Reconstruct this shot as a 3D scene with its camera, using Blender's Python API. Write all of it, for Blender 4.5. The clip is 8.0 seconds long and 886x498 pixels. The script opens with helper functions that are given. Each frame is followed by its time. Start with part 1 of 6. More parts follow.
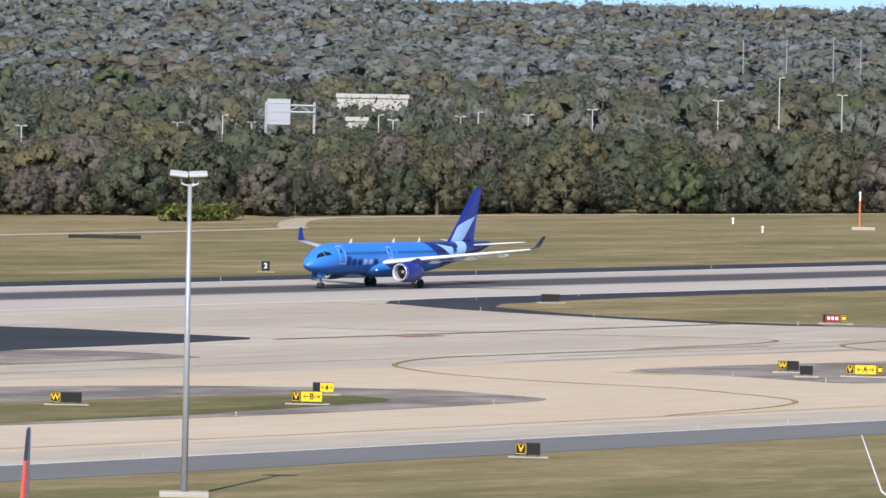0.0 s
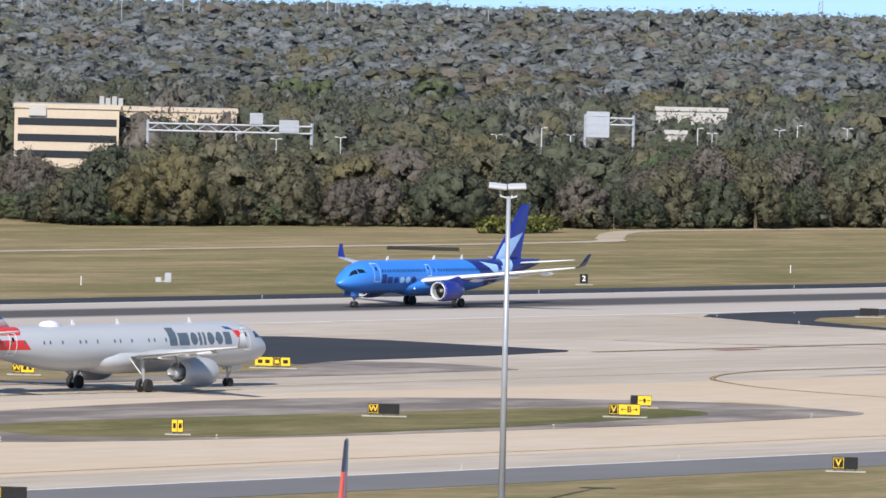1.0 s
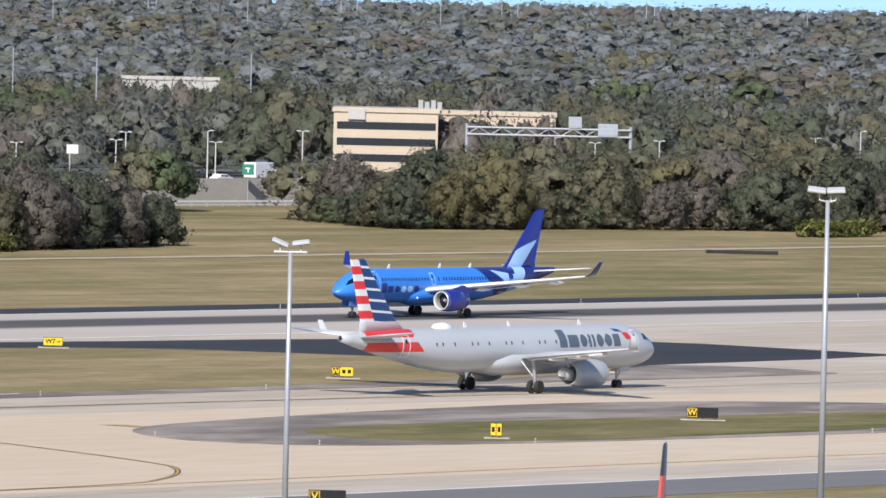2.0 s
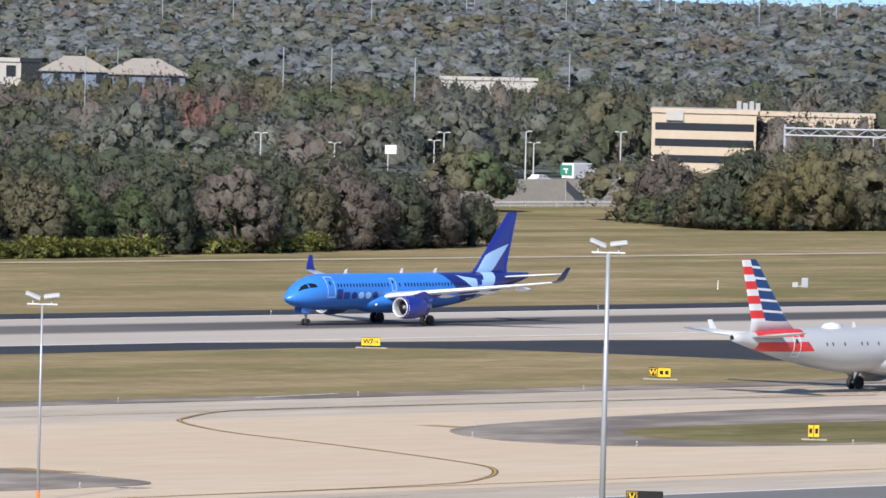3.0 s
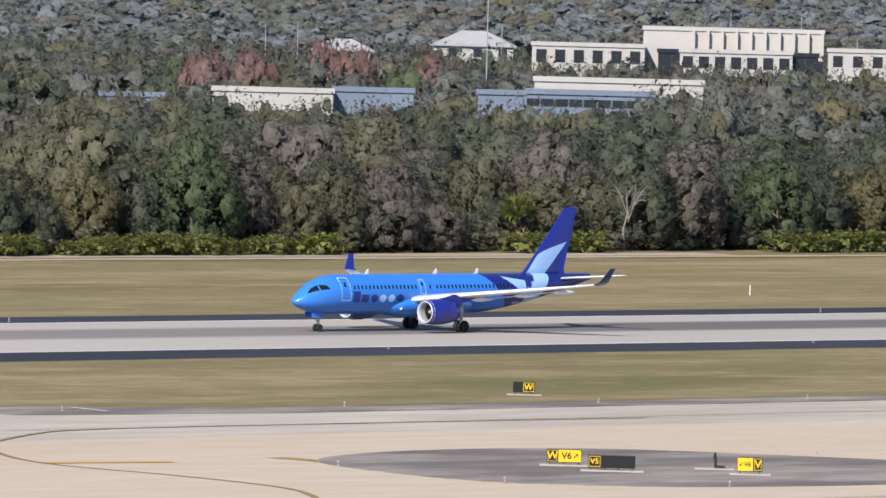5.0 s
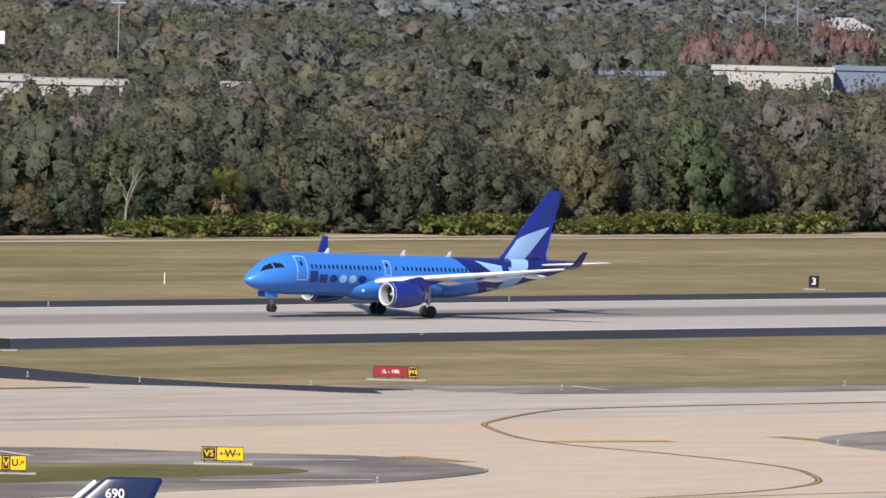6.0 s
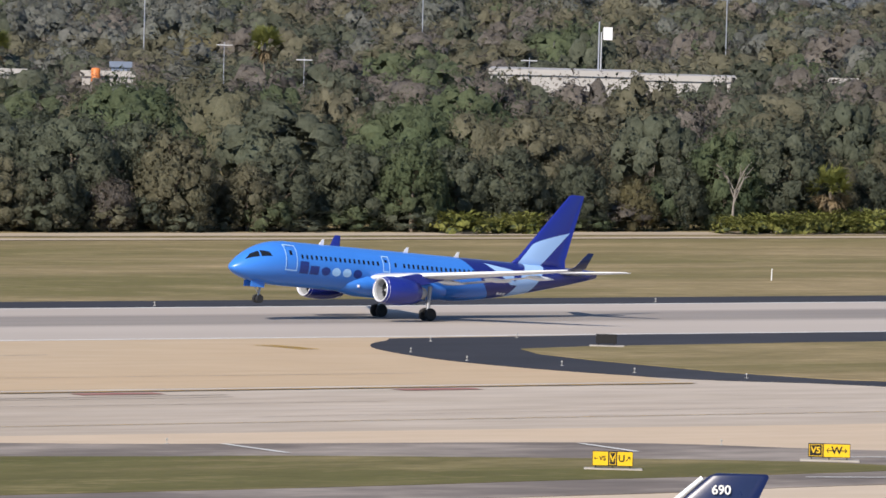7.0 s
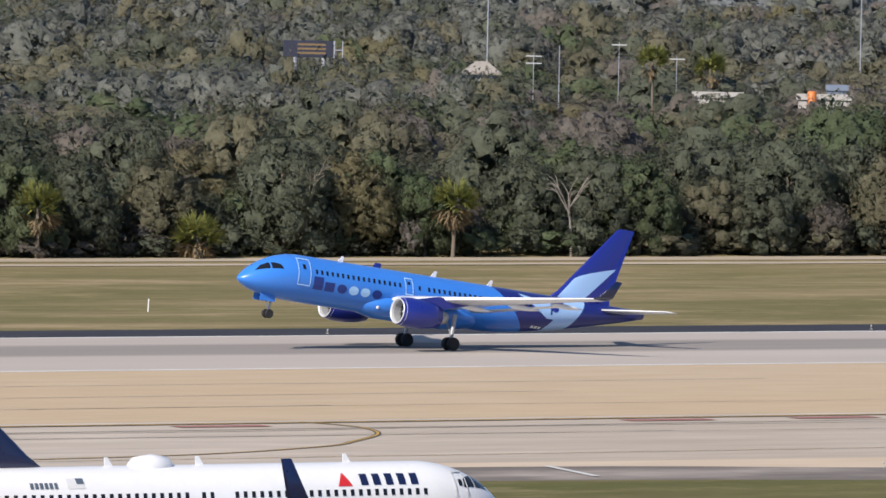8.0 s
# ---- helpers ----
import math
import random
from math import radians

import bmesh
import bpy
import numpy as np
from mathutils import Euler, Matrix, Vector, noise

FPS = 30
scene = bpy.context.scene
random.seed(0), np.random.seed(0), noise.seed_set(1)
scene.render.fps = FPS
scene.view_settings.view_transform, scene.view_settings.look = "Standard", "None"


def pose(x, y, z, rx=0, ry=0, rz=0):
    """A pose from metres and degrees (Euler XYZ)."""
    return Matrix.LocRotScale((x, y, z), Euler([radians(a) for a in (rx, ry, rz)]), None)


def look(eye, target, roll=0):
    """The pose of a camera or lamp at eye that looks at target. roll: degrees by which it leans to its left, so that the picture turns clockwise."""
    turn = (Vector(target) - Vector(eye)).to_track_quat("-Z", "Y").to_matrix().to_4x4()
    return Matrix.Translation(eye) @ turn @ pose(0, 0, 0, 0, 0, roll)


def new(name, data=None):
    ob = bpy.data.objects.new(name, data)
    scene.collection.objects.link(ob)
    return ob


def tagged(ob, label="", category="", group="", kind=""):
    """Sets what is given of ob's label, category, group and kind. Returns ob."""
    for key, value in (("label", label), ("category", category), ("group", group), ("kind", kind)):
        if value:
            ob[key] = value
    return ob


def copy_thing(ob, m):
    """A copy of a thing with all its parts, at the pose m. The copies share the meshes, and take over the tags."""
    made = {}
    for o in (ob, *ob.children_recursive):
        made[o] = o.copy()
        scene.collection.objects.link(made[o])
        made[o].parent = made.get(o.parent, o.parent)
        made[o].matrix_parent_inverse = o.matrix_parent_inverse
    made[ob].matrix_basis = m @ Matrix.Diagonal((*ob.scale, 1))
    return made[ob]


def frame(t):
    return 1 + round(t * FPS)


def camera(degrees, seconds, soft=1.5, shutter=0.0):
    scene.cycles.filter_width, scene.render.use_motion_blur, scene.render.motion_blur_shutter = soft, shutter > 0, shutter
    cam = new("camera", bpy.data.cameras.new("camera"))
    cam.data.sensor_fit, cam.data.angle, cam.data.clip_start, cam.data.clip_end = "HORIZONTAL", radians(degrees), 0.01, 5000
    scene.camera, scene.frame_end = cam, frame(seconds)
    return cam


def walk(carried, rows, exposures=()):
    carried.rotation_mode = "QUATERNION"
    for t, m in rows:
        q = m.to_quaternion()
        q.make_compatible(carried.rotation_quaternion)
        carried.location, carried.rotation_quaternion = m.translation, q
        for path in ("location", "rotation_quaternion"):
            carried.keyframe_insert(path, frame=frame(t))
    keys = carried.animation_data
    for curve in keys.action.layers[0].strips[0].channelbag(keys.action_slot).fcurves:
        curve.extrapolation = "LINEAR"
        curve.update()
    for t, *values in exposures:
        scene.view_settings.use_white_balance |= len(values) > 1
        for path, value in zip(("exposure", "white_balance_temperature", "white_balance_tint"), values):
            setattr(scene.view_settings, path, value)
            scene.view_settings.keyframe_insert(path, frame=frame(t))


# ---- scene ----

# camera: stands on a roof and only turns
EYE = (0.0, 0.0, 34.05)
cam = camera(5.5093, 8.0, soft=1.6)


def aim(yaw, tilt, lean):
    y, p = radians(yaw), radians(tilt)
    way = Vector((math.sin(y) * math.cos(p), math.cos(y) * math.cos(p), math.sin(p)))
    return look(EYE, Vector(EYE) + way * 100.0, lean)


TURNS = [
    (0, 56.0365, -1.5546, 1.1373), (0.5, 55.0878, -1.4951, 1.2950), (1, 54.0532, -1.5181, 1.3754),
    (1.5, 53.0306, -1.5624, 1.4380), (1.7, 52.6539, -1.5539, 1.3990), (2.8, 50.4768, -1.5641, 1.3510),
    (3, 50.0904, -1.5838, 1.4185), (3.5, 48.8570, -1.6293, 1.4925), (4, 47.4992, -1.6957, 1.4517),
    (4.5, 46.0144, -1.7792, 1.5158), (5, 44.4574, -1.7712, 1.4717), (5.2, 43.8289, -1.7736, 1.6149),
    (6.3, 40.2838, -2.0606, 1.3788), (6.5, 39.5029, -2.0957, 1.4790), (7, 37.5720, -2.0943, 1.4302),
    (7.5, 35.4878, -2.0589, 1.3681), (8, 33.1106, -2.0513, 1.2163)]
walk(cam, [(t, aim(a, b, c)) for t, a, b, c in TURNS],
     [(0, 0.46, 6700, 11), (5.2, 0.45, 6700, 12), (6.3, 0.34, 7000, 14), (8, 0.34, 6950, 13)])

# light: late-morning winter sun low in the south, clear sky
SUN_WAY = Vector((0.86, 0.36, -0.66)).normalized()
world = bpy.data.worlds.new("sky")
scene.world = world
world.use_nodes = True
wn = world.node_tree.nodes
sky = wn.new("ShaderNodeTexSky")
sky.sky_type = "NISHITA"
sky.sun_disc = False
sky.sun_elevation = math.asin(-SUN_WAY.z)
sky.sun_rotation = math.atan2(-SUN_WAY.x, -SUN_WAY.y)
sky.air_density, sky.dust_density, sky.ozone_density = 1.0, 0.0, 4.0
wn["Background"].inputs[1].default_value = 0.12
# a clear, dry horizon: the sky keeps its blue low down
where, lift = wn.new("ShaderNodeTexCoord"), wn.new("ShaderNodeMapping")
lift.inputs[1].default_value = (0.0, 0.0, 0.16)
world.node_tree.links.new(where.outputs["Generated"], lift.inputs[0])
world.node_tree.links.new(lift.outputs[0], sky.inputs[0])
world.node_tree.links.new(sky.outputs[0], wn["Background"].inputs[0])
sun_data = bpy.data.lights.new("sun", "SUN")
sun_data.energy, sun_data.angle, sun_data.color = 4.6, radians(0.53), (1.0, 0.96, 0.90)
sun = new("sun", sun_data)
sun.rotation_euler = SUN_WAY.to_track_quat("-Z", "Y").to_euler()


# ---- materials ----
def mat(name):
    m = bpy.data.materials.new(name)
    m.use_nodes = True
    return m, m.node_tree.nodes, m.node_tree.links, m.node_tree.nodes["Principled BSDF"]


def mixer(n, l, fac, a, b):
    """A colour mix; fac, a and b are sockets, colours or numbers."""
    k = n.new("ShaderNodeMix")
    k.data_type = "RGBA"
    for sock, v in ((k.inputs[0], fac), (k.inputs[6], a), (k.inputs[7], b)):
        if isinstance(v, bpy.types.NodeSocket):
            l.new(v, sock)
        elif isinstance(v, (int, float)):
            sock.default_value = v
        else:
            sock.default_value = (*v, 1)
    return k.outputs[2]


def calc(n, l, op, a, b=0.0, c=0.0):
    k = n.new("ShaderNodeMath")
    k.operation = op
    for sock, v in zip(k.inputs, (a, b, c)):
        if isinstance(v, bpy.types.NodeSocket):
            l.new(v, sock)
        else:
            sock.default_value = v
    return k.outputs[0]


def ramp(n, l, v, lo, hi):
    k = n.new("ShaderNodeMapRange")
    k.inputs[1].default_value, k.inputs[2].default_value = lo, hi
    l.new(v, k.inputs[0])
    return k.outputs[0]


def cloud(n, l, scale, detail=4.0, stretch=(1, 1, 1), rough=0.6, shift=(0, 0, 0)):
    tc = n.new("ShaderNodeTexCoord")
    mp = n.new("ShaderNodeMapping")
    mp.inputs[1].default_value = shift
    mp.inputs[3].default_value = stretch
    l.new(tc.outputs["Object"], mp.inputs[0])
    k = n.new("ShaderNodeTexNoise")
    k.inputs["Scale"].default_value, k.inputs["Detail"].default_value, k.inputs["Roughness"].default_value = scale, detail, rough
    l.new(mp.outputs[0], k.inputs[0])
    return k.outputs[0]


def axes(n, l):
    tc = n.new("ShaderNodeTexCoord")
    s = n.new("ShaderNodeSeparateXYZ")
    l.new(tc.outputs["Object"], s.inputs[0])
    return s.outputs


def bump(n, l, b, v, strength=0.3, distance=0.05):
    k = n.new("ShaderNodeBump")
    k.inputs["Strength"].default_value, k.inputs["Distance"].default_value = strength, distance
    l.new(v, k.inputs["Height"])
    l.new(k.outputs[0], b.inputs["Normal"])


def two_tone(name, c1, c2, scale, rough=0.85, stretch=(1, 1, 1), fine=8.0, lo=0.35, hi=0.65, amount=0.35):
    """A weathered surface: two colours in broad patches, broken by a finer grain."""
    m, n, l, b = mat(name)
    broad = ramp(n, l, cloud(n, l, scale, 5, stretch), lo, hi)
    col = mixer(n, l, broad, c1, c2)
    grain = ramp(n, l, cloud(n, l, scale * fine, 4, stretch), 0.3, 0.7)
    dark = tuple(v * (1 - amount) for v in c1)
    col = mixer(n, l, calc(n, l, "MULTIPLY", grain, 0.6), col, dark)
    l.new(col, b.inputs["Base Color"])
    b.inputs["Roughness"].default_value = rough
    b.inputs["Specular IOR Level"].default_value = 0.25
    bump(n, l, b, grain)
    return m


def plain(name, colour, rough=0.45, metal=0.0, wear=0.12, scale=1.5, coat=0.0):
    """Paint, rubber or metal with faint grime at two scales."""
    m, n, l, b = mat(name)
    g = calc(n, l, "ADD", calc(n, l, "MULTIPLY", cloud(n, l, scale, 4), 0.6), calc(n, l, "MULTIPLY", cloud(n, l, scale * 9, 3), 0.4))
    l.new(mixer(n, l, ramp(n, l, g, 0.35, 0.7), colour, tuple(v * (1 - wear) for v in colour)), b.inputs["Base Color"])
    l.new(calc(n, l, "ADD", calc(n, l, "MULTIPLY", g, 0.2), rough - 0.1), b.inputs["Roughness"])
    b.inputs["Metallic"].default_value = metal
    b.inputs["Coat Weight"].default_value = coat
    return m


CONCRETE = two_tone("pale concrete", (0.455, 0.385, 0.31), (0.545, 0.475, 0.40), 0.035, stretch=(0.22, 1, 1), fine=10, lo=0.4, hi=0.6, amount=0.3)
TAN = two_tone("tan concrete", (0.52, 0.385, 0.245), (0.51, 0.405, 0.285), 0.03, stretch=(0.3, 1, 1), fine=12, amount=0.18)
TAN_PALE = two_tone("pale tan concrete", (0.565, 0.445, 0.32), (0.575, 0.48, 0.375), 0.03, stretch=(0.3, 1, 1), fine=12, amount=0.18)
ASPHALT_DARK = two_tone("dark asphalt", (0.030, 0.031, 0.038), (0.05, 0.05, 0.058), 0.05, stretch=(0.4, 1, 1), amount=0.3)
ASPHALT_GREY = two_tone("grey worn asphalt", (0.20, 0.170, 0.148), (0.36, 0.312, 0.27), 0.09, stretch=(0.5, 1, 1), fine=3.0, lo=0.44, hi=0.58, amount=0.55)
ASPHALT_NEAR = two_tone("plain grey asphalt", (0.17, 0.165, 0.165), (0.21, 0.205, 0.20), 0.03, stretch=(0.3, 1, 1), amount=0.2)
SAND = two_tone("pale sand track", (0.50, 0.42, 0.32), (0.36, 0.29, 0.2), 0.08, stretch=(0.3, 1, 1), amount=0.25)
WHITE_LINE = two_tone("white marking paint", (0.72, 0.72, 0.70), (0.55, 0.55, 0.53), 0.15, amount=0.3)
YELLOW_LINE = two_tone("yellow marking paint", (0.60, 0.37, 0.05), (0.45, 0.28, 0.06), 0.3, amount=0.3)
BLACK_LINE = two_tone("black marking border", (0.10, 0.085, 0.068), (0.20, 0.17, 0.14), 0.3, amount=0.3)
RED_PAINT = two_tone("faded red surface paint", (0.36, 0.13, 0.12), (0.38, 0.21, 0.18), 0.3, amount=0.35)


def grass_material(name, a, b2, c):
    m, n, l, b = mat(name)
    broad = ramp(n, l, cloud(n, l, 0.022, 6, (0.16, 1, 1), 0.65), 0.42, 0.58)
    col = mixer(n, l, broad, a, b2)
    dry = ramp(n, l, cloud(n, l, 0.05, 6, (0.25, 1, 1), 0.7, (31, 7, 0)), 0.45, 0.62)
    col = mixer(n, l, dry, col, c)
    tufts = ramp(n, l, cloud(n, l, 0.16, 5, (0.6, 1, 1), 0.7, (5, 17, 0)), 0.40, 0.62)
    col = mixer(n, l, calc(n, l, "MULTIPLY", tufts, 0.42), col, tuple(v * 0.6 for v in b2))
    straw = ramp(n, l, cloud(n, l, 0.11, 6, (0.5, 1, 1), 0.75, (51, 2, 0)), 0.52, 0.68)
    col = mixer(n, l, calc(n, l, "MULTIPLY", straw, 0.55), col, tuple(v * 1.25 for v in c))
    fine = ramp(n, l, cloud(n, l, 0.9, 5, (0.5, 1, 1), 0.7), 0.3, 0.75)
    col = mixer(n, l, calc(n, l, "MULTIPLY", fine, 0.45), col, tuple(v * 0.55 for v in a))
    l.new(col, b.inputs["Base Color"])
    b.inputs["Roughness"].default_value = 0.95
    b.inputs["Specular IOR Level"].default_value = 0.1
    bump(n, l, b, fine, 0.5, 0.1)
    return m


GRASS = grass_material("dry winter grass", (0.165, 0.15, 0.062), (0.27, 0.215, 0.11), (0.37, 0.285, 0.165))
GRASS_ISLAND = grass_material("green island grass", (0.112, 0.116, 0.04), (0.165, 0.145, 0.062), (0.28, 0.225, 0.12))


def runway_material():
    m, n, l, b = mat("runway concrete with rubber")
    x, y, z = axes(n, l)
    base = mixer(n, l, ramp(n, l, cloud(n, l, 0.03, 5, (0.15, 1, 1)), 0.35, 0.65), (0.41, 0.362, 0.318), (0.475, 0.425, 0.378))
    away = calc(n, l, "ABSOLUTE", calc(n, l, "SUBTRACT", y, 611.5))
    streak = cloud(n, l, 0.9, 5, (0.012, 1, 1), 0.6)
    wide = ramp(n, l, calc(n, l, "ADD", away, calc(n, l, "MULTIPLY", streak, -2.5)), 8.0, 4.5)
    touch = ramp(n, l, calc(n, l, "ADD", x, calc(n, l, "MULTIPLY", cloud(n, l, 0.02, 2, (1, 0.1, 1)), 120)), 560, 790)
    strength = calc(n, l, "ADD", calc(n, l, "MULTIPLY", touch, 0.46), 0.42)
    col = mixer(n, l, calc(n, l, "MULTIPLY", wide, strength), base, (0.035, 0.033, 0.036))
    tracks = ramp(n, l, streak, 0.52, 0.72)
    col = mixer(n, l, calc(n, l, "MULTIPLY", tracks, calc(n, l, "MULTIPLY", ramp(n, l, away, 14, 4), 0.35)), col, (0.12, 0.11, 0.11))
    l.new(col, b.inputs["Base Color"])
    b.inputs["Roughness"].default_value = 0.85
    b.inputs["Specular IOR Level"].default_value = 0.25
    bump(n, l, b, streak, 0.15, 0.02)
    return m


RUNWAY = runway_material()


# ---- mesh helpers ----
def part(name, verts, faces, material, parent=None, label="", smooth=False):
    """ONE mesh object from vertices and faces."""
    me = bpy.data.meshes.new(name)
    me.from_pydata([tuple(v) for v in verts], [], faces)
    for q in (material if isinstance(material, (list, tuple)) else [material]):
        me.materials.append(q)
    if smooth:
        me.shade_smooth()
    me.update()
    ob = new(name, me)
    if parent is not None:
        ob.parent = parent
    if label:
        ob["label"] = label
    return ob


def again(ob, parent, m):
    """The same mesh once more under a parent, at the pose m."""
    k = new(ob.name.split(".")[0], ob.data)
    k.parent, k.matrix_basis = parent, m
    if "label" in ob:
        k["label"] = ob["label"]
    return k


def join(*pieces):
    vs, fs = [], []
    for v, f in pieces:
        k = len(vs)
        vs += list(v)
        fs += [tuple(i + k for i in q) for q in f]
    return vs, fs


def box(x0, x1, y0, y1, z0, z1, bev=0.0):
    """A block with chamfered upright and top edges."""
    if not bev:
        v = [(x, y, z) for z in (z0, z1) for x, y in ((x0, y0), (x1, y0), (x1, y1), (x0, y1))]
        return v, [(3, 2, 1, 0), (4, 5, 6, 7), (0, 1, 5, 4), (1, 2, 6, 5), (2, 3, 7, 6), (3, 0, 4, 7)]
    v, rings = [], []
    for z, b in ((z0, bev), (z0 + bev, 0), (z1 - bev, 0), (z1, bev)):
        a, c = x0 + b, x1 - b
        d, e = y0 + b, y1 - b
        k = bev
        ring = [(a + k, d), (c - k, d), (c, d + k), (c, e - k), (c - k, e), (a + k, e), (a, e - k), (a, d + k)]
        rings.append(range(len(v), len(v) + 8))
        v += [(x, y, z) for x, y in ring]
    f = [tuple(reversed(rings[0])), tuple(rings[3])]
    for p, q in zip(rings, rings[1:]):
        f += [(p[i], p[(i + 1) % 8], q[(i + 1) % 8], q[i]) for i in range(8)]
    return v, f


def tube(points, radii, sides=10, caps=True):
    """A round tube through points with a radius at each."""
    v, f = [], []
    for i, (p, r) in enumerate(zip(points, radii)):
        a = Vector(points[max(0, i - 1)])
        b = Vector(points[min(len(points) - 1, i + 1)])
        d = (b - a).normalized()
        u = d.cross(Vector((0.0, 0.0, 1.0) if abs(d.z) < 0.9 else (1.0, 0.0, 0.0))).normalized()
        w = d.cross(u)
        for k in range(sides):
            q = 2 * math.pi * k / sides
            v.append(Vector(p) + (u * math.cos(q) + w * math.sin(q)) * r)
    for i in range(len(points) - 1):
        for k in range(sides):
            m = (k + 1) % sides
            f.append((i * sides + k, i * sides + m, (i + 1) * sides + m, (i + 1) * sides + k))
    if caps:
        f.append(tuple(reversed(range(sides))))
        f.append(tuple(range(len(v) - sides, len(v))))
    return v, f


def rounded(points, steps=5):
    """A closed outline smoothed through its points (Catmull-Rom)."""
    out, n = [], len(points)
    for i in range(n):
        p0, p1, p2, p3 = (Vector(points[(i + k) % n]) for k in (-1, 0, 1, 2))
        for s in range(steps):
            t = s / steps
            out.append(0.5 * (2 * p1 + (p2 - p0) * t + (2 * p0 - 5 * p1 + 4 * p2 - p3) * t * t + (3 * p1 - p0 - 3 * p2 + p3) * t ** 3))
    return [(p.x, p.y) for p in out]


def slab(name, outline, z, material, label, category, thick=0.25):
    """A flat piece of pavement or turf with a real edge, its top at z."""
    n = len(outline)
    v = [(x, y, z) for x, y in outline] + [(x, y, z - thick) for x, y in outline]
    f = [tuple(range(n))] + [(i, n + i, n + (i + 1) % n, (i + 1) % n) for i in range(n)]
    area = sum(outline[i][0] * outline[(i + 1) % n][1] - outline[(i + 1) % n][0] * outline[i][1] for i in range(n))
    if area < 0:
        f = [tuple(reversed(q)) for q in f]
    return tagged(part(name, v, f, material), label, category, kind="structure")


def ribbon(points, width, z):
    """A flat painted line along points."""
    v, f = [], []
    for i, p in enumerate(points):
        a, b = Vector(points[max(0, i - 1)]), Vector(points[min(len(points) - 1, i + 1)])
        d = (b - a).normalized()
        s = Vector((-d.y, d.x)) * width / 2
        v += [(p[0] - s.x, p[1] - s.y, z), (p[0] + s.x, p[1] + s.y, z)]
        if i:
            f.append((2 * i - 2, 2 * i - 1, 2 * i + 1, 2 * i))
    f = [tuple(reversed(q)) for q in f]
    return v, f


def curve_through(points, steps=8):
    out, n = [], len(points)
    for i in range(n - 1):
        p0, p1, p2, p3 = (Vector(points[min(n - 1, max(0, i + k))]) for k in (-1, 0, 1, 2))
        for s in range(steps):
            t = s / steps
            q = 0.5 * (2 * p1 + (p2 - p0) * t + (2 * p0 - 5 * p1 + 4 * p2 - p3) * t * t + (3 * p1 - p0 - 3 * p2 + p3) * t ** 3)
            out.append((q.x, q.y))
    return out + [tuple(points[-1])]


# ---- the ground ----
def rise(r):
    """Lifts the far land so its treetops reach the horizon in the camera's view."""
    s = min(1.0, max(0.0, (r - 1900.0) / 3000.0))
    return 18.5 * s * s * (3 - 2 * s)


def build_ground():
    rs = [0.0, 300.0, 600.0, 900.0, 1300.0, 1700.0] + [1900.0 + 150 * i for i in range(24)] + [6000.0, 9000.0]
    sides, v, f = 72, [], []
    for r in rs:
        for k in range(sides):
            a = 2 * math.pi * k / sides
            v.append((r * math.cos(a), r * math.sin(a), rise(r)))
    for i in range(len(rs) - 1):
        for k in range(sides):
            m = (k + 1) % sides
            f.append((i * sides + k, (i + 1) * sides + k, (i + 1) * sides + m, i * sides + m))
    tagged(part("ground", v, f, GRASS), "airfield grass, dry and mown, olive and straw coloured", "ground", kind="structure")


build_ground()
slab("apron", [(60, 393.5), (1150, 393.5), (1150, 585), (60, 585)], 0.05, CONCRETE, "broad pale concrete taxiways and apron", "taxiway")
slab("apron_tan_south", [(60, 525), (426, 525), (430, 545), (440, 580), (470, 584.2), (60, 584.2)], 0.07, TAN, "tan concrete of the runway exit", "taxiway")
slab("apron_tan_north", [(747, 526), (832, 526), (835, 560), (852, 584.2), (720, 584.2), (735, 570), (750, 560)], 0.07, CONCRETE, "pale concrete of the runway exit", "taxiway")
slab("taxiway_tan_middle", [(60, 405), (1000, 405), (1000, 470), (700, 476), (640, 479), (545, 480), (400, 477), (300, 482), (60, 484)], 0.07, TAN_PALE, "tan stained concrete between the islands", "taxiway")
slab("runway", [(-300, 584.1), (2600, 584.1), (2600, 631.1), (-300, 631.1)], 0.08, RUNWAY, "long pale concrete runway with a dark rubber band", "runway")
slab("shoulder_far", [(-300, 631.1), (2600, 631.1), (2600, 642), (-300, 642)], 0.06, ASPHALT_DARK, "dark asphalt runway shoulder", "shoulder")
for nm, y in (("edge_line_far", 630.4), ("edge_line_near", 584.9)):
    v, f = ribbon([(x, y) for x in range(-300, 2601, 100)], 0.9, 0.086)
    tagged(part(nm, v, f, WHITE_LINE), "white painted runway edge line", "marking", kind="structure")

# grass infield between the two runway exits, with its dark and grey shoulders
slab("infield_shoulder_middle", rounded([(444, 512), (435, 520), (429, 526), (426, 536), (425.4, 548), (427.5, 559), (432.5, 571), (440, 579), (450, 583.3)], 4)[:-6]
     + [(470, 584.0), (660, 584.0)] + [(692, 577.5), (709, 575.5), (735, 568), (746, 560), (749, 550), (748, 537), (747, 526), (744, 524), (728, 521.6), (700, 520.2), (690, 512), (600, 508), (480, 510)],
     0.10, ASPHALT_DARK, "dark new asphalt shoulder round the infield", "shoulder")
slab("infield_edge_middle", [(452, 505), (475, 501), (640, 500.5), (680, 499.5), (702, 500), (705, 506), (705, 515), (699, 519.3), (690, 516), (640, 512), (470, 516), (444, 518)], 0.12, ASPHALT_GREY, "grey worn asphalt strip beside the taxiway", "shoulder")
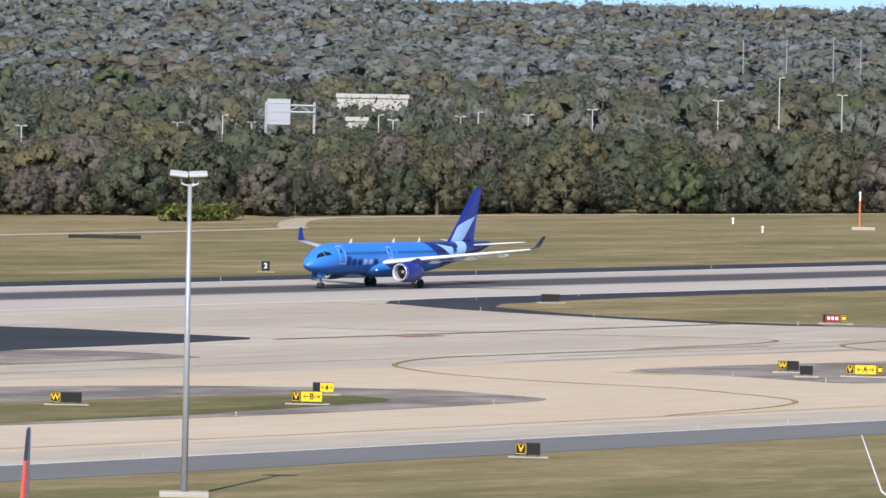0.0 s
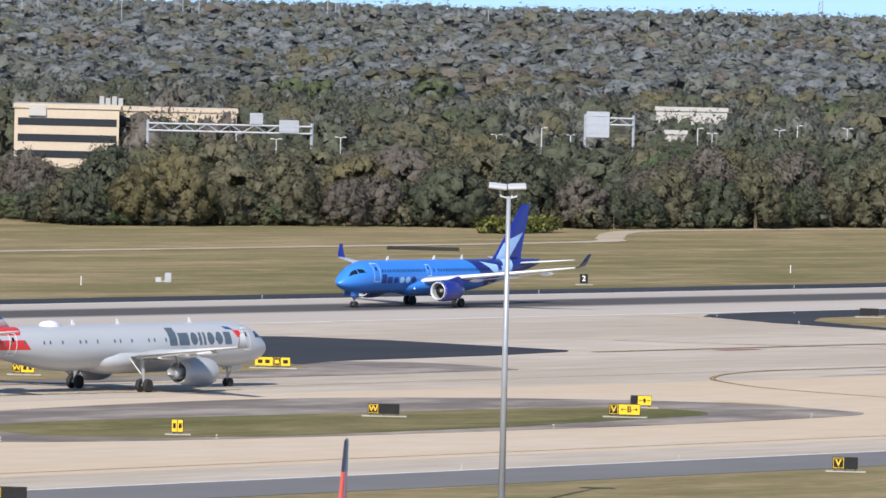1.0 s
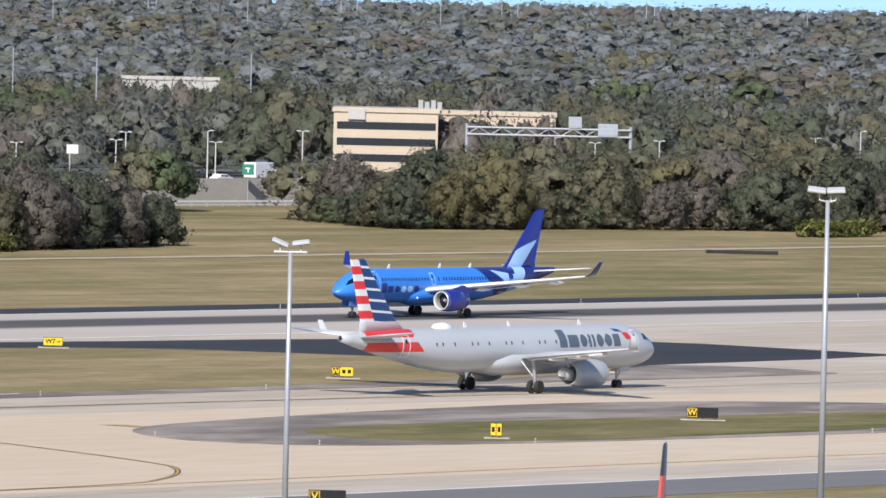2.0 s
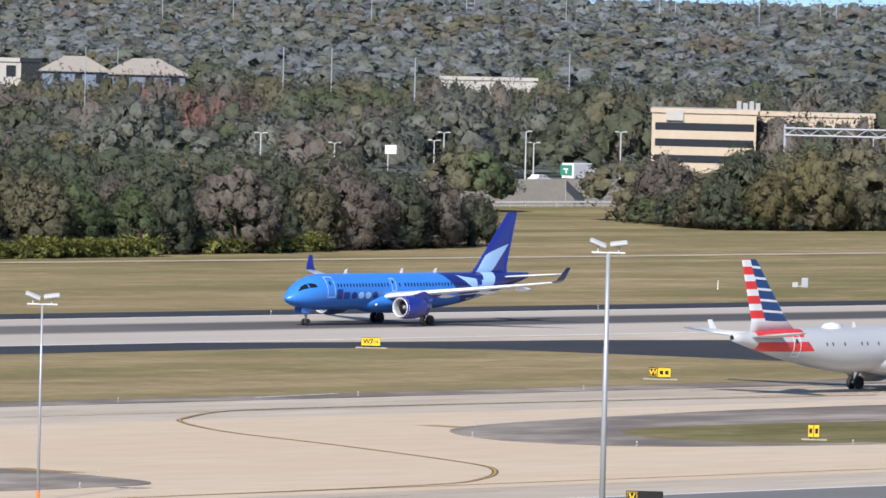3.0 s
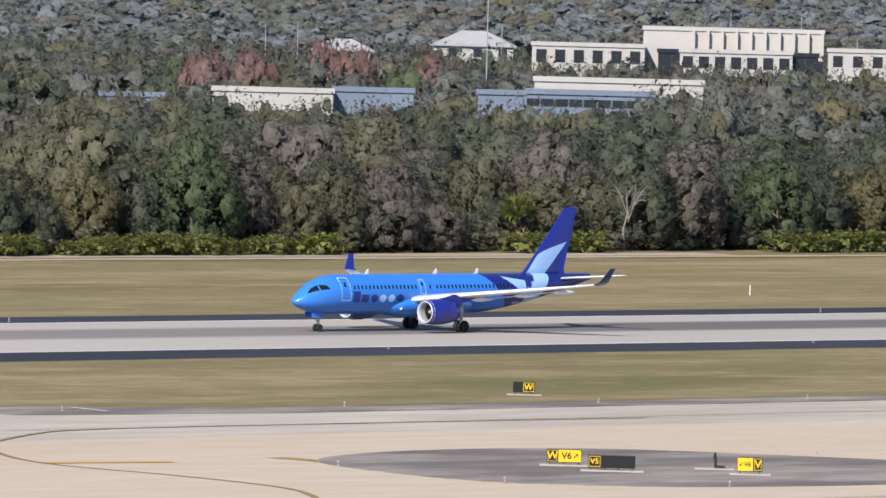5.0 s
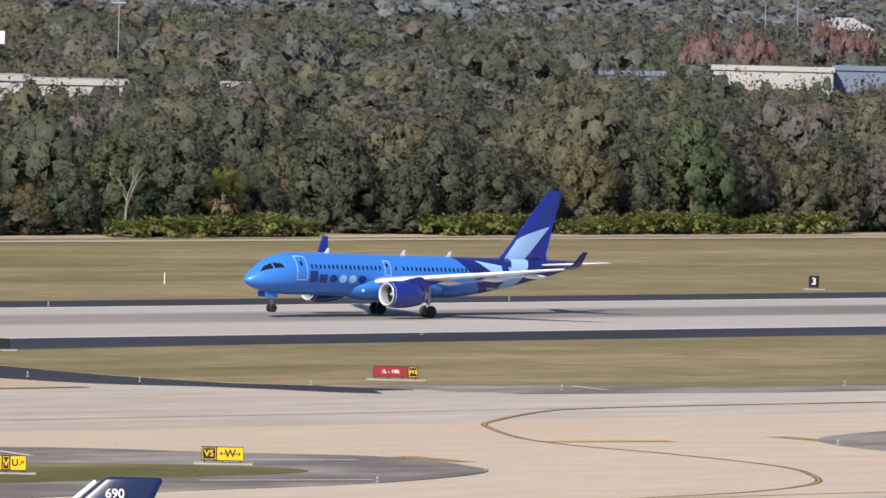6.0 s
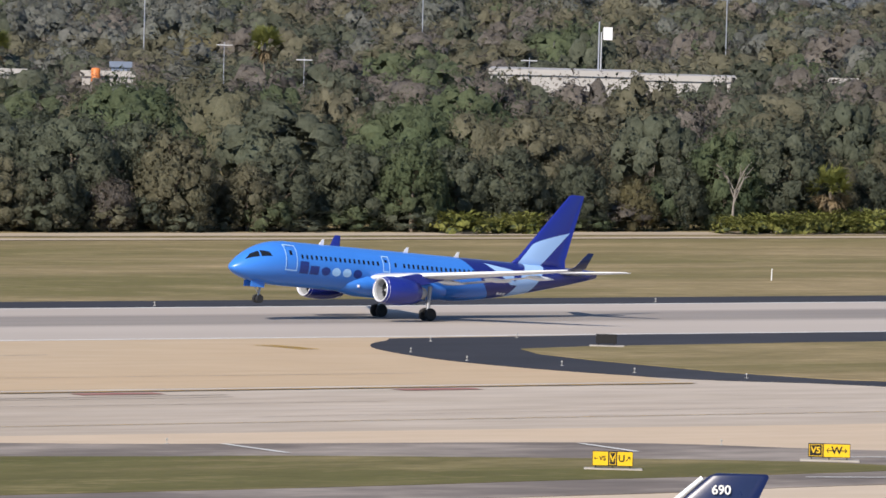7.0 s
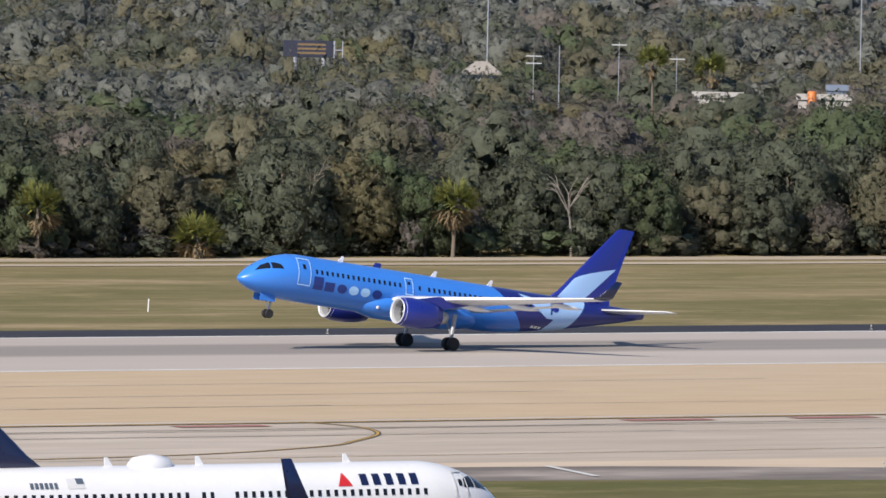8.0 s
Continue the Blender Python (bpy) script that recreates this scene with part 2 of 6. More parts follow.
slab("infield_grass_middle", [(452, 516), (444, 518.5), (439.5, 523), (437.3, 534), (438, 550), (439.6, 559), (443, 565.5), (451, 567.6), (476, 569.6), (560, 570.6), (660, 570.6), (672, 568), (680, 562), (685, 549), (689, 533), (690, 518), (684, 511), (660, 506.5), (600, 505), (480, 507)], 0.15, GRASS, "dry mown grass infield beside the runway", "grass")
# the next infield
slab("infield_shoulder_north", [(840, 505), (832, 516), (829.5, 524), (831, 538), (833.5, 547), (838.5, 563), (846, 577.5), (853, 581.5), (867, 583.5), (890, 584.0), (2600, 584.0), (2600, 505)], 0.10, ASPHALT_DARK, "dark asphalt shoulder of the second infield", "shoulder")
slab("infield_edge_north", [(852, 500.5), (838, 506), (834, 512), (838, 516), (2600, 512), (2600, 500.5)], 0.12, ASPHALT_GREY, "grey asphalt strip beside the taxiway", "shoulder")
slab("infield_grass_north", [(842, 512), (836, 518), (834.5, 527), (836, 541), (842, 555), (848, 564), (856, 568.5), (888, 573), (912, 573.5), (2600, 573.5), (2600, 508), (860, 508)], 0.15, GRASS, "dry grass of the second infield", "grass")

ISLANDS = (
    ("island_c", [(558.5, 463.4), (578, 468), (605, 472), (630, 472), (650, 463), (661, 448), (659, 436), (653.7, 430), (632.5, 428), (606, 428), (575, 430), (558, 432.5), (546, 437), (542, 446), (548, 457)],
     [(562.7, 452), (576.6, 455), (597, 454), (617, 452), (637, 450), (645, 444.8), (641, 436.8), (624, 434), (600, 431.5), (570, 432.2), (557, 440)]),
    ("island_d", [(432.9, 452.9), (448, 459), (463, 456.5), (472, 443), (474.5, 434.6), (471.5, 420), (461.5, 417.5), (445.5, 418), (433, 421.7), (426.7, 428.5), (427, 440)], None),
    ("island_e", [(100, 482), (250, 480), (315, 476.5), (340, 470), (369.6, 464), (380.6, 454.5), (388.5, 447), (387.7, 438), (383.6, 431.5), (370, 426), (352, 424), (331, 421.8), (250, 421), (100, 421)],
     [(100, 470), (250, 468), (308, 464), (332, 459), (341.7, 457), (365, 447), (373, 440), (372, 435.5), (358.8, 433.8), (341, 433.2), (323, 432), (250, 431), (100, 431)]),
    ("island_b", [(716, 460.8), (730, 461.5), (760, 458), (800, 455), (830, 445), (820, 432), (760, 428), (713.6, 432), (711, 440), (713, 448), (712, 456)], None))
for nm, outer, inner in ISLANDS:
    slab(nm, rounded(outer), 0.12, ASPHALT_GREY, "grey worn asphalt island between the taxiways", "island")
    if inner:
        slab(nm.replace("island", "island_grass"), rounded(inner), 0.15, GRASS_ISLAND, "patch of green grass on the asphalt island", "grass")
slab("shoulder_near", [(60, 381), (1150, 381), (1150, 394), (60, 394)], 0.06, ASPHALT_NEAR, "grey asphalt taxiway shoulder", "shoulder")
v, f = ribbon([(x, 394.6 - 0.002 * x) for x in range(420, 1151, 50)], 0.7, 0.075)
tagged(part("taxiway_edge_line", v, f, WHITE_LINE), "white edge of the concrete taxiway", "marking", kind="structure")
# sand track along the wood
track = curve_through([(300, 761), (450, 760.5), (700, 762), (860, 761), (1000, 764.5), (1075, 768), (1105, 772), (1119, 781), (1149, 800), (1170, 806), (1230, 803), (1300, 789), (1500, 770), (2000, 740)], 10)
v, f = ribbon(track, 4.2, 0.06)
tagged(part("sand_track", v, f, SAND), "pale sandy service track beside the wood", "track", kind="structure")
v, f = ribbon(curve_through([(300, 772), (480, 772), (620, 772), (760, 769.5), (800, 768)], 6), 7.5, 0.04)
tagged(part("sand_verge", v, f, SAND), "bare sandy verge under the trees", "track", kind="structure")


# ---- aircraft ----
TYRE = plain("black tyre rubber", (0.02, 0.02, 0.021), 0.8)
STEEL = plain("grey gear steel", (0.38, 0.39, 0.40), 0.4, 0.5)
WHITE_GLOSS = plain("white aircraft paint", (0.78, 0.79, 0.80), 0.3, 0, 0.06, coat=0.3)
WING_GREY = plain("light grey wing paint", (0.66, 0.67, 0.67), 0.38, 0, 0.1)
LIP = plain("polished inlet lip", (0.74, 0.75, 0.77), 0.32, 0.35, 0.05)
FAN_DARK = plain("dark fan blades", (0.03, 0.032, 0.036), 0.4, 0.4)
GLASS_DARK = plain("dark cabin glazing", (0.012, 0.014, 0.018), 0.12, 0, 0.1)
NAVY = plain("deep royal blue paint", (0.012, 0.026, 0.24), 0.3, 0, 0.1, coat=0.3)
INK = plain("dark blue lettering", (0.012, 0.035, 0.20), 0.4)
PALE = plain("pale blue lettering", (0.35, 0.60, 0.90), 0.4)
SILVER = plain("silver mica paint", (0.56, 0.585, 0.61), 0.36, 0.15, 0.06, coat=0.25)
RED_GLOSS = plain("bright red paint", (0.62, 0.03, 0.035), 0.35, 0, 0.1)
BLUE_GLOSS = plain("flag blue paint", (0.02, 0.085, 0.27), 0.35, 0, 0.1)
SLATE = plain("slate grey lettering", (0.09, 0.12, 0.16), 0.45)
NAVY_DEEP = plain("dark navy paint", (0.008, 0.016, 0.065), 0.3, 0, 0.1, coat=0.3)
GREY_NACELLE = plain("grey nacelle paint", (0.46, 0.475, 0.49), 0.35, 0.2, 0.1)


def blue_livery():
    """Bright blue body; dark blue sweep and a pale blue ribbon over the tail."""
    m, n, l, b = mat("bright blue livery paint")
    x, y, z = axes(n, l)
    back = calc(n, l, "MULTIPLY", x, -1.0)
    zz = calc(n, l, "SUBTRACT", z, 3.4)
    u = calc(n, l, "ADD", back, calc(n, l, "MULTIPLY", zz, 0.97))
    grime = ramp(n, l, cloud(n, l, 0.7, 5, (0.4, 1, 1)), 0.3, 0.75)
    body = mixer(n, l, calc(n, l, "MULTIPLY", grime, 0.5), (0.034, 0.215, 0.70), (0.028, 0.18, 0.61))
    col = mixer(n, l, calc(n, l, "GREATER_THAN", u, 6.75), body, (0.010, 0.020, 0.17))
    # pale ribbon rising aft into the fin, and a pale leaf ahead of it
    u2 = calc(n, l, "SUBTRACT", back, calc(n, l, "MULTIPLY", zz, 0.68))
    ribbon_on = calc(n, l, "MULTIPLY", calc(n, l, "GREATER_THAN", u2, 10.7), calc(n, l, "LESS_THAN", u2, 12.8))
    u3 = calc(n, l, "ADD", back, calc(n, l, "MULTIPLY", zz, 1.6))
    upper = calc(n, l, "LESS_THAN", calc(n, l, "ADD", z, calc(n, l, "MULTIPLY", back, 0.13)), 5.95)
    leaf_on = calc(n, l, "MULTIPLY", calc(n, l, "GREATER_THAN", u3, 9.86), calc(n, l, "LESS_THAN", u2, 12.8))
    leaf_on = calc(n, l, "MULTIPLY", calc(n, l, "MULTIPLY", leaf_on, upper), calc(n, l, "GREATER_THAN", z, 3.35))
    col = mixer(n, l, calc(n, l, "MAXIMUM", ribbon_on, leaf_on), col, (0.34, 0.55, 0.86))
    l.new(col, b.inputs["Base Color"])
    b.inputs["Roughness"].default_value = 0.32
    b.inputs["Coat Weight"].default_value = 0.3
    return m


def blue_fin():
    m, n, l, b = mat("blue tail paint with pale ribbon")
    x, y, z = axes(n, l)
    back = calc(n, l, "MULTIPLY", x, -1.0)
    h = calc(n, l, "MAXIMUM", calc(n, l, "SUBTRACT", z, 5.2), 0.0)
    over = calc(n, l, "POWER", calc(n, l, "MAXIMUM", calc(n, l, "SUBTRACT", h, 1.7), 0.0), 1.6)
    lead = calc(n, l, "ADD", calc(n, l, "ADD", calc(n, l, "MULTIPLY", h, 0.85), 11.5), calc(n, l, "MULTIPLY", over, 2.0))
    trail = calc(n, l, "ADD", calc(n, l, "MULTIPLY", h, 1.02), 13.9)
    band = calc(n, l, "MULTIPLY", calc(n, l, "GREATER_THAN", back, lead), calc(n, l, "LESS_THAN", back, trail))
    l.new(mixer(n, l, band, (0.012, 0.024, 0.23), (0.34, 0.55, 0.86)), b.inputs["Base Color"])
    b.inputs["Roughness"].default_value = 0.32
    b.inputs["Coat Weight"].default_value = 0.3
    return m


def flag_fin():
    """Red, white and blue bars on a silver tail."""
    m, n, l, b = mat("striped tail paint")
    x, y, z = axes(n, l)
    h = calc(n, l, "SUBTRACT", z, 6.2)
    bar = calc(n, l, "FRACT", calc(n, l, "ADD", calc(n, l, "DIVIDE", h, 1.27), 0.12))
    red = calc(n, l, "GREATER_THAN", bar, 0.45)
    bar2 = calc(n, l, "FRACT", calc(n, l, "ADD", calc(n, l, "DIVIDE", calc(n, l, "ADD", h, calc(n, l, "MULTIPLY", x, 0.06)), 0.93), 0.15))
    blue = calc(n, l, "GREATER_THAN", bar2, 0.22)
    split = calc(n, l, "GREATER_THAN", calc(n, l, "ADD", x, calc(n, l, "MULTIPLY", h, 0.42)), -18.1)
    aft = mixer(n, l, red, (0.66, 0.68, 0.70), (0.64, 0.035, 0.035))
    fore = mixer(n, l, blue, (0.66, 0.68, 0.70), (0.012, 0.05, 0.17))
    col = mixer(n, l, split, aft, fore)
    low = calc(n, l, "LESS_THAN", h, 0.15)
    col = mixer(n, l, low, col, (0.60, 0.62, 0.64))
    l.new(col, b.inputs["Base Color"])
    b.inputs["Roughness"].default_value = 0.35
    return m


def silver_body():
    """Silver body with two red wedges under the tail."""
    m, n, l, b = mat("silver livery paint")
    x, y, z = axes(n, l)
    grime = ramp(n, l, cloud(n, l, 0.6, 5, (0.35, 1, 1)), 0.3, 0.75)
    base = mixer(n, l, calc(n, l, "MULTIPLY", grime, 0.5), (0.48, 0.505, 0.53), (0.41, 0.43, 0.455))
    w1 = calc(n, l, "MULTIPLY", calc(n, l, "GREATER_THAN", z, 5.0), calc(n, l, "LESS_THAN", z, 5.85))
    w1 = calc(n, l, "MULTIPLY", w1, calc(n, l, "LESS_THAN", calc(n, l, "ADD", x, calc(n, l, "MULTIPLY", z, -0.9)), -18.6))
    w2 = calc(n, l, "MULTIPLY", calc(n, l, "GREATER_THAN", z, 3.75), calc(n, l, "LESS_THAN", z, 4.6))
    w2 = calc(n, l, "MULTIPLY", w2, calc(n, l, "LESS_THAN", calc(n, l, "ADD", x, calc(n, l, "MULTIPLY", z, 0.9)), -9.6))
    reach = calc(n, l, "GREATER_THAN", x, -19.8)
    col = mixer(n, l, calc(n, l, "MULTIPLY", calc(n, l, "MAXIMUM", w1, w2), reach), base, (0.64, 0.035, 0.035))
    l.new(col, b.inputs["Base Color"])
    b.inputs["Roughness"].default_value = 0.36
    b.inputs["Metallic"].default_value = 0.1
    b.inputs["Coat Weight"].default_value = 0.25
    return m


class Body:
    """The round hull of an airliner: nose at +x, tail at -x."""

    def __init__(self, nose, length, radius, axis, nose_z, tail_z, nose_len=6.0, tail_from=0.63):
        self.nose, self.length, self.radius, self.axis = nose, length, radius, axis
        self.nose_z, self.tail_z, self.nose_len, self.tail_from = nose_z, tail_z, nose_len, tail_from

    def ring(self, x):
        """Centre height, half width, half height at x."""
        d = self.nose - x
        r, z = self.radius, self.axis
        if d < self.nose_len:
            s = max(0.0, d / self.nose_len)
            k = (1 - (1 - s) ** 2.2) ** 0.62
            up = self.axis + r * (1 - (1 - s) ** 2.0) ** 0.85 * 1.0
            dn = self.axis - r * (1 - (1 - s) ** 2.4) ** 0.62
            up = self.nose_z + (up - self.axis) * (self.axis + r - self.nose_z) / r
            dn = self.nose_z + (dn - self.axis) * (self.nose_z - self.axis + r) / r
            return (up + dn) / 2, r * k, (up - dn) / 2
        s = (d / self.length - self.tail_from) / (1 - self.tail_from)
        if s > 0:
            e = s ** 1.6
            up = self.axis + r + (self.tail_z + 0.32 - self.axis - r) * s ** 2.3
            dn = self.axis - r + (self.tail_z - 0.32 - self.axis + r) * s ** 1.35
            return (up + dn) / 2, r + (0.28 - r) * e, (up - dn) / 2
        return z, r, r

    def point(self, x, a, out=0.0):
        """On the skin at x; a: degrees up from the side, 0 to 180 over the left (+y) side first."""
        c, w, h = self.ring(x)
        q = radians(a)
        return Vector((x, (w + out) * math.cos(q), c + (h + out) * math.sin(q)))

    def mesh(self, sides=36):
        ds = [0.0, 0.03, 0.1, 0.22, 0.4, 0.65, 0.95, 1.3, 1.75, 2.25, 2.8, 3.4, 4.1, 5.0, self.nose_len]
        n = 9
        t0 = self.length * self.tail_from
        ds += [self.nose_len + (t0 - self.nose_len) * i / n for i in range(1, n + 1)]
        ds += [t0 + (self.length - t0) * i / 14 for i in range(1, 15)]
        v, f = [], []
        for d in ds:
            for k in range(sides):
                v.append(self.point(self.nose - d, 360.0 * k / sides))
        for i in range(len(ds) - 1):
            for k in range(sides):
                m = (k + 1) % sides
                f.append((i * sides + k, (i + 1) * sides + k, (i + 1) * sides + m, i * sides + m))
        f.append(tuple(range(sides)))
        f.append(tuple(reversed(range(len(v) - sides, len(v)))))
        return v, [tuple(reversed(q)) for q in f]

    def patch(self, corners, out=0.02, n=4):
        """A thin panel on the skin between four corners (x, angle), in order round it."""
        (xa, aa), (xb, ab), (xc, ac), (xd, ad) = corners
        v, f = [], []
        for i in range(n + 1):
            for j in range(n + 1):
                s, t = i / n, j / n
                x = (xa * (1 - s) + xb * s) * (1 - t) + (xd * (1 - s) + xc * s) * t
                a = (aa * (1 - s) + ab * s) * (1 - t) + (ad * (1 - s) + ac * s) * t
                v.append(self.point(x, a, out))
        for i in range(n):
            for j in range(n):
                k = i * (n + 1) + j
                f.append((k, k + 1, k + n + 2, k + n + 1))
        return v, f

    def angle(self, x, z, side):
        c, w, h = self.ring(x)
        q = math.degrees(math.asin(max(-1, min(1, (z - c) / h))))
        return q if side > 0 else 180 - q

    def panel(self, x0, x1, z0, z1, side, lean=0.0, out=0.02, n=3):
        """An upright panel on one side (+1 left, -1 right) between heights."""
        return self.patch([(x0, self.angle(x0, z0, side)), (x1, self.angle(x1, z0, side)),
                           (x1 + lean, self.angle(x1 + lean, z1, side)), (x0 + lean, self.angle(x0 + lean, z1, side))], out, n)


def airfoil(chord, thick, n=9):
    """Points of a wing section from the leading edge at x=0 back to -chord."""
    up, dn = [], []
    for i in range(n + 1):
        s = (i / n) ** 1.7
        t = thick * chord * (2.6 * math.sqrt(s) * (1 - s) * 0.62 + 0.02 * (1 - s))
        up.append((-s * chord, t))
        dn.append((-s * chord, -0.62 * t))
    return up + dn[::-1][:-1]


def lifting(sections):
    """A wing skin through sections: (leading edge point, chord, thickness, upward unit)."""
    v, f, m = [], [], 0
    for p, chord, thick, up in sections:
        prof = airfoil(chord, thick)
        m = len(prof)
        for a, b in prof:
            v.append(Vector(p) + Vector((a, 0, 0)) + Vector(up) * b)
    for i in range(len(sections) - 1):
        for k in range(m):
            j = (k + 1) % m
            f.append((i * m + k, i * m + j, (i + 1) * m + j, (i + 1) * m + k))
    f.append(tuple(reversed(range(m))))
    f.append(tuple(range(len(v) - m, len(v))))
    return v, f


def wheel(x, y, z, r, w):
    """A tyre with rounded shoulders, axle along y."""
    prof = [(r * 0.55, -w * 0.42), (r * 0.8, -w * 0.5), (r * 0.95, -w * 0.42), (r, -w * 0.2), (r, w * 0.2), (r * 0.95, w * 0.42), (r * 0.8, w * 0.5), (r * 0.55, w * 0.42)]
    return spun(prof, (x, y, z), 20, "y")


def spun(prof, at, sides=24, axis="x", cap=True):
    """A turned shape from (radius, along) pairs round an axis."""
    v, f = [], []
    for r, h in prof:
        for k in range(sides):
            q = 2 * math.pi * k / sides
            a, b = r * math.cos(q), r * math.sin(q)
            v.append(Vector(at) + (Vector((h, a, b)) if axis == "x" else Vector((a, h, b)) if axis == "y" else Vector((a, b, h))))
    for i in range(len(prof) - 1):
        for k in range(sides):
            m = (k + 1) % sides
            f.append((i * sides + k, i * sides + m, (i + 1) * sides + m, (i + 1) * sides + k))
    if cap:
        f.append(tuple(reversed(range(sides))))
        f.append(tuple(range(len(v) - sides, len(v))))
    return v, f


def engine(parent, x, y, z, r, length, skin, lip):
    """Nacelle with a hollow inlet, bright lip, fan, spinner, core nozzle."""
    outer = [(r * 0.93, 0.05), (r * 0.985, -0.18), (r * 1.05, -0.55), (r * 1.08, -1.1), (r * 1.06, -length * 0.55), (r * 0.95, -length * 0.8), (r * 0.80, -length), (r * 0.76, -length), (r * 0.78, -length * 0.8)]
    nac = part("nacelle", *spun(outer, (x, y, z), 28, cap=False), skin, parent, smooth=True)
    inlet = [(r * 0.93, 0.045), (r * 0.90, 0.085), (r * 0.86, 0.09), (r * 0.82, 0.05), (r * 0.80, -0.05), (r * 0.83, -0.5), (r * 0.83, -0.75)]
    part("inlet_lip", *spun([(r * 0.99, -0.2)] + inlet[:5] + [(r * 0.79, -0.22)], (x, y, z), 28, cap=False), lip, nac, "bright inlet ring", True)
    part("inlet_duct", *spun([(r * 0.795, -0.2), (r * 0.80, -0.95)], (x, y, z), 28, cap=False), GREY_NACELLE, nac, smooth=True)
    part("fan_disc", *spun([(0.01, -0.95), (r * 0.8, -0.95)], (x, y, z), 24, cap=False), FAN_DARK, nac)
    first = part("fan_blade", [Vector((-0.78, -0.05, r * 0.2)), Vector((-0.9, 0.10, r * 0.2)), Vector((-0.92, 0.20, r * 0.79)), Vector((-0.74, -0.09, r * 0.79))], [(0, 1, 2, 3)], FAN_DARK, nac)
    first.matrix_basis = Matrix.Translation((x, y, z))
    for k in range(1, 18):
        again(first, nac, Matrix.Translation((x, y, z)) @ Matrix.Rotation(2 * math.pi * k / 18, 4, "X"))
    part("spinner", *spun([(0.02, -0.38), (r * 0.1, -0.48), (r * 0.18, -0.64), (r * 0.24, -0.86)], (x, y, z), 16), STEEL, nac, smooth=True)
    part("exhaust_nozzle", *spun([(r * 0.56, -length * 0.86), (r * 0.50, -length * 1.1), (r * 0.40, -length * 1.22), (r * 0.36, -length * 1.2)], (x, y, z), 20), STEEL, nac, smooth=True)
    return nac


def airliner(name, label, body, skin, fin_skin, wing_skin, nac_skin, lip, wing, tail, eng, gear, stab_skin, tip_skin):
    """One airliner with its parts; its own origin on the ground between the main wheels."""
    top = tagged(new(name), label, "airplane")
    hull = part("fuselage", *body.mesh(), skin, top, smooth=True)
    for s in (1, -1):
        w = wing
        root = Vector((w["x"], s * body.radius * 0.55, w["z"]))
        kink = Vector((w["x"] - w["sweep"] * w["kink"] / w["half"] * 1.0, s * w["kink"], w["z"] + w["rise"] * w["kink"] / w["half"]))
        tip = Vector((w["x"] - w["sweep"], s * w["half"], w["z"] + w["rise"]))
        part("wing", *lifting([(root, w["chord"], 0.14, (0, 0, 1)), (kink, w["mid"], 0.12, (0, 0, 1)), (tip, w["tip"], 0.10, (0, 0, 1))][::s]), wing_skin, top, smooth=True)
        if w["winglet"]:
            h, back, out = w["winglet"]
            k = tip + Vector((-0.35, s * out * 0.45, h * 0.18))
            e = tip + Vector((-back, s * out, h))
            part("winglet", *lifting([(tip, w["tip"], 0.10, (0, -s * 0.2, 1)), (k, w["tip"] * 0.85, 0.09, (0, -s * 0.8, 0.6)), (e, w["tip"] * 0.42, 0.09, (0, -s, 0.1))][::s]), tip_skin[0 if s > 0 else 1] if isinstance(tip_skin, tuple) else tip_skin, top, smooth=True)
        # flap-track fairings under the wing
        for q in (0.28, 0.52, 0.74):
            c = root.lerp(tip, q)
            ch = w["mid"] if q < 0.4 else w["mid"] + (w["tip"] - w["mid"]) * (q - 0.35) / 0.65
            part("flap_fairing", *spun([(0.02, 0.0), (0.17, -0.6), (0.22, -1.4), (0.15, -2.3), (0.02, -3.1)], c + Vector((-ch * 0.52, 0, -0.28)), 10), wing_skin, top, smooth=True)
        # part-extended trailing flap
        part("flap", *lifting([(root.lerp(tip, 0.16) + Vector((-w["chord"] * 0.80, 0, -0.22)), 1.25, 0.10, (0.2, 0, 1)), (root.lerp(tip, 0.70) + Vector((-w["mid"] * 0.72, 0, -0.17)), 0.75, 0.10, (0.2, 0, 1))][::s]), wing_skin, top, smooth=True)
        t = tail
        a = Vector((t["sx"], s * 0.5, t["sz"]))
        e = Vector((t["sx"] - t["ssweep"], s * t["shalf"], t["sz"] + t["srise"]))
        part("tailplane", *lifting([(a, t["schord"], 0.10, (0, 0, 1)), (e, t["stip"], 0.09, (0, 0, 1))][::s]), stab_skin, top, smooth=True)
        nac = engine(top, eng["x"], s * eng["y"], eng["z"], eng["r"], eng["len"], nac_skin, lip)
        wz = w["z"] + w["rise"] * eng["y"] / w["half"]
        px = w["x"] - w["sweep"] * eng["y"] / w["half"]
        part("pylon", *join(([Vector((eng["x"] - 0.9, s * eng["y"] + d, eng["z"] + eng["r"] * 0.9)) for d in (-0.1, 0.1)]
                             + [Vector((px + 0.4, s * eng["y"] + d, wz + 0.12)) for d in (-0.16, 0.16)]
                             + [Vector((px - 2.4, s * eng["y"] + d, wz - 0.2)) for d in (-0.16, 0.16)]
                             + [Vector((eng["x"] - eng["len"], s * eng["y"] + d, eng["z"] + eng["r"] * 0.5)) for d in (-0.14, 0.14)],
                             [(0, 1, 3, 2), (2, 3, 5, 4), (4, 5, 7, 6), (6, 7, 1, 0), (0, 2, 4, 6), (7, 5, 3, 1)])), nac_skin, top)
    t = tail
    base, tipz = Vector((t["x"], 0, t["z"])), Vector((t["x"] - t["sweep"], 0, t["top"]))
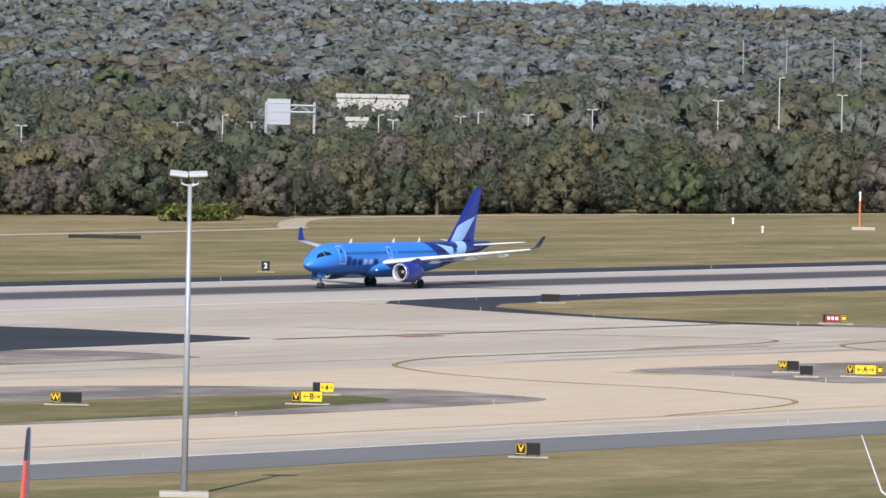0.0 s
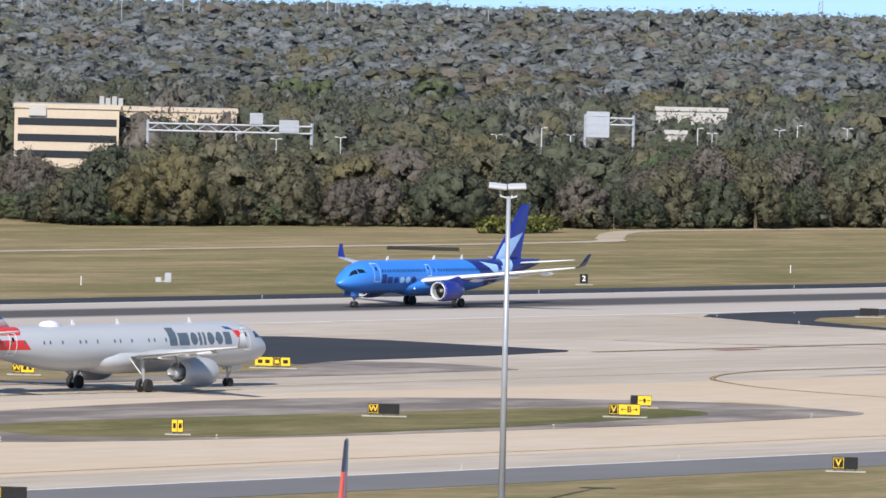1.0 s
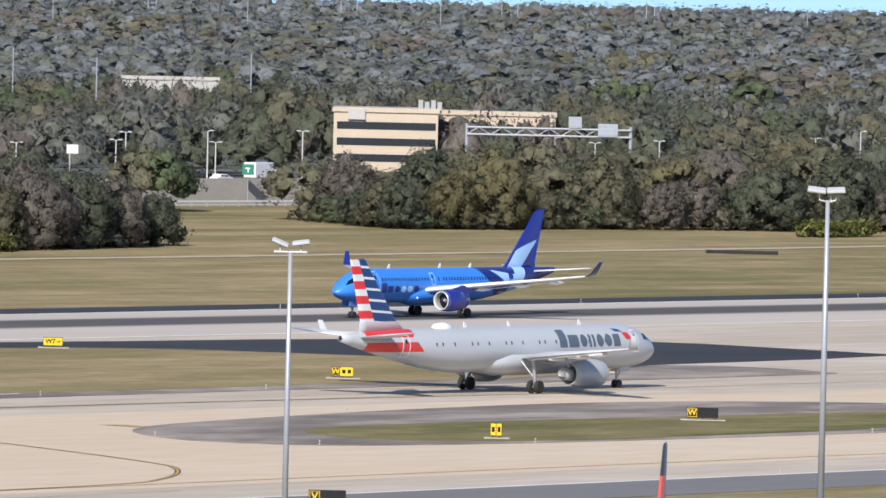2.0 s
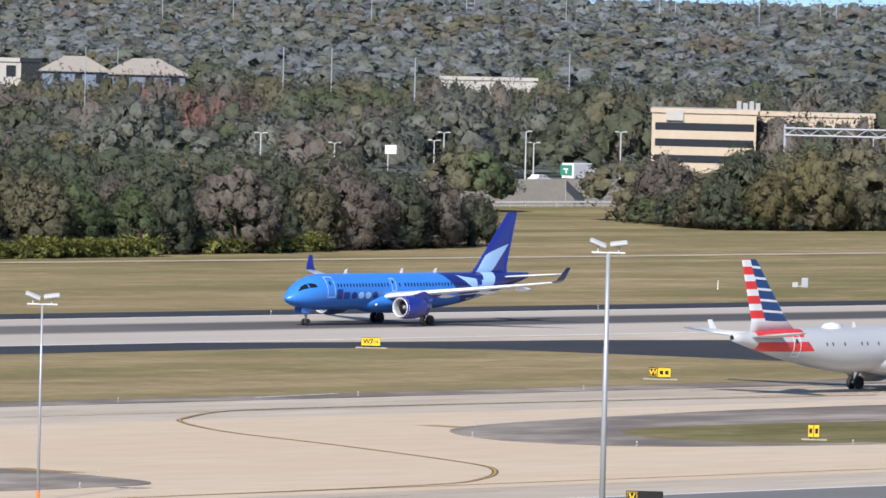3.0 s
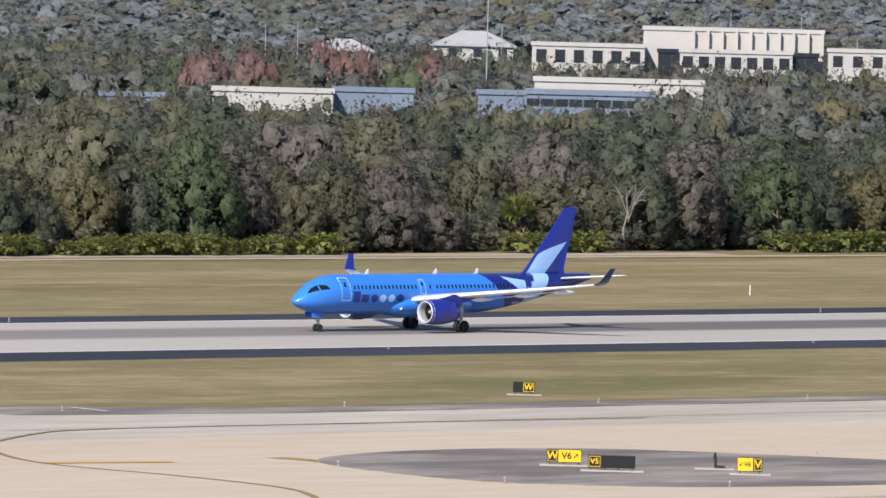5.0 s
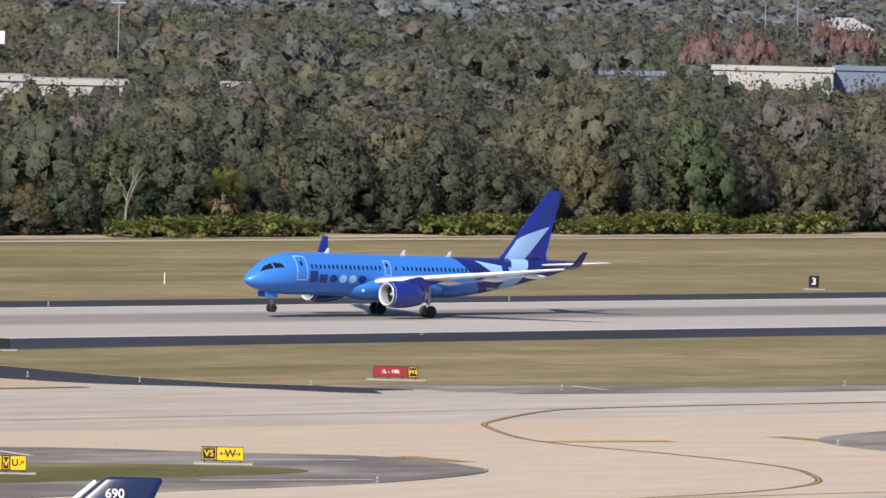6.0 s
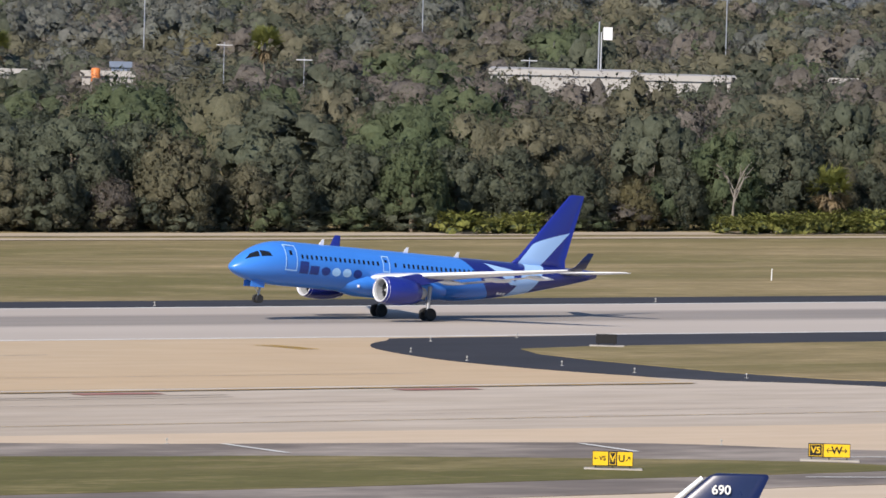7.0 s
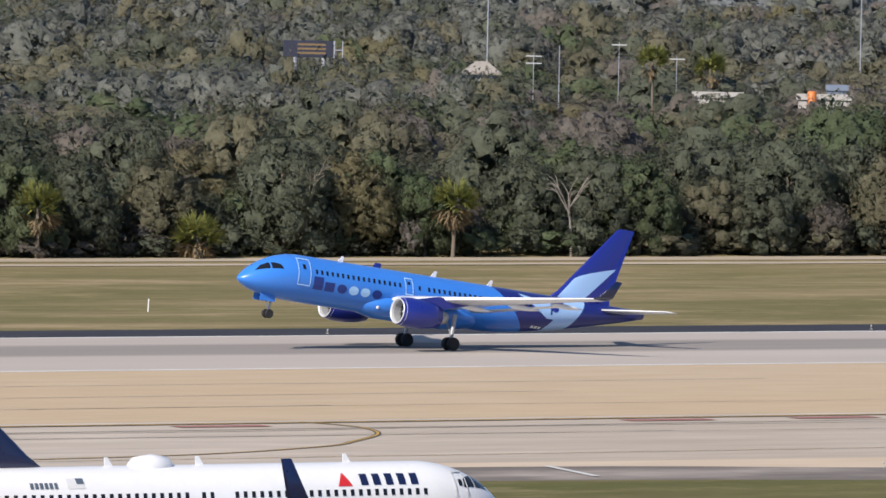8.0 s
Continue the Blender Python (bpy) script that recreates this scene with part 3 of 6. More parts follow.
    part("fin", *lifting([(base + Vector((1.7, 0, -0.5)), t["chord"] + 1.9, 0.035, (0, 1, 0)), (base + Vector((0.0, 0, 0.75)), t["chord"], 0.085, (0, 1, 0)), (tipz - Vector((0, 0, 0.12)), t["tip"] * 1.02, 0.085, (0, 1, 0)), (tipz + Vector((-0.3, 0, 0)), t["tip"] * 0.85, 0.05, (0, 1, 0))]), fin_skin, top, smooth=True)
    # landing gear
    g = gear
    leg = part("nose_gear", *join(tube([(g["base"] - 0.25, 0, body.axis - body.radius * 0.7), (g["base"], 0, g["nr"] + 0.05)], [0.13, 0.09]),
                                  tube([(g["base"] + 0.9, 0, body.axis - body.radius * 0.8), (g["base"], 0, g["nr"] * 2.2)], [0.05, 0.05], 6),
                                  tube([(g["base"], -0.3, g["nr"]), (g["base"], 0.3, g["nr"])], [0.07, 0.07], 8)), STEEL, top)
    for d in (-0.24, 0.24):
        part("wheel", *wheel(g["base"], d, g["nr"], g["nr"], 0.24), TYRE, leg)
    for d in (-0.48, 0.48):
        part("gear_door", *box(g["base"] - 0.2, g["base"] + 1.2, d - 0.02, d + 0.02, body.axis - body.radius * 1.14, body.axis - body.radius * 0.86), skin, top)
    for s in (1, -1):
        leg = part("main_gear", *join(tube([(-0.15, s * (g["track"] - 0.15), w["z"] + 0.1), (0, s * g["track"], g["r"])], [0.19, 0.14]),
                                      tube([(-0.1, s * (g["track"] - 1.5), w["z"] - 0.1), (0, s * g["track"], g["r"] * 2.1)], [0.08, 0.07], 8),
                                      tube([(0, s * (g["track"] - 0.5), g["r"]), (0, s * (g["track"] + 0.5), g["r"])], [0.1, 0.1], 8)), STEEL, top)
        for d in (-0.40, 0.40):
            tyre = part("wheel", *wheel(0, s * g["track"] + d, g["r"], g["r"], 0.40), TYRE, leg)
            part("hub", *spun([(g["r"] * 0.5, -0.13), (g["r"] * 0.5, 0.13)], (0, s * g["track"] + d, g["r"]), 14, "y"), STEEL, tyre)
    bf = part("belly_fairing", *spun([(0.05, w["x"] + 2.4), (0.7, w["x"] + 1.6), (1.0, w["x"] - 0.2), (1.02, -1.0), (0.8, -3.0), (0.05, -5.2)], (0, 0, 0), 24), skin, top, smooth=True)
    for vert in bf.data.vertices:
        vert.co.y *= body.radius * 1.12
        vert.co.z = body.axis - body.radius * 0.55 + vert.co.z * body.radius * 0.62
    # cockpit glass
    n = body.nose
    for s in (1, -1):
        for corners in body.glass:
            part("cockpit_window", *body.patch([(n - d, body.angle(n - d, z, s)) for d, z in corners], 0.02), GLASS_DARK, top, smooth=True)
    tail_end = body.ring(n - body.length)
    # a solid dark cap stands in for the shaded exhaust hole
    part("exhaust_hole_cap", *spun([(0.2, 0.06), (0.21, -0.03), (0.14, -0.04)], (n - body.length - 0.02, 0, tail_end[0]), 12), FAN_DARK, top)
    # aerials along the spine
    for q in (0.24, 0.47, 0.61):
        x = n - body.length * q
        c, wd, h = body.ring(x)
        part("aerial", *join(([Vector((x + a, b, c + h + z)) for a, b, z in ((0.25, -0.03, -0.05), (0.25, 0.03, -0.05), (-0.25, 0.03, -0.05), (-0.25, -0.03, -0.05), (-0.1, -0.02, 0.45), (-0.1, 0.02, 0.45), (-0.3, 0.02, 0.45), (-0.3, -0.02, 0.45))],
                             [(0, 1, 5, 4), (1, 2, 6, 5), (2, 3, 7, 6), (3, 0, 4, 7), (4, 5, 6, 7)])), WHITE_GLOSS, top)
    return top


def cabin_windows(top, body, xs, z, material=None, w=0.30, h=0.42, sides=(1, -1)):
    for s in sides:
        for x in xs:
            part("cabin_window", *body.panel(x - w / 2, x + w / 2, z - h / 2, z + h / 2, s, 0, 0.015, 1), material or GLASS_DARK, top)


def door_outline(top, body, x, w, z0, z1, material, side, lean=0.0):
    e = 0.09
    pcs = [body.panel(x - w / 2, x - w / 2 + e, z0, z1, side, lean, 0.05, 6), body.panel(x + w / 2 - e, x + w / 2, z0, z1, side, lean, 0.05, 6),
           body.panel(x - w / 2, x + w / 2, z1 - e, z1, side, 0, 0.05, 6), body.panel(x - w / 2, x + w / 2, z0, z0 + e, side, 0, 0.05, 6)]
    d = part("cabin_door", *join(*pcs), material, top, "outlined cabin door")
    part("door_window", *body.panel(x - 0.13, x + 0.13, z0 + (z1 - z0) * 0.62, z0 + (z1 - z0) * 0.8, side), GLASS_DARK, d)


def word_blocks(top, body, x0, x1, z0, z1, heights, material, side, label, gap=0.22):
    """A word as plain blocks, one for each letter."""
    n = len(heights)
    step = (x1 - x0) / n
    for i, (lo, hi) in enumerate(heights):
        a, b = x0 + step * i, x0 + step * (i + 1 - gap)
        part("lettering", *body.panel(min(a, b), max(a, b), z0 + (z1 - z0) * lo, z0 + (z1 - z0) * hi, side, 0, 0.025), material, top, label)


# the blue airliner that takes off
blue_body = Body(18.35, 38.4, 1.85, 3.42, 2.78, 4.85, 5.2, 0.60)
blue_body.glass = (((1.0, 3.50), (2.15, 3.84), (2.15, 4.28), (1.5, 3.98)), ((2.27, 3.86), (3.2, 3.96), (3.0, 4.28), (2.27, 4.32)))
blue_jet = airliner("airplane", "bright blue twin-engine airliner rotating for take-off", blue_body, blue_livery(), blue_fin(), WHITE_GLOSS, NAVY, LIP,
                    dict(x=5.6, z=2.75, chord=6.6, mid=3.9, kink=6.2, tip=1.45, half=16.5, sweep=9.6, rise=2.1, winglet=(1.55, 1.3, 0.9)),
                    dict(x=-11.6, z=5.0, chord=5.1, sweep=4.95, top=11.42, tip=1.6, sx=-15.3, sz=4.7, schord=3.0, stip=1.2, shalf=5.8, ssweep=2.9, srise=0.5),
                    dict(x=6.55, y=5.3, z=1.96, r=1.10, len=3.7),
                    dict(base=15.14, nr=0.36, r=0.53, track=3.36), WHITE_GLOSS, (NAVY_DEEP, NAVY))
cabin_windows(blue_jet, blue_body, [12.2 - 0.49 * i for i in range(17)] + [2.5] + [1.6 - 0.49 * i for i in range(21)], 4.12, None, 0.20, 0.33)
for s in (1, -1):
    door_outline(blue_jet, blue_body, 13.35, 1.2, 2.9, 4.95, PALE, s)
    door_outline(blue_jet, blue_body, 3.5, 0.75, 3.45, 4.75, PALE, s)


def loop_shape(body, x, z, w, h, side, thick=0.49):
    """A plain disc on the skin."""
    v, f = [], []
    for k in range(16):
        q = 2 * math.pi * k / 16
        for e in (1.0, 1.0 - thick * 2):
            px, pz = x + w / 2 * e * math.cos(q), z + h / 2 * e * math.sin(q)
            v.append(body.point(px, body.angle(px, pz, side), 0.025))
    for k in range(16):
        a, b2 = 2 * k, 2 * ((k + 1) % 16)
        f.append((a, b2, b2 + 1, a + 1))
    return v, f


word_blocks(blue_jet, blue_body, 12.45, 10.3, 2.75, 3.75, [(0, 1), (0, 0.7)], INK, 1, "dark blue plain block of a painted word", 0.16)
for x, q in ((9.75, INK), (8.65, PALE), (7.55, PALE), (6.45, INK)):
    part("lettering", *loop_shape(blue_body, x, 3.1, 0.9, 0.70, 1), q, blue_jet, "plain disc of a painted word")
part("tail_badge", *join(loop_shape(blue_body, -10.7, 4.3, 0.75, 0.7, 1), blue_body.panel(-10.42, -10.25, 3.7, 4.6, 1)), NAVY, blue_jet, "dark blue tail badge")
for x in (-9.0, -9.4, -9.8):
    part("registration_bar", *blue_body.panel(x, x + 0.28, 2.45, 2.65, 1), WHITE_GLOSS, blue_jet)
part("wing_light", *spun([(0.02, 0.12), (0.12, 0.06), (0.14, -0.06)], (6.2, 1.75, 2.1), 10), LIP, blue_jet)

# the silver airliner on the taxiway
silver_b = Body(21.9, 44.5, 1.98, 3.75, 3.35, 5.0, 5.6, 0.66)
silver_b.glass = (((1.3, 4.05), (2.4, 4.3), (2.4, 4.85), (1.7, 4.7)), ((2.5, 4.32), (3.4, 4.38), (3.3, 4.85), (2.5, 4.88)))
silver_jet = airliner("airplane", "silver twin-engine airliner with striped tail taxiing", silver_b, silver_body(), flag_fin(), WING_GREY, GREY_NACELLE, LIP,
                      dict(x=7.6, z=2.85, chord=7.4, mid=4.2, kink=6.6, tip=1.5, half=16.9, sweep=10.2, rise=1.6, winglet=(1.2, 1.0, 0.35)),
                      dict(x=-15.1, z=5.75, chord=4.9, sweep=4.3, top=11.76, tip=2.1, sx=-16.6, sz=5.0, schord=4.0, stip=1.5, shalf=6.2, ssweep=3.6, srise=0.6),
                      dict(x=6.6, y=5.75, z=1.75, r=1.15, len=4.4),
                      dict(base=16.9, nr=0.38, r=0.58, track=3.8), WING_GREY, WING_GREY)
cabin_windows(silver_jet, silver_b, [-16.2 + 0.80 * i for i in range(38) if i % 6 in (0, 1, 3)], 4.35, SLATE, 0.22, 0.30)
for s in (1, -1):
    door_outline(silver_jet, silver_b, 17.0, 0.9, 3.3, 5.2, WHITE_GLOSS, s)
    door_outline(silver_jet, silver_b, -15.2, 0.9, 3.3, 5.2, WHITE_GLOSS, s)
def word_shapes(top, body, x, plan, z0, h, side, step, material, label):
    """A painted word as plain blocks and discs: o is a disc, i a narrow block, n a block, t a tall block."""
    for ch in plan:
        w = step * {"o": 0.8, "i": 0.28, "n": 0.8, "m": 1.2, "t": 0.9}[ch]
        if ch == "o":
            g = loop_shape(body, x + w / 2, z0 + h * 0.36, w, h * 0.72, side)
        else:
            g = body.panel(x, x + w, z0, z0 + h * (1.0 if ch == "t" else 0.7), side, 0, 0.025)
        part("lettering", *g, material, top, label)
        x += w + step * 0.2


word_shapes(silver_jet, silver_b, 5.9, "tmoiioon", 3.85, 1.5, -1, 1.22, SLATE, "slate grey plain shape of a painted word")
part("nose_badge", *silver_b.patch([(15.7, 160), (16.5, 160), (16.1, 140), (15.3, 140)]), RED_GLOSS, silver_jet, "red slanted badge")
part("nose_badge", *silver_b.patch([(14.5, 136), (15.5, 138), (15.1, 128), (14.1, 124)]), BLUE_GLOSS, silver_jet, "blue slanted badge")
part("satellite_dome", *spun([(0.02, 1.4), (0.5, 1.0), (0.62, 0), (0.5, -1.0), (0.02, -1.4)], (-8.5, 0, 5.55), 16), WHITE_GLOSS, silver_jet, smooth=True)


# white airliners with navy tails
def white_airliner(name, label, tail_skin, winglet_skin, winglet=(2.45, 1.6, 0.55), grow=1.0):
    body = Body(19.6, 39.5, 1.92, 3.42, 3.05, 5.0, 5.4, 0.66)
    body.glass = (((1.2, 3.75), (2.2, 3.95), (2.2, 4.5), (1.6, 4.35)), ((2.3, 3.97), (3.1, 4.0), (3.0, 4.45), (2.3, 4.52)))
    jet = airliner(name, label, body, WHITE_GLOSS, tail_skin, WING_GREY, WHITE_GLOSS, LIP,
                   dict(x=6.4, z=2.6, chord=7.0, mid=4.0, kink=6.0, tip=1.5, half=17.2, sweep=9.3, rise=1.75, winglet=winglet),
                   dict(x=-9.4, z=5.2, chord=6.6, sweep=7.2, top=12.5, tip=2.3, sx=-14.4, sz=5.0, schord=3.8, stip=1.4, shalf=7.1, ssweep=4.2, srise=0.9),
                   dict(x=7.4, y=4.83, z=1.6, r=0.95, len=4.0), dict(base=15.6, nr=0.35, r=0.56, track=2.86), WING_GREY, winglet_skin)
    cabin_windows(jet, body, [13.9 - 0.508 * i for i in range(52) if i not in (24, 25, 28)], 3.85, None, 0.23, 0.33, (-1,))
    part("satellite_dome", *spun([(0.02, 1.5), (0.55, 1.0), (0.7, 0), (0.55, -1.0), (0.02, -1.5)], (-2.0, 0, 5.22), 16), WHITE_GLOSS, jet, smooth=True)
    return jet, body


navy_jet, navy_b = white_airliner("airplane", "white twin-engine airliner with navy tail and winglets", NAVY_DEEP, NAVY_DEEP)
word_blocks(navy_jet, navy_b, 9.95, 13.85, 4.22, 4.78, [(0, 1)] * 5, NAVY_DEEP, -1, "navy plain blocks of a painted word", 0.42)
part("badge", *navy_b.patch([(8.5, 180 - navy_b.angle(8.5, 4.18, 1)), (9.4, 180 - navy_b.angle(9.4, 4.18, 1)), (9.0, 180 - navy_b.angle(8.95, 4.82, 1)), (8.9, 180 - navy_b.angle(8.95, 4.82, 1))]), RED_GLOSS, navy_jet, "red triangular badge")
word_blocks(navy_jet, navy_b, -10.1, -8.4, 4.3, 4.6, [(0, 1)] * 6, SLATE, -1, "small grey registration bars", 0.3)
flag = part("flag", *navy_b.panel(-7.9, -6.9, 4.3, 4.8, -1), WING_GREY, navy_jet, "small pale flag with dark corner")
part("flag_corner", *navy_b.panel(-7.35, -6.9, 4.52, 4.8, -1, 0, 0.03), SLATE, flag)
for x in (16.3, -13.5):
    door_outline(navy_jet, navy_b, x, 0.9, 2.9, 4.8, WING_GREY, -1)

# parked jets in front of the camera, of which only a fin or a winglet reaches into view
parked_navy = copy_thing(navy_jet, pose(213.9, 287.9, 0, 0, 0, 140))
tagged(parked_navy, "parked white airliner with navy numbered fin", "airplane")
part("fin_edge", *tube([(-9.0, 0, 5.9), (-16.35, 0, 12.3)], [0.13, 0.10], 8), WHITE_GLOSS, parked_navy, "white leading edge of the fin")


def two_colour_fin():
    m, n, l, b = mat("orange-red fin with dark top")
    x, y, z = axes(n, l)
    l.new(mixer(n, l, calc(n, l, "GREATER_THAN", z, 11.0), (0.62, 0.10, 0.06), (0.05, 0.04, 0.05)), b.inputs["Base Color"])
    b.inputs["Roughness"].default_value = 0.35
    return m


parked_red, red_b = white_airliner("airplane", "parked airliner with orange-red fin seen edge-on", two_colour_fin(), WHITE_GLOSS)
parked_red.matrix_basis = pose(350.5, 260.9, 0, 0, 0, 213)
parked_white, white_b = white_airliner("airplane", "parked white airliner with tall curved winglets", WHITE_GLOSS, WHITE_GLOSS, (4.0, 2.0, 2.2))
parked_white.matrix_basis = pose(479.2, 268.9, 0, 0, 0, 213)


# ---- woods ----
def leaf(name, colour, second, twig=0.38, gaps=0.5, fleck=0.5):
    """Leaf sprays: colour varied by tree, branch and leaf; gaps between the single leaves let light through."""
    m, n, l, b = mat(name)
    geo = n.new("ShaderNodeNewGeometry")
    info = n.new("ShaderNodeObjectInfo")
    col = mixer(n, l, ramp(n, l, cloud(n, l, 0.06, 3), 0.38, 0.62), colour, second)
    col = mixer(n, l, calc(n, l, "MULTIPLY", info.outputs["Random"], 0.7), col, second)
    mott = ramp(n, l, cloud(n, l, 0.9, 5, (1, 1, 1), 0.75), 0.40, 0.60)
    col = mixer(n, l, calc(n, l, "MULTIPLY", mott, fleck), col, tuple(v * 0.55 for v in colour))
    val = calc(n, l, "ADD", calc(n, l, "MULTIPLY", geo.outputs["Random Per Island"], 0.16), 0.92)
    hsv = n.new("ShaderNodeHueSaturation")
    l.new(col, hsv.inputs["Color"])
    l.new(val, hsv.inputs["Value"])
    l.new(hsv.outputs[0], b.inputs["Base Color"])
    b.inputs["Roughness"].default_value = 0.8
    b.inputs["Specular IOR Level"].default_value = 0.1
    bump(n, l, b, cloud(n, l, 1.3, 5, (1, 1, 1), 0.8), 0.8, 0.8)
    tr = n.new("ShaderNodeBsdfTranslucent")
    l.new(hsv.outputs[0], tr.inputs["Color"])
    mx = n.new("ShaderNodeMixShader")
    mx.inputs[0].default_value = twig
    l.new(b.outputs[0], mx.inputs[1])
    l.new(tr.outputs[0], mx.inputs[2])
    last = mx.outputs[0]
    if gaps:
        hole = n.new("ShaderNodeBsdfTransparent")
        lace = n.new("ShaderNodeMixShader")
        l.new(calc(n, l, "GREATER_THAN", cloud(n, l, 2.6, 3, (1, 1, 1), 0.7, (3, 9, 4)), gaps), lace.inputs[0])
        l.new(last, lace.inputs[1])
        l.new(hole.outputs[0], lace.inputs[2])
        last = lace.outputs[0]
    l.new(last, n["Material Output"].inputs["Surface"])
    return m


FOLIAGE = [
    ("dark oak leaves", (0.108, 0.126, 0.088), (0.142, 0.154, 0.110)),
    ("olive leaves", (0.155, 0.156, 0.100), (0.198, 0.184, 0.126)),
    ("grey-brown winter twigs", (0.176, 0.158, 0.136), (0.208, 0.186, 0.162)),
    ("fresh green leaves", (0.106, 0.145, 0.076), (0.140, 0.165, 0.094)),
    ("yellowing leaves", (0.196, 0.178, 0.092), (0.190, 0.172, 0.104)),
    ("rust-red cypress twigs", (0.235, 0.135, 0.118), (0.245, 0.172, 0.156)),
    # Far kinds are paled and cooled: distance haze is put into their colour.
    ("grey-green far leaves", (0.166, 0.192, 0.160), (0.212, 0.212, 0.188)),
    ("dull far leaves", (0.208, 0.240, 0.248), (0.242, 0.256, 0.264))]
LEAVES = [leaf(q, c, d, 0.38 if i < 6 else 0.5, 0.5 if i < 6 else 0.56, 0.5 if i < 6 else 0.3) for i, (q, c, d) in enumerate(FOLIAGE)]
HEARTS = [leaf("inner " + q, c, d, 0.12, 0.0) for q, c, d in FOLIAGE]
BARK = two_tone("grey bark", (0.16, 0.13, 0.10), (0.24, 0.20, 0.16), 0.8, amount=0.4)
SPINES = leaf("palmetto fronds", (0.27, 0.30, 0.08), (0.33, 0.33, 0.11), 0.3, 0.62)
DEAD = leaf("dead palm fronds", (0.40, 0.31, 0.19), (0.30, 0.23, 0.14), 0.15, 0.65)


def raw_mesh(name, verts, tris, normals, materials, tri_mat=None):
    """A mesh from arrays of points, triangles and soft leaf normals."""
    me = bpy.data.meshes.new(name)
    nt = len(tris)
    me.vertices.add(len(verts))
    me.vertices.foreach_set("co", np.asarray(verts, dtype=np.float32).ravel())
    me.loops.add(nt * 3)
    me.loops.foreach_set("vertex_index", np.asarray(tris, dtype=np.int32).ravel())
    me.polygons.add(nt)
    me.polygons.foreach_set("loop_start", (np.arange(nt) * 3).astype(np.int32))
    for q in materials:
        me.materials.append(q)
    if tri_mat is not None:
        me.polygons.foreach_set("material_index", np.asarray(tri_mat, dtype=np.int32))
    me.polygons.foreach_set("use_smooth", np.ones(nt, dtype=bool))
    me.update(calc_edges=True)
    me.normals_split_custom_set_from_vertices(np.asarray(normals, dtype=np.float32))
    return me


G1 = (1 + 5 ** 0.5) / 2
ICO = np.array([(-1, G1, 0), (1, G1, 0), (-1, -G1, 0), (1, -G1, 0), (0, -1, G1), (0, 1, G1), (0, -1, -G1), (0, 1, -G1), (G1, 0, -1), (G1, 0, 1), (-G1, 0, -1), (-G1, 0, 1)]) / math.sqrt(1 + G1 * G1)
ICO_F = np.array([(0, 11, 5), (0, 5, 1), (0, 1, 7), (0, 7, 10), (0, 10, 11), (1, 5, 9), (5, 11, 4), (11, 10, 2), (10, 7, 6), (7, 1, 8), (3, 9, 4), (3, 4, 2), (3, 2, 6), (3, 6, 8), (3, 8, 9), (4, 9, 5), (2, 4, 11), (6, 2, 10), (8, 6, 7), (9, 8, 1)])


def sprays(rng, centre, normal, size):
    """Pointed leaf sprays: one triangle at each centre, facing roughly along its normal."""
    n = len(centre)
    nn = normal + rng.normal(size=(n, 3)) * 0.5
    nn /= np.linalg.norm(nn, axis=1)[:, None]
    u = np.cross(nn, rng.normal(size=(n, 3)))
    u /= np.linalg.norm(u, axis=1)[:, None]
    w = np.cross(nn, u)
    k = (size * rng.uniform(0.55, 1.45, n))[:, None]
    j = lambda: rng.uniform(0.6, 1.3, n)[:, None]
    v = np.stack([centre - u * k * j() - w * k * 0.6 * j(), centre + u * k * j() - w * k * 0.5 * j(), centre + w * k * j() * 1.2], 1)
    return v.reshape(-1, 3), np.arange(3 * n).reshape(n, 3)


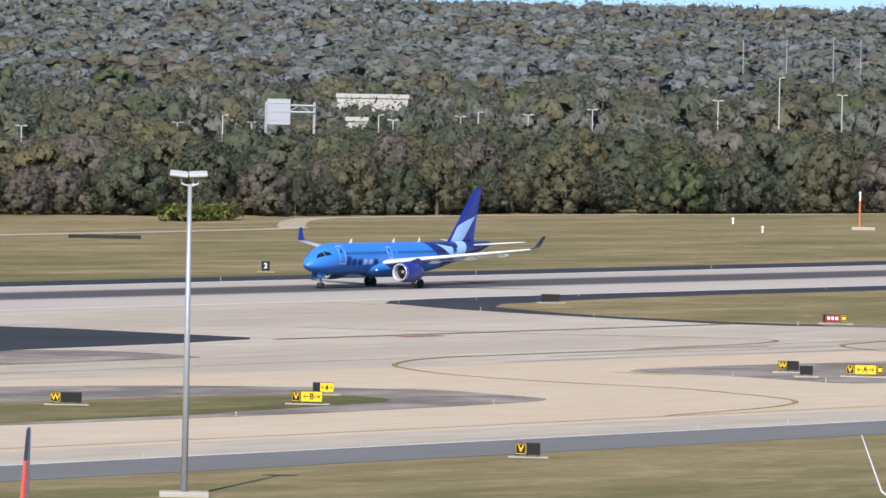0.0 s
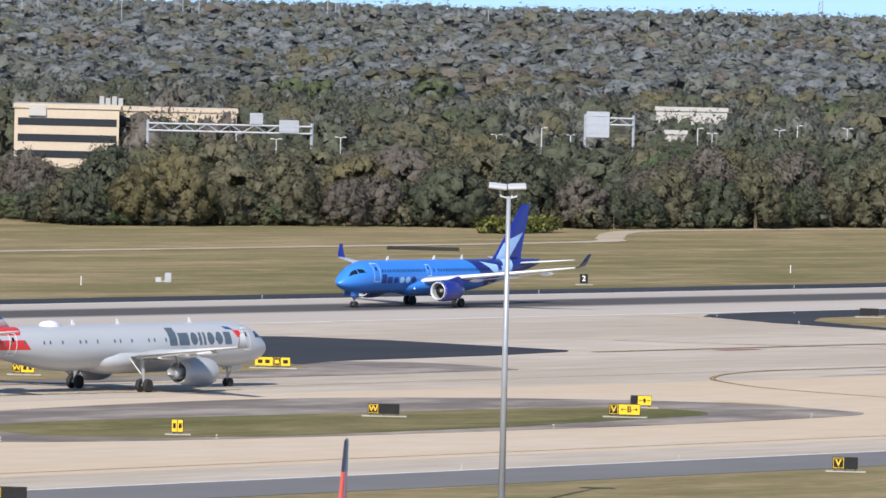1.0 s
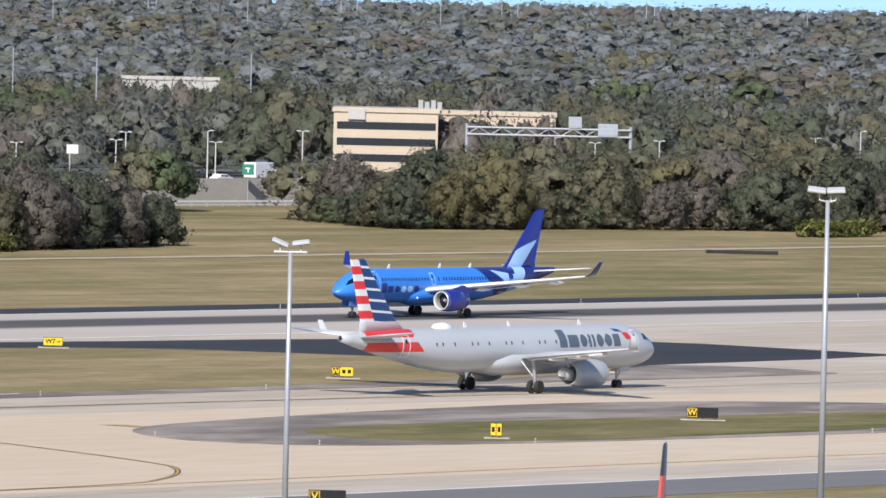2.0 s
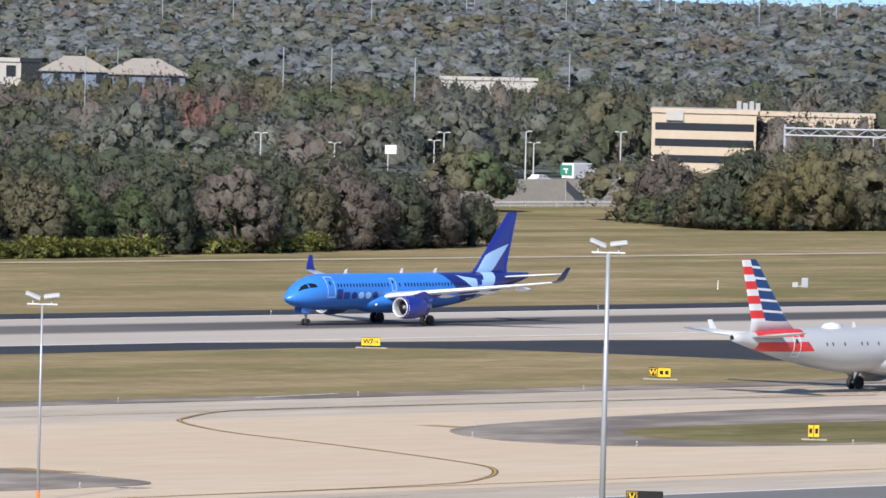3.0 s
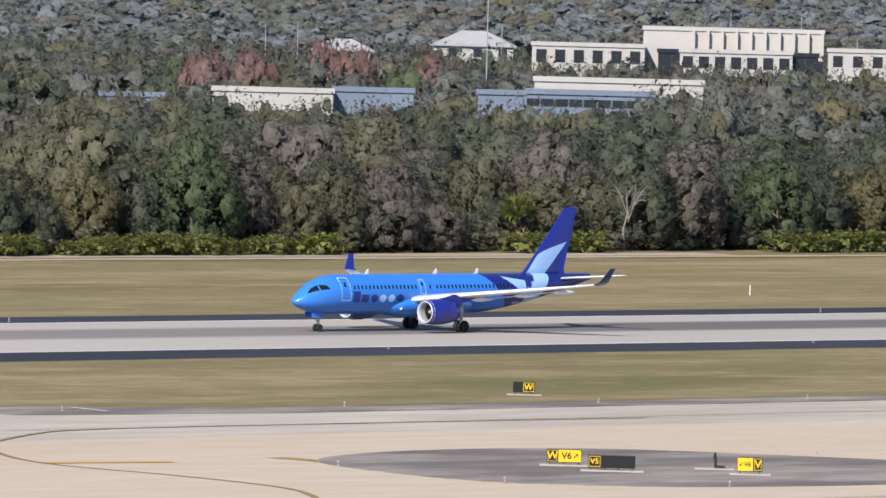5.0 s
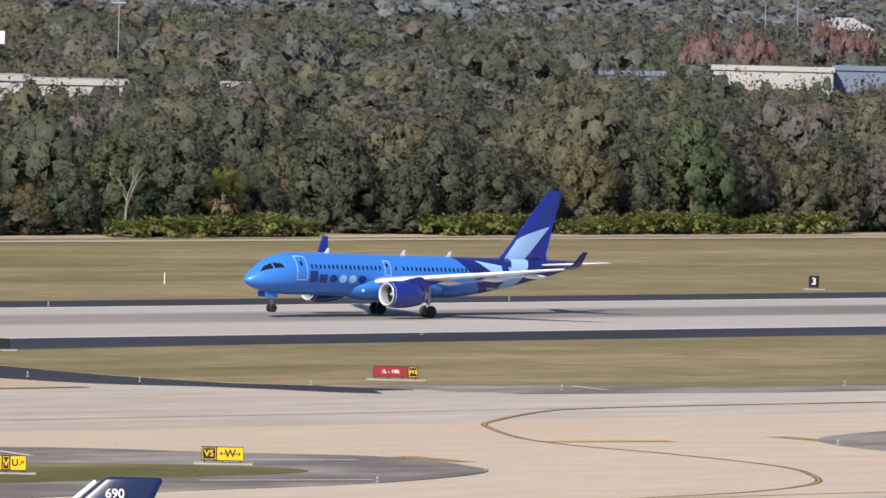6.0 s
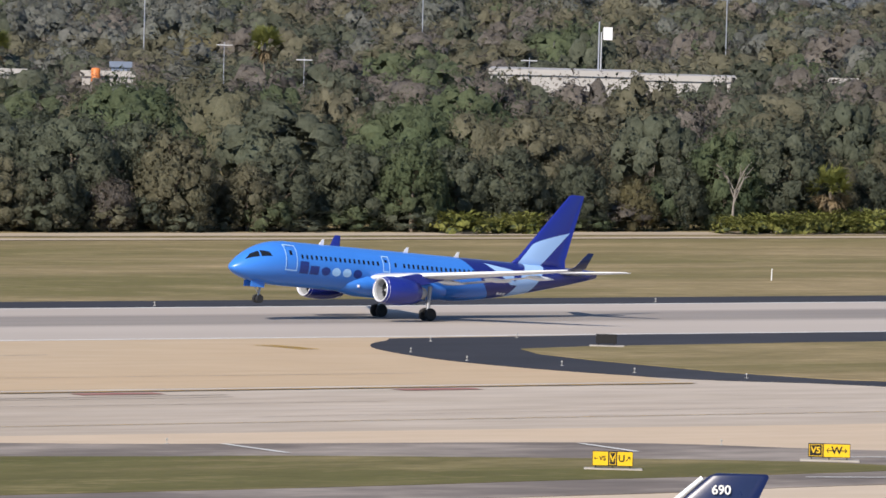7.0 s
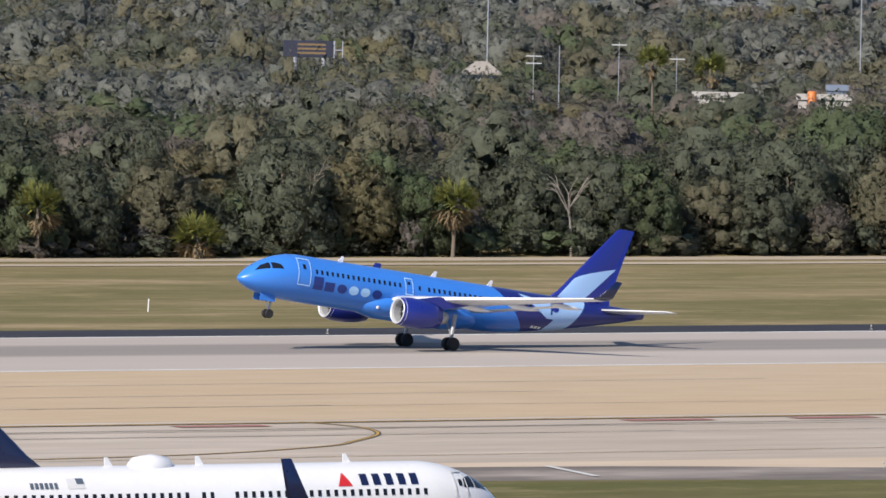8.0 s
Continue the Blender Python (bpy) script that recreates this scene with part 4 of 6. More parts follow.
def crown(rng, height, radius, clear, lobes, per, size, low=0.0, soft=0.0):
    """A domed crown: overlapping leafy boughs spread evenly over the dome, each a cloud of leaf sprays round a rough heart.
    soft: how evenly the boughs close into one dome; clear: height of the lowest leaves; low: boughs under this share of the crown are left off."""
    V, T, N, M, k = [], [], [], [], 0
    tall = height - clear
    mid = np.array([0, 0, clear + tall * 0.36])
    dome = np.array([radius, radius, tall * 0.64])
    turn0 = rng.uniform(0, 6.28)
    for i in range(lobes):
        up = 1.0 - (1.42 - low * 1.05) * (i + 0.5) / lobes
        up += rng.uniform(-0.07, 0.07)
        up = max(-0.5, min(1.0, up))
        a = turn0 + i * 2.39996 + rng.uniform(-0.35, 0.35)
        flat = math.sqrt(max(0.0, 1 - up * up))
        d0 = np.array([flat * math.cos(a), flat * math.sin(a), up])
        c = mid + d0 * dome * rng.uniform(0.66 + 0.08 * soft, 0.86)
        if up < 0:
            c[2] = mid[2] + up * tall * 0.62
        r = radius * rng.uniform(0.75, 1.3) * min(0.42, 1.75 / math.sqrt(lobes)) * math.sqrt((1.42 - low * 1.05) / 1.42)
        sq = np.array([1, 1, rng.uniform(0.62, 0.9) * min(1.5, 0.75 * tall / radius)])
        v = c + ICO * rng.uniform(0.5, 0.85, (12, 1)) * r * sq
        keep = (ICO[ICO_F].mean(1) @ d0) > -0.3
        nrm = ICO * (0.42 - 0.25 * soft) + (v - mid) / dome * 0.7 + rng.normal(size=v.shape) * 0.12 + (0, 0, 0.3 * soft)
        nrm /= np.linalg.norm(nrm, axis=1)[:, None]
        t = ICO_F[keep]
        V.append(v), T.append(t + k), N.append(nrm), M.append(np.ones(len(t), dtype=np.int32))
        k += len(v)
        d = rng.normal(size=(per, 3)) + d0 * 0.8
        d /= np.linalg.norm(d, axis=1)[:, None]
        p = c + d * r * rng.uniform(0.55, 1.45, (per, 1)) * sq
        nrm = d * (0.42 - 0.25 * soft) + (p - mid) / dome * 0.7 + rng.normal(size=(per, 3)) * 0.16 + (0, 0, 0.3 * soft)
        nrm /= np.linalg.norm(nrm, axis=1)[:, None]
        v, t = sprays(rng, p, nrm, size)
        V.append(v), T.append(t + k), N.append(np.repeat(nrm, 3, 0)), M.append(np.zeros(len(t), dtype=np.int32))
        k += len(v)
    return np.concatenate(V), np.concatenate(T), np.concatenate(N), np.concatenate(M)


def trunk_mesh(rng, height, radius):
    pcs = [tube([(0, 0, -0.3), (0.1, 0.05, height * 0.25), (0.3, -0.1, height * 0.5), (0.2, 0.1, height * 0.85)], [0.32, 0.24, 0.17, 0.05], 7)]
    for i in range(6):
        a, z = rng.uniform(0, 6.28), height * rng.uniform(0.22, 0.6)
        e = radius * rng.uniform(0.5, 0.9)
        pcs.append(tube([(0.15, 0, z), (e * 0.5 * math.cos(a), e * 0.5 * math.sin(a), z + 1.0), (e * math.cos(a), e * math.sin(a), z + rng.uniform(1.5, 3.0))], [0.13, 0.09, 0.03], 5))
    v, f = join(*pcs)
    me = bpy.data.meshes.new("trunk")
    me.from_pydata([tuple(p) for p in v], [], f)
    me.materials.append(BARK)
    return me


def front_line():
    """Where the wood meets the grass: points along it, from south to north."""
    out = []
    for line, drop in (([(300, 781), (520, 780), (700, 779), (800, 780), (880, 783), (968, 800)], None), ([(1098, 874), (1079, 847), (1120, 840), (1165, 818), (1230, 812), (1300, 794), (1460, 775)], None)):
        for a, b in zip(line, line[1:]):
            a, b = Vector(a), Vector(b)
            n = max(1, int((b - a).length / 7.4))
            out += [tuple(a.lerp(b, i / n)) for i in range(n)]
    return out


def build_front_trees():
    rng = np.random.RandomState(11)
    shapes = []
    for i in range(9):
        h = rng.uniform(10.0, 13.5)
        r = rng.uniform(4.8, 7.2)
        shapes.append((crown(rng, h, r, 0.2, 52, 74, 0.28), trunk_mesh(rng, h, r * 0.8)))
    crowns = {}
    spots = []
    for x, y in front_line():
        tall = 0.62 if 51.5 < math.degrees(math.atan2(x, y)) < 52.1 else 1.0
        spots.append((x + rng.uniform(-2, 2), y + rng.uniform(-1.5, 3.5), tall * rng.choice([rng.uniform(0.5, 0.75), rng.uniform(0.8, 1.1)], p=[0.35, 0.65])))
        if rng.uniform() < 0.55:
            spots.append((x + rng.uniform(-3, 3), y + rng.uniform(6, 12), tall * rng.uniform(0.85, 1.06)))
    words = ("dark green oak with dense crown at the wood's edge", "olive-green tree with ragged crown at the wood's edge", "grey-brown half-bare winter tree at the wood's edge", "fresh green tree at the wood's edge", "yellow-tinged tree at the wood's edge")
    for x, y, s in spots:
        near_green = math.sin(x * 0.031) + rng.uniform(-1, 1)
        k = rng.choice([0, 1, 2, 3, 4], p=[0.38, 0.30, 0.17, 0.09, 0.06] if x > 720 else [0.50, 0.24, 0.10, 0.13, 0.03]) if near_green > -0.4 else rng.choice([0, 1, 2], p=[0.3, 0.35, 0.35])
        i = rng.randint(len(shapes))
        if (i, k) not in crowns:
            v, t, q, hearts = shapes[i][0]
            crowns[i, k] = raw_mesh("crown", v, t, q, [LEAVES[k], HEARTS[k]], hearts)
        top = tagged(new("tree"), words[k], "tree", "trees at the edge of the wood")
        top.matrix_basis = Matrix.LocRotScale((x, y, 0), Euler((0, 0, rng.uniform(0, 6.28))), (s, s, s * rng.uniform(0.9, 1.1)))
        for nm, me in (("trunk", shapes[i][1]), ("crown", crowns[i, k])):
            ob = new(nm, me)
            ob.parent = top


def build_wood(name, label, spots, seed, lobes, per, size, low, weights, soft=0.2):
    """Many trees joined into one: spots are (x, y, ground, height, radius)."""
    rng = np.random.RandomState(seed)
    V, T, N, TM, k = [], [], [], [], 0
    protos = [crown(rng, 1.0, 0.5, 0.08, lobes, per, size, low, soft) for i in range(16)]
    kinds = sorted(weights)
    prob = np.array([weights[q] for q in kinds], dtype=float)
    prob /= prob.sum()
    for x, y, g, h, r in spots:
        v, t, nv, hearts = protos[rng.randint(16)]
        a = rng.uniform(0, 6.28)
        c, s = math.cos(a), math.sin(a)
        w, m = np.empty_like(v), np.empty_like(nv)
        w[:, 0] = (v[:, 0] * c - v[:, 1] * s) * r * 2 + x
        w[:, 1] = (v[:, 0] * s + v[:, 1] * c) * r * 2 + y
        w[:, 2] = v[:, 2] * h * 0.93 + g
        m[:, 0], m[:, 1], m[:, 2] = nv[:, 0] * c - nv[:, 1] * s, nv[:, 0] * s + nv[:, 1] * c, nv[:, 2]
        V.append(w), T.append(t + k), N.append(m)
        # trees of a kind stand in groups
        grove = prob * np.array([math.exp(1.5 * math.sin(x * 0.013 + 2.1 * q) * math.cos(y * 0.010 + 1.3 * q)) for q in kinds])
        TM.append(rng.choice(len(kinds), p=grove / grove.sum()) + hearts * len(kinds))
        k += len(v)
    me = raw_mesh(name, np.concatenate(V), np.concatenate(T), np.concatenate(N), [LEAVES[i] for i in kinds] + [HEARTS[i] for i in kinds], np.concatenate(TM))
    return tagged(new(name, me), label, "woods", kind="stuff")


SCREENS = []   # (azimuth from, to, distance, elevation of the tops): trees in front of buildings
CLEAR = []   # (azimuth from, to, distance from, to): open ground and buildings in the wood


def open_ground(x, y):
    a, r = math.degrees(math.atan2(x, y)), math.hypot(x, y)
    if 938 < y < 974 or (50.45 < a < 51.2 and y < 980):
        return True
    return any(a0 < a < a1 and r0 < r < r1 for a0, a1, r0, r1 in CLEAR)


def scatter(rng, r0, r1, step, depth, test):
    """Spots over the view's fan of directions, rows depth apart and trees step apart."""
    out, r = [], r0
    while r < r1:
        da = step(r) / r
        a = radians(29.2)
        while a < radians(60.5):
            aa, rr = a + da * np.random.RandomState(int(r * 7 + a * 9999) % 99991).uniform(-0.45, 0.45), r + depth(r) * rng.uniform(-0.5, 0.5)
            x, y = rr * math.sin(aa), rr * math.cos(aa)
            if test(x, y) and not open_ground(x, y):
                out.append((x, y, rr))
            a += da
        r += depth(r)
    return out


def edge_y(x):
    pts = [(300, 793), (700, 792), (880, 796), (968, 812), (975, 1000), (1094, 1000), (1098, 900), (1090, 868), (1120, 856), (1165, 834), (1230, 826), (1300, 808), (1460, 790), (3000, 700)]
    return float(np.interp(x, [p[0] for p in pts], [p[1] for p in pts]))


def build_woods():
    rng = np.random.RandomState(5)
    low, shade = [], []
    for x, y in front_line():
        for k in range(2):
            low.append((x + rng.uniform(-3, 3), y + rng.uniform(-2.6, 1.0), 0, rng.uniform(1.4, 4.0), rng.uniform(1.6, 2.9)))
        for k in range(2):
            low.append((x + rng.uniform(-3.2, 3.2), y + rng.uniform(2.0, 6.0), 0, rng.uniform(3.5, 7.0), rng.uniform(2.4, 3.8)))
    build_wood("undergrowth", "ragged dark undergrowth along the foot of the wood", low, 24, 9, 34, 0.07, 0.0, {0: 45, 1: 35, 2: 8, 3: 12})
    near = scatter(rng, 880, 1780, lambda r: 10.6, lambda r: 16.0, lambda x, y: edge_y(x) < y < 936)
    build_wood("near_woods", "dense mixed subtropical wood, green and winter grey", [(x, y, 0, rng.choice([rng.uniform(8.5, 11.0), rng.uniform(11.5, 14.6)]) * (1.12 if x < 850 else 1.0) if y < 885 and not 51.5 < math.degrees(math.atan2(x, y)) < 52.12 else rng.uniform(8.0, 11.2) if not 51.5 < math.degrees(math.atan2(x, y)) < 52.12 else rng.uniform(5.5, 7.4), rng.uniform(4.8, 8.0)) for x, y, r in near], 21, 24, 42, 0.028, 0.40, {0: 42, 1: 30, 2: 16, 3: 10, 4: 4})
    mid = scatter(rng, 1150, 2500, lambda r: 11.8, lambda r: 23 + (r - 1150) * 0.034, lambda x, y: y > 974)
    for a0, a1, r, el in SCREENS:
        n = max(2, int(radians(a1 - a0) * r / 5.5))
        for i in range(2 * n + 1):
            rr = r - (8 if i % 2 else 0)
            x, y = place(a0 + (a1 - a0) * i / (2 * n), rr + rng.uniform(-2, 2))
            tall = (high(el, rr) - rise(rr)) * rng.uniform(0.97, 1.12)
            shade.append((x, y, rise(rr), tall, rng.uniform(3.6, 5.4)))
    build_wood("screen_woods", "tall trees standing in front of the buildings", shade, 26, 18, 34, 0.033, 0.15, {0: 36, 1: 30, 2: 18, 6: 12})
    # Kind 6 carries the haze-toned leaf colour into the middle distance.
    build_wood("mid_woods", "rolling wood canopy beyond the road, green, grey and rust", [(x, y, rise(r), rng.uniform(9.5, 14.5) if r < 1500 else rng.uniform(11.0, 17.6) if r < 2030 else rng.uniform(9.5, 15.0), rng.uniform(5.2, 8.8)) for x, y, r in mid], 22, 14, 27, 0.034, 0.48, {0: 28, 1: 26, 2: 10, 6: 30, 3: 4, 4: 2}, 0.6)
    stand = []
    for a0, a1, el in ((42.72, 43.33, -0.53), (43.63, 43.95, -0.46), (44.30, 44.58, -0.50), (48.15, 48.42, -0.55), (48.45, 49.05, -0.61)):
        for i in range(int((a1 - a0) * 24)):
            rr = 1700 + rng.uniform(-14, 14)
            x, y = place(rng.uniform(a0, a1), rr)
            stand.append((x, y, rise(rr), (high(el, rr) - rise(rr)) * rng.uniform(0.8, 1.02), rng.uniform(2.6, 4.2)))
    build_wood("cypress_stand", "rust-red leafless cypress stands above the canopy", stand, 27, 16, 30, 0.035, 0.1, {5: 70, 2: 30})
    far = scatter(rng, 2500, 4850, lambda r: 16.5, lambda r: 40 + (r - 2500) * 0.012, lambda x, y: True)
    build_wood("far_woods", "distant wood canopy, distance haze put into its grey-green colour", [(x, y, rise(r), rng.uniform(16.0, 18.0) if r > 4300 else rng.uniform(11.5, 16.0), rng.uniform(9.0, 13.5)) for x, y, r in far], 23, 8, 11, 0.036, 0.45, {6: 42, 7: 40, 1: 8, 2: 8}, 0.9)
    return len(near), len(mid), len(far)


def build_forest_floor():
    """Forest floor following the land; shade and haze are put into its grey-green colour."""
    floor = two_tone("hazed forest floor", (0.12, 0.13, 0.105), (0.155, 0.16, 0.13), 0.12, amount=0.4)
    v, f, na, nr = [], [], 30, 26
    for i in range(na + 1):
        a = radians(27 + 36 * i / na)
        r0 = 978 / math.cos(a)
        for k in range(nr + 1):
            r = r0 + (4950 - r0) * k / nr
            v.append((r * math.sin(a), r * math.cos(a), rise(r) + 0.35))
    for i in range(na):
        for k in range(nr):
            q = i * (nr + 1) + k
            f.append((q, q + 1, q + nr + 2, q + nr + 1))
    tagged(part("ground_wood", v, f, floor), "grey-green floor under the woods, toned for shade and haze", "ground", kind="structure")


build_forest_floor()
build_front_trees()


# ---- airfield things ----
POLE_GREY = plain("galvanised pole steel", (0.42, 0.44, 0.48), 0.45, 0.4, 0.15)
LAMP_WHITE = plain("white lamp housing", (0.52, 0.53, 0.54), 0.4, 0, 0.1)
SIGN_BLACK = plain("black sign face", (0.010, 0.010, 0.011), 0.85, 0, 0.2, 3)
SIGN_YELLOW = plain("yellow sign face", (0.80, 0.50, 0.012), 0.45, 0, 0.1, 3)
SIGN_RED = plain("red sign face", (0.26, 0.012, 0.02), 0.6, 0, 0.1, 3)
SIGN_CASE = plain("dark sign case", (0.02, 0.019, 0.018), 0.8, 0, 0.2, 3)
SIGN_WHITE = plain("white sign face", (0.78, 0.78, 0.76), 0.45)
SIGN_GREEN = plain("green road sign face", (0.015, 0.20, 0.12), 0.45)
PAD = two_tone("sign base concrete", (0.44, 0.41, 0.36), (0.36, 0.33, 0.29), 0.5, amount=0.2)
ORANGE = plain("orange paint", (0.65, 0.20, 0.05), 0.5)


def glyphs(text, size, material, name="lettering"):
    """Raised letters as one mesh, centred, standing upright in the xz plane."""
    cu = bpy.data.curves.new(name, "FONT")
    cu.body, cu.size, cu.align_x, cu.align_y, cu.extrude, cu.offset = text, size, "CENTER", "CENTER", 0.006, size * 0.022
    tmp = bpy.data.objects.new(name, cu)
    me = bpy.data.meshes.new_from_object(tmp)
    bpy.data.objects.remove(tmp)
    me.materials.clear()
    me.materials.append(material)
    me.transform(Matrix.Rotation(radians(90), 4, "X"))
    return me


def arrow(size, turn):
    """A plain arrow in the xz plane, turned anticlockwise from pointing right."""
    v = [(-0.5, 0.07), (-0.5, -0.07), (0.12, -0.07), (0.12, -0.07), (0.05, -0.32), (0.2, -0.32), (0.5, 0.0), (0.2, 0.32), (0.05, 0.32), (0.28, 0.07), (0.28, -0.07)]
    c, s = math.cos(radians(turn)), math.sin(radians(turn))
    p = [(size * (x * c - z * s), 0.0, size * (x * s + z * c)) for x, z in v]
    return p, [(1, 10, 9, 0), (10, 4, 5, 6), (9, 6, 7, 8), (9, 10, 6)]


def airfield_sign(x, y, panels, h=0.85, yaw=None, label="", z=0.15, pad=True):
    """A lit taxiway sign: panels are (width, face, ink, text); < and > and / in the text are arrows, = are plain bars."""
    yaw = -math.degrees(math.atan2(x, y)) if yaw is None else yaw
    top = tagged(new("taxiway_sign"), label, "airport sign")
    top.matrix_basis = pose(x, y, z, 0, 0, yaw)
    total = sum(p[0] for p in panels)
    if pad:
        part("base_slab", *box(-total / 2 - 0.5, total / 2 + 0.6, -0.6, 0.8, -0.1, 0.07, 0.02), PAD, top)
    for k in range(max(2, int(total / 0.9) + 1)):
        px = -total / 2 + 0.2 + (total - 0.4) * k / max(1, int(total / 0.9))
        part("leg", *tube([(px, 0.1, 0), (px, 0.1, 0.28)], [0.04, 0.04], 6), SIGN_CASE, top)
    case = part("case", *box(-total / 2, total / 2, 0.0, 0.24, 0.2, 0.2 + h, 0.025), SIGN_CASE, top)
    at = -total / 2
    for w, face, ink, text in panels:
        f = part("face", *box(at + 0.03, at + w - 0.03, -0.012, 0.01, 0.24, 0.16 + h), face, top)
        n = len(text)
        if face is SIGN_BLACK and ink is SIGN_YELLOW and n:
            e = 0.035
            a, b, c, d = at + 0.06, at + w - 0.06, 0.27, 0.13 + h
            part("border", *join(box(a, b, -0.02, -0.01, c, c + e), box(a, b, -0.02, -0.01, d - e, d), box(a, a + e, -0.02, -0.01, c + e, d - e), box(b - e, b, -0.02, -0.01, c + e, d - e)), ink, f)
        groups = []
        for ch in text:
            if ch in "<>/\\=" or not groups or groups[-1] in "<>/\\=":
                groups.append(ch)
            else:
                groups[-1] += ch
        units = [len(q) for q in groups]
        pos = at + w / 2 - w * 0.8 / 2
        for q, u in zip(groups, units):
            span = w * 0.8 * u / max(1, sum(units))
            cx = pos + span / 2
            pos += span
            zc = 0.2 + h / 2
            if q in "<>/\\":
                v, fc = arrow(min(span * 0.95, h * 0.55), {"<": 180, ">": 0, "/": 45, "\\": 225}[q])
                part("arrow", [(a + cx, -0.02, c + zc) for a, b, c in v], fc, ink, f)
            elif q == "=":
                part("bar", *box(cx - span * 0.32, cx + span * 0.32, -0.02, -0.012, zc - h * 0.2, zc + h * 0.2), ink, f)
            else:
                ob = new("lettering", glyphs(q, min(h * 0.78, span / max(1, len(q)) * 1.45), ink))
                ob.parent, ob.matrix_basis = f, pose(cx, -0.022, zc)
        at += w
    return top


Y, K, R, W0 = SIGN_YELLOW, SIGN_BLACK, SIGN_RED, SIGN_WHITE
airfield_sign(609.1, 447.3, [(0.9, K, Y, "W"), (1.7, K, Y, "")], 0.85, label="black taxiway sign with yellow letter on island grass")
airfield_sign(628.2, 436.5, [(0.8, K, Y, "V"), (1.8, Y, K, "<B>")], 0.9, label="black and yellow taxiway sign on island grass")
airfield_sign(644.6, 446.2, [(0.6, K, Y, ""), (1.2, Y, K, "<=>")], 0.85, label="yellow taxiway sign seen past another sign")
airfield_sign(572.7, 377.8, [(0.9, K, Y, "V"), (1.0, K, Y, "")], 0.9, label="black taxiway sign with yellow letter in dry grass", z=0.0)
airfield_sign(864.5, 567.6, [(2.1, K, Y, "")], 0.8, label="blank black back of a sign beside the runway")
airfield_sign(840.1, 515.1, [(0.25, K, Y, ""), (1.6, R, W0, "==="), (0.8, K, Y, "=")], 0.8, label="red and black runway holding sign on grass")
airfield_sign(724.5, 449.2, [(0.85, K, Y, "W"), (1.1, K, Y, "")], 0.85, label="black taxiway sign with yellow letter on asphalt")
airfield_sign(717.3, 442.8, [(1.2, K, Y, "")], 0.8, label="blank black sign on the asphalt island")
airfield_sign(722.5, 439.7, [(0.8, K, Y, "V"), (2.0, Y, K, "<A>"), (0.7, K, Y, "=")], 0.9, label="black and yellow taxiway sign on asphalt")
airfield_sign(567.2, 436.4, [(0.45, Y, K, "="), (0.45, Y, K, "=")], 1.0, label="small yellow sign seen almost edge-on")
airfield_sign(643.0, 512.2, [(0.75, K, Y, "W"), (1.2, Y, K, "==")], 0.85, label="black and yellow taxiway sign in dry grass")
airfield_sign(678.6, 511.2, [(1.7, Y, K, "=="), (0.7, K, Y, "="), (0.9, Y, K, "=")], 0.85, label="long yellow and black taxiway sign")
airfield_sign(669.3, 568.5, [(1.85, Y, K, "W7>")], 0.8, label="yellow runway exit sign beside the shoulder")
airfield_sign(450.0, 428.5, [(1.1, Y, K, "\\V6"), (0.6, K, Y, "V")], 0.95, label="yellow and black taxiway sign on worn asphalt")
airfield_sign(444.9, 441.1, [(0.75, K, Y, "W"), (1.6, Y, K, "V6/")], 0.9, label="black and yellow taxiway sign on worn asphalt")
airfield_sign(443.2, 434.9, [(0.9, K, Y, "V5"), (2.3, K, Y, "")], 0.85, label="long black taxiway sign with dim yellow letters")
airfield_sign(514.5, 514.8, [(0.75, K, Y, ""), (0.95, K, Y, "W")], 0.85, label="black taxiway sign with yellow letter in grass")
airfield_sign(453.0, 567.4, [(1.65, K, Y, "")], 0.75, label="blank black back of a sign by the shoulder")
airfield_sign(455.1, 522.2, [(2.65, R, W0, "1L - 19R"), (0.75, K, Y, "W6")], 0.85, label="red runway holding sign with white numerals")
airfield_sign(372.5, 443.8, [(0.95, K, Y, "V5"), (1.7, Y, K, "<W>")], 0.88, label="black and yellow taxiway sign on island grass")
airfield_sign(352.5, 440.6, [(1.0, Y, K, "<V5"), (0.5, K, Y, "V"), (1.0, Y, K, "U/")], 0.92, label="yellow and black taxiway sign on island grass")
airfield_sign(482.0, 385.0, [(0.8, K, Y, "V"), (1.7, K, Y, "")], 0.9, label="black taxiway sign on the near shoulder", z=0.0)
for x, y, d in ((927.9, 651.3, "2"), (619.3, 648.9, "3")):
    airfield_sign(x, y, [(1.0, K, W0, d)], 1.15, label="black distance marker with a white numeral", z=0.0)


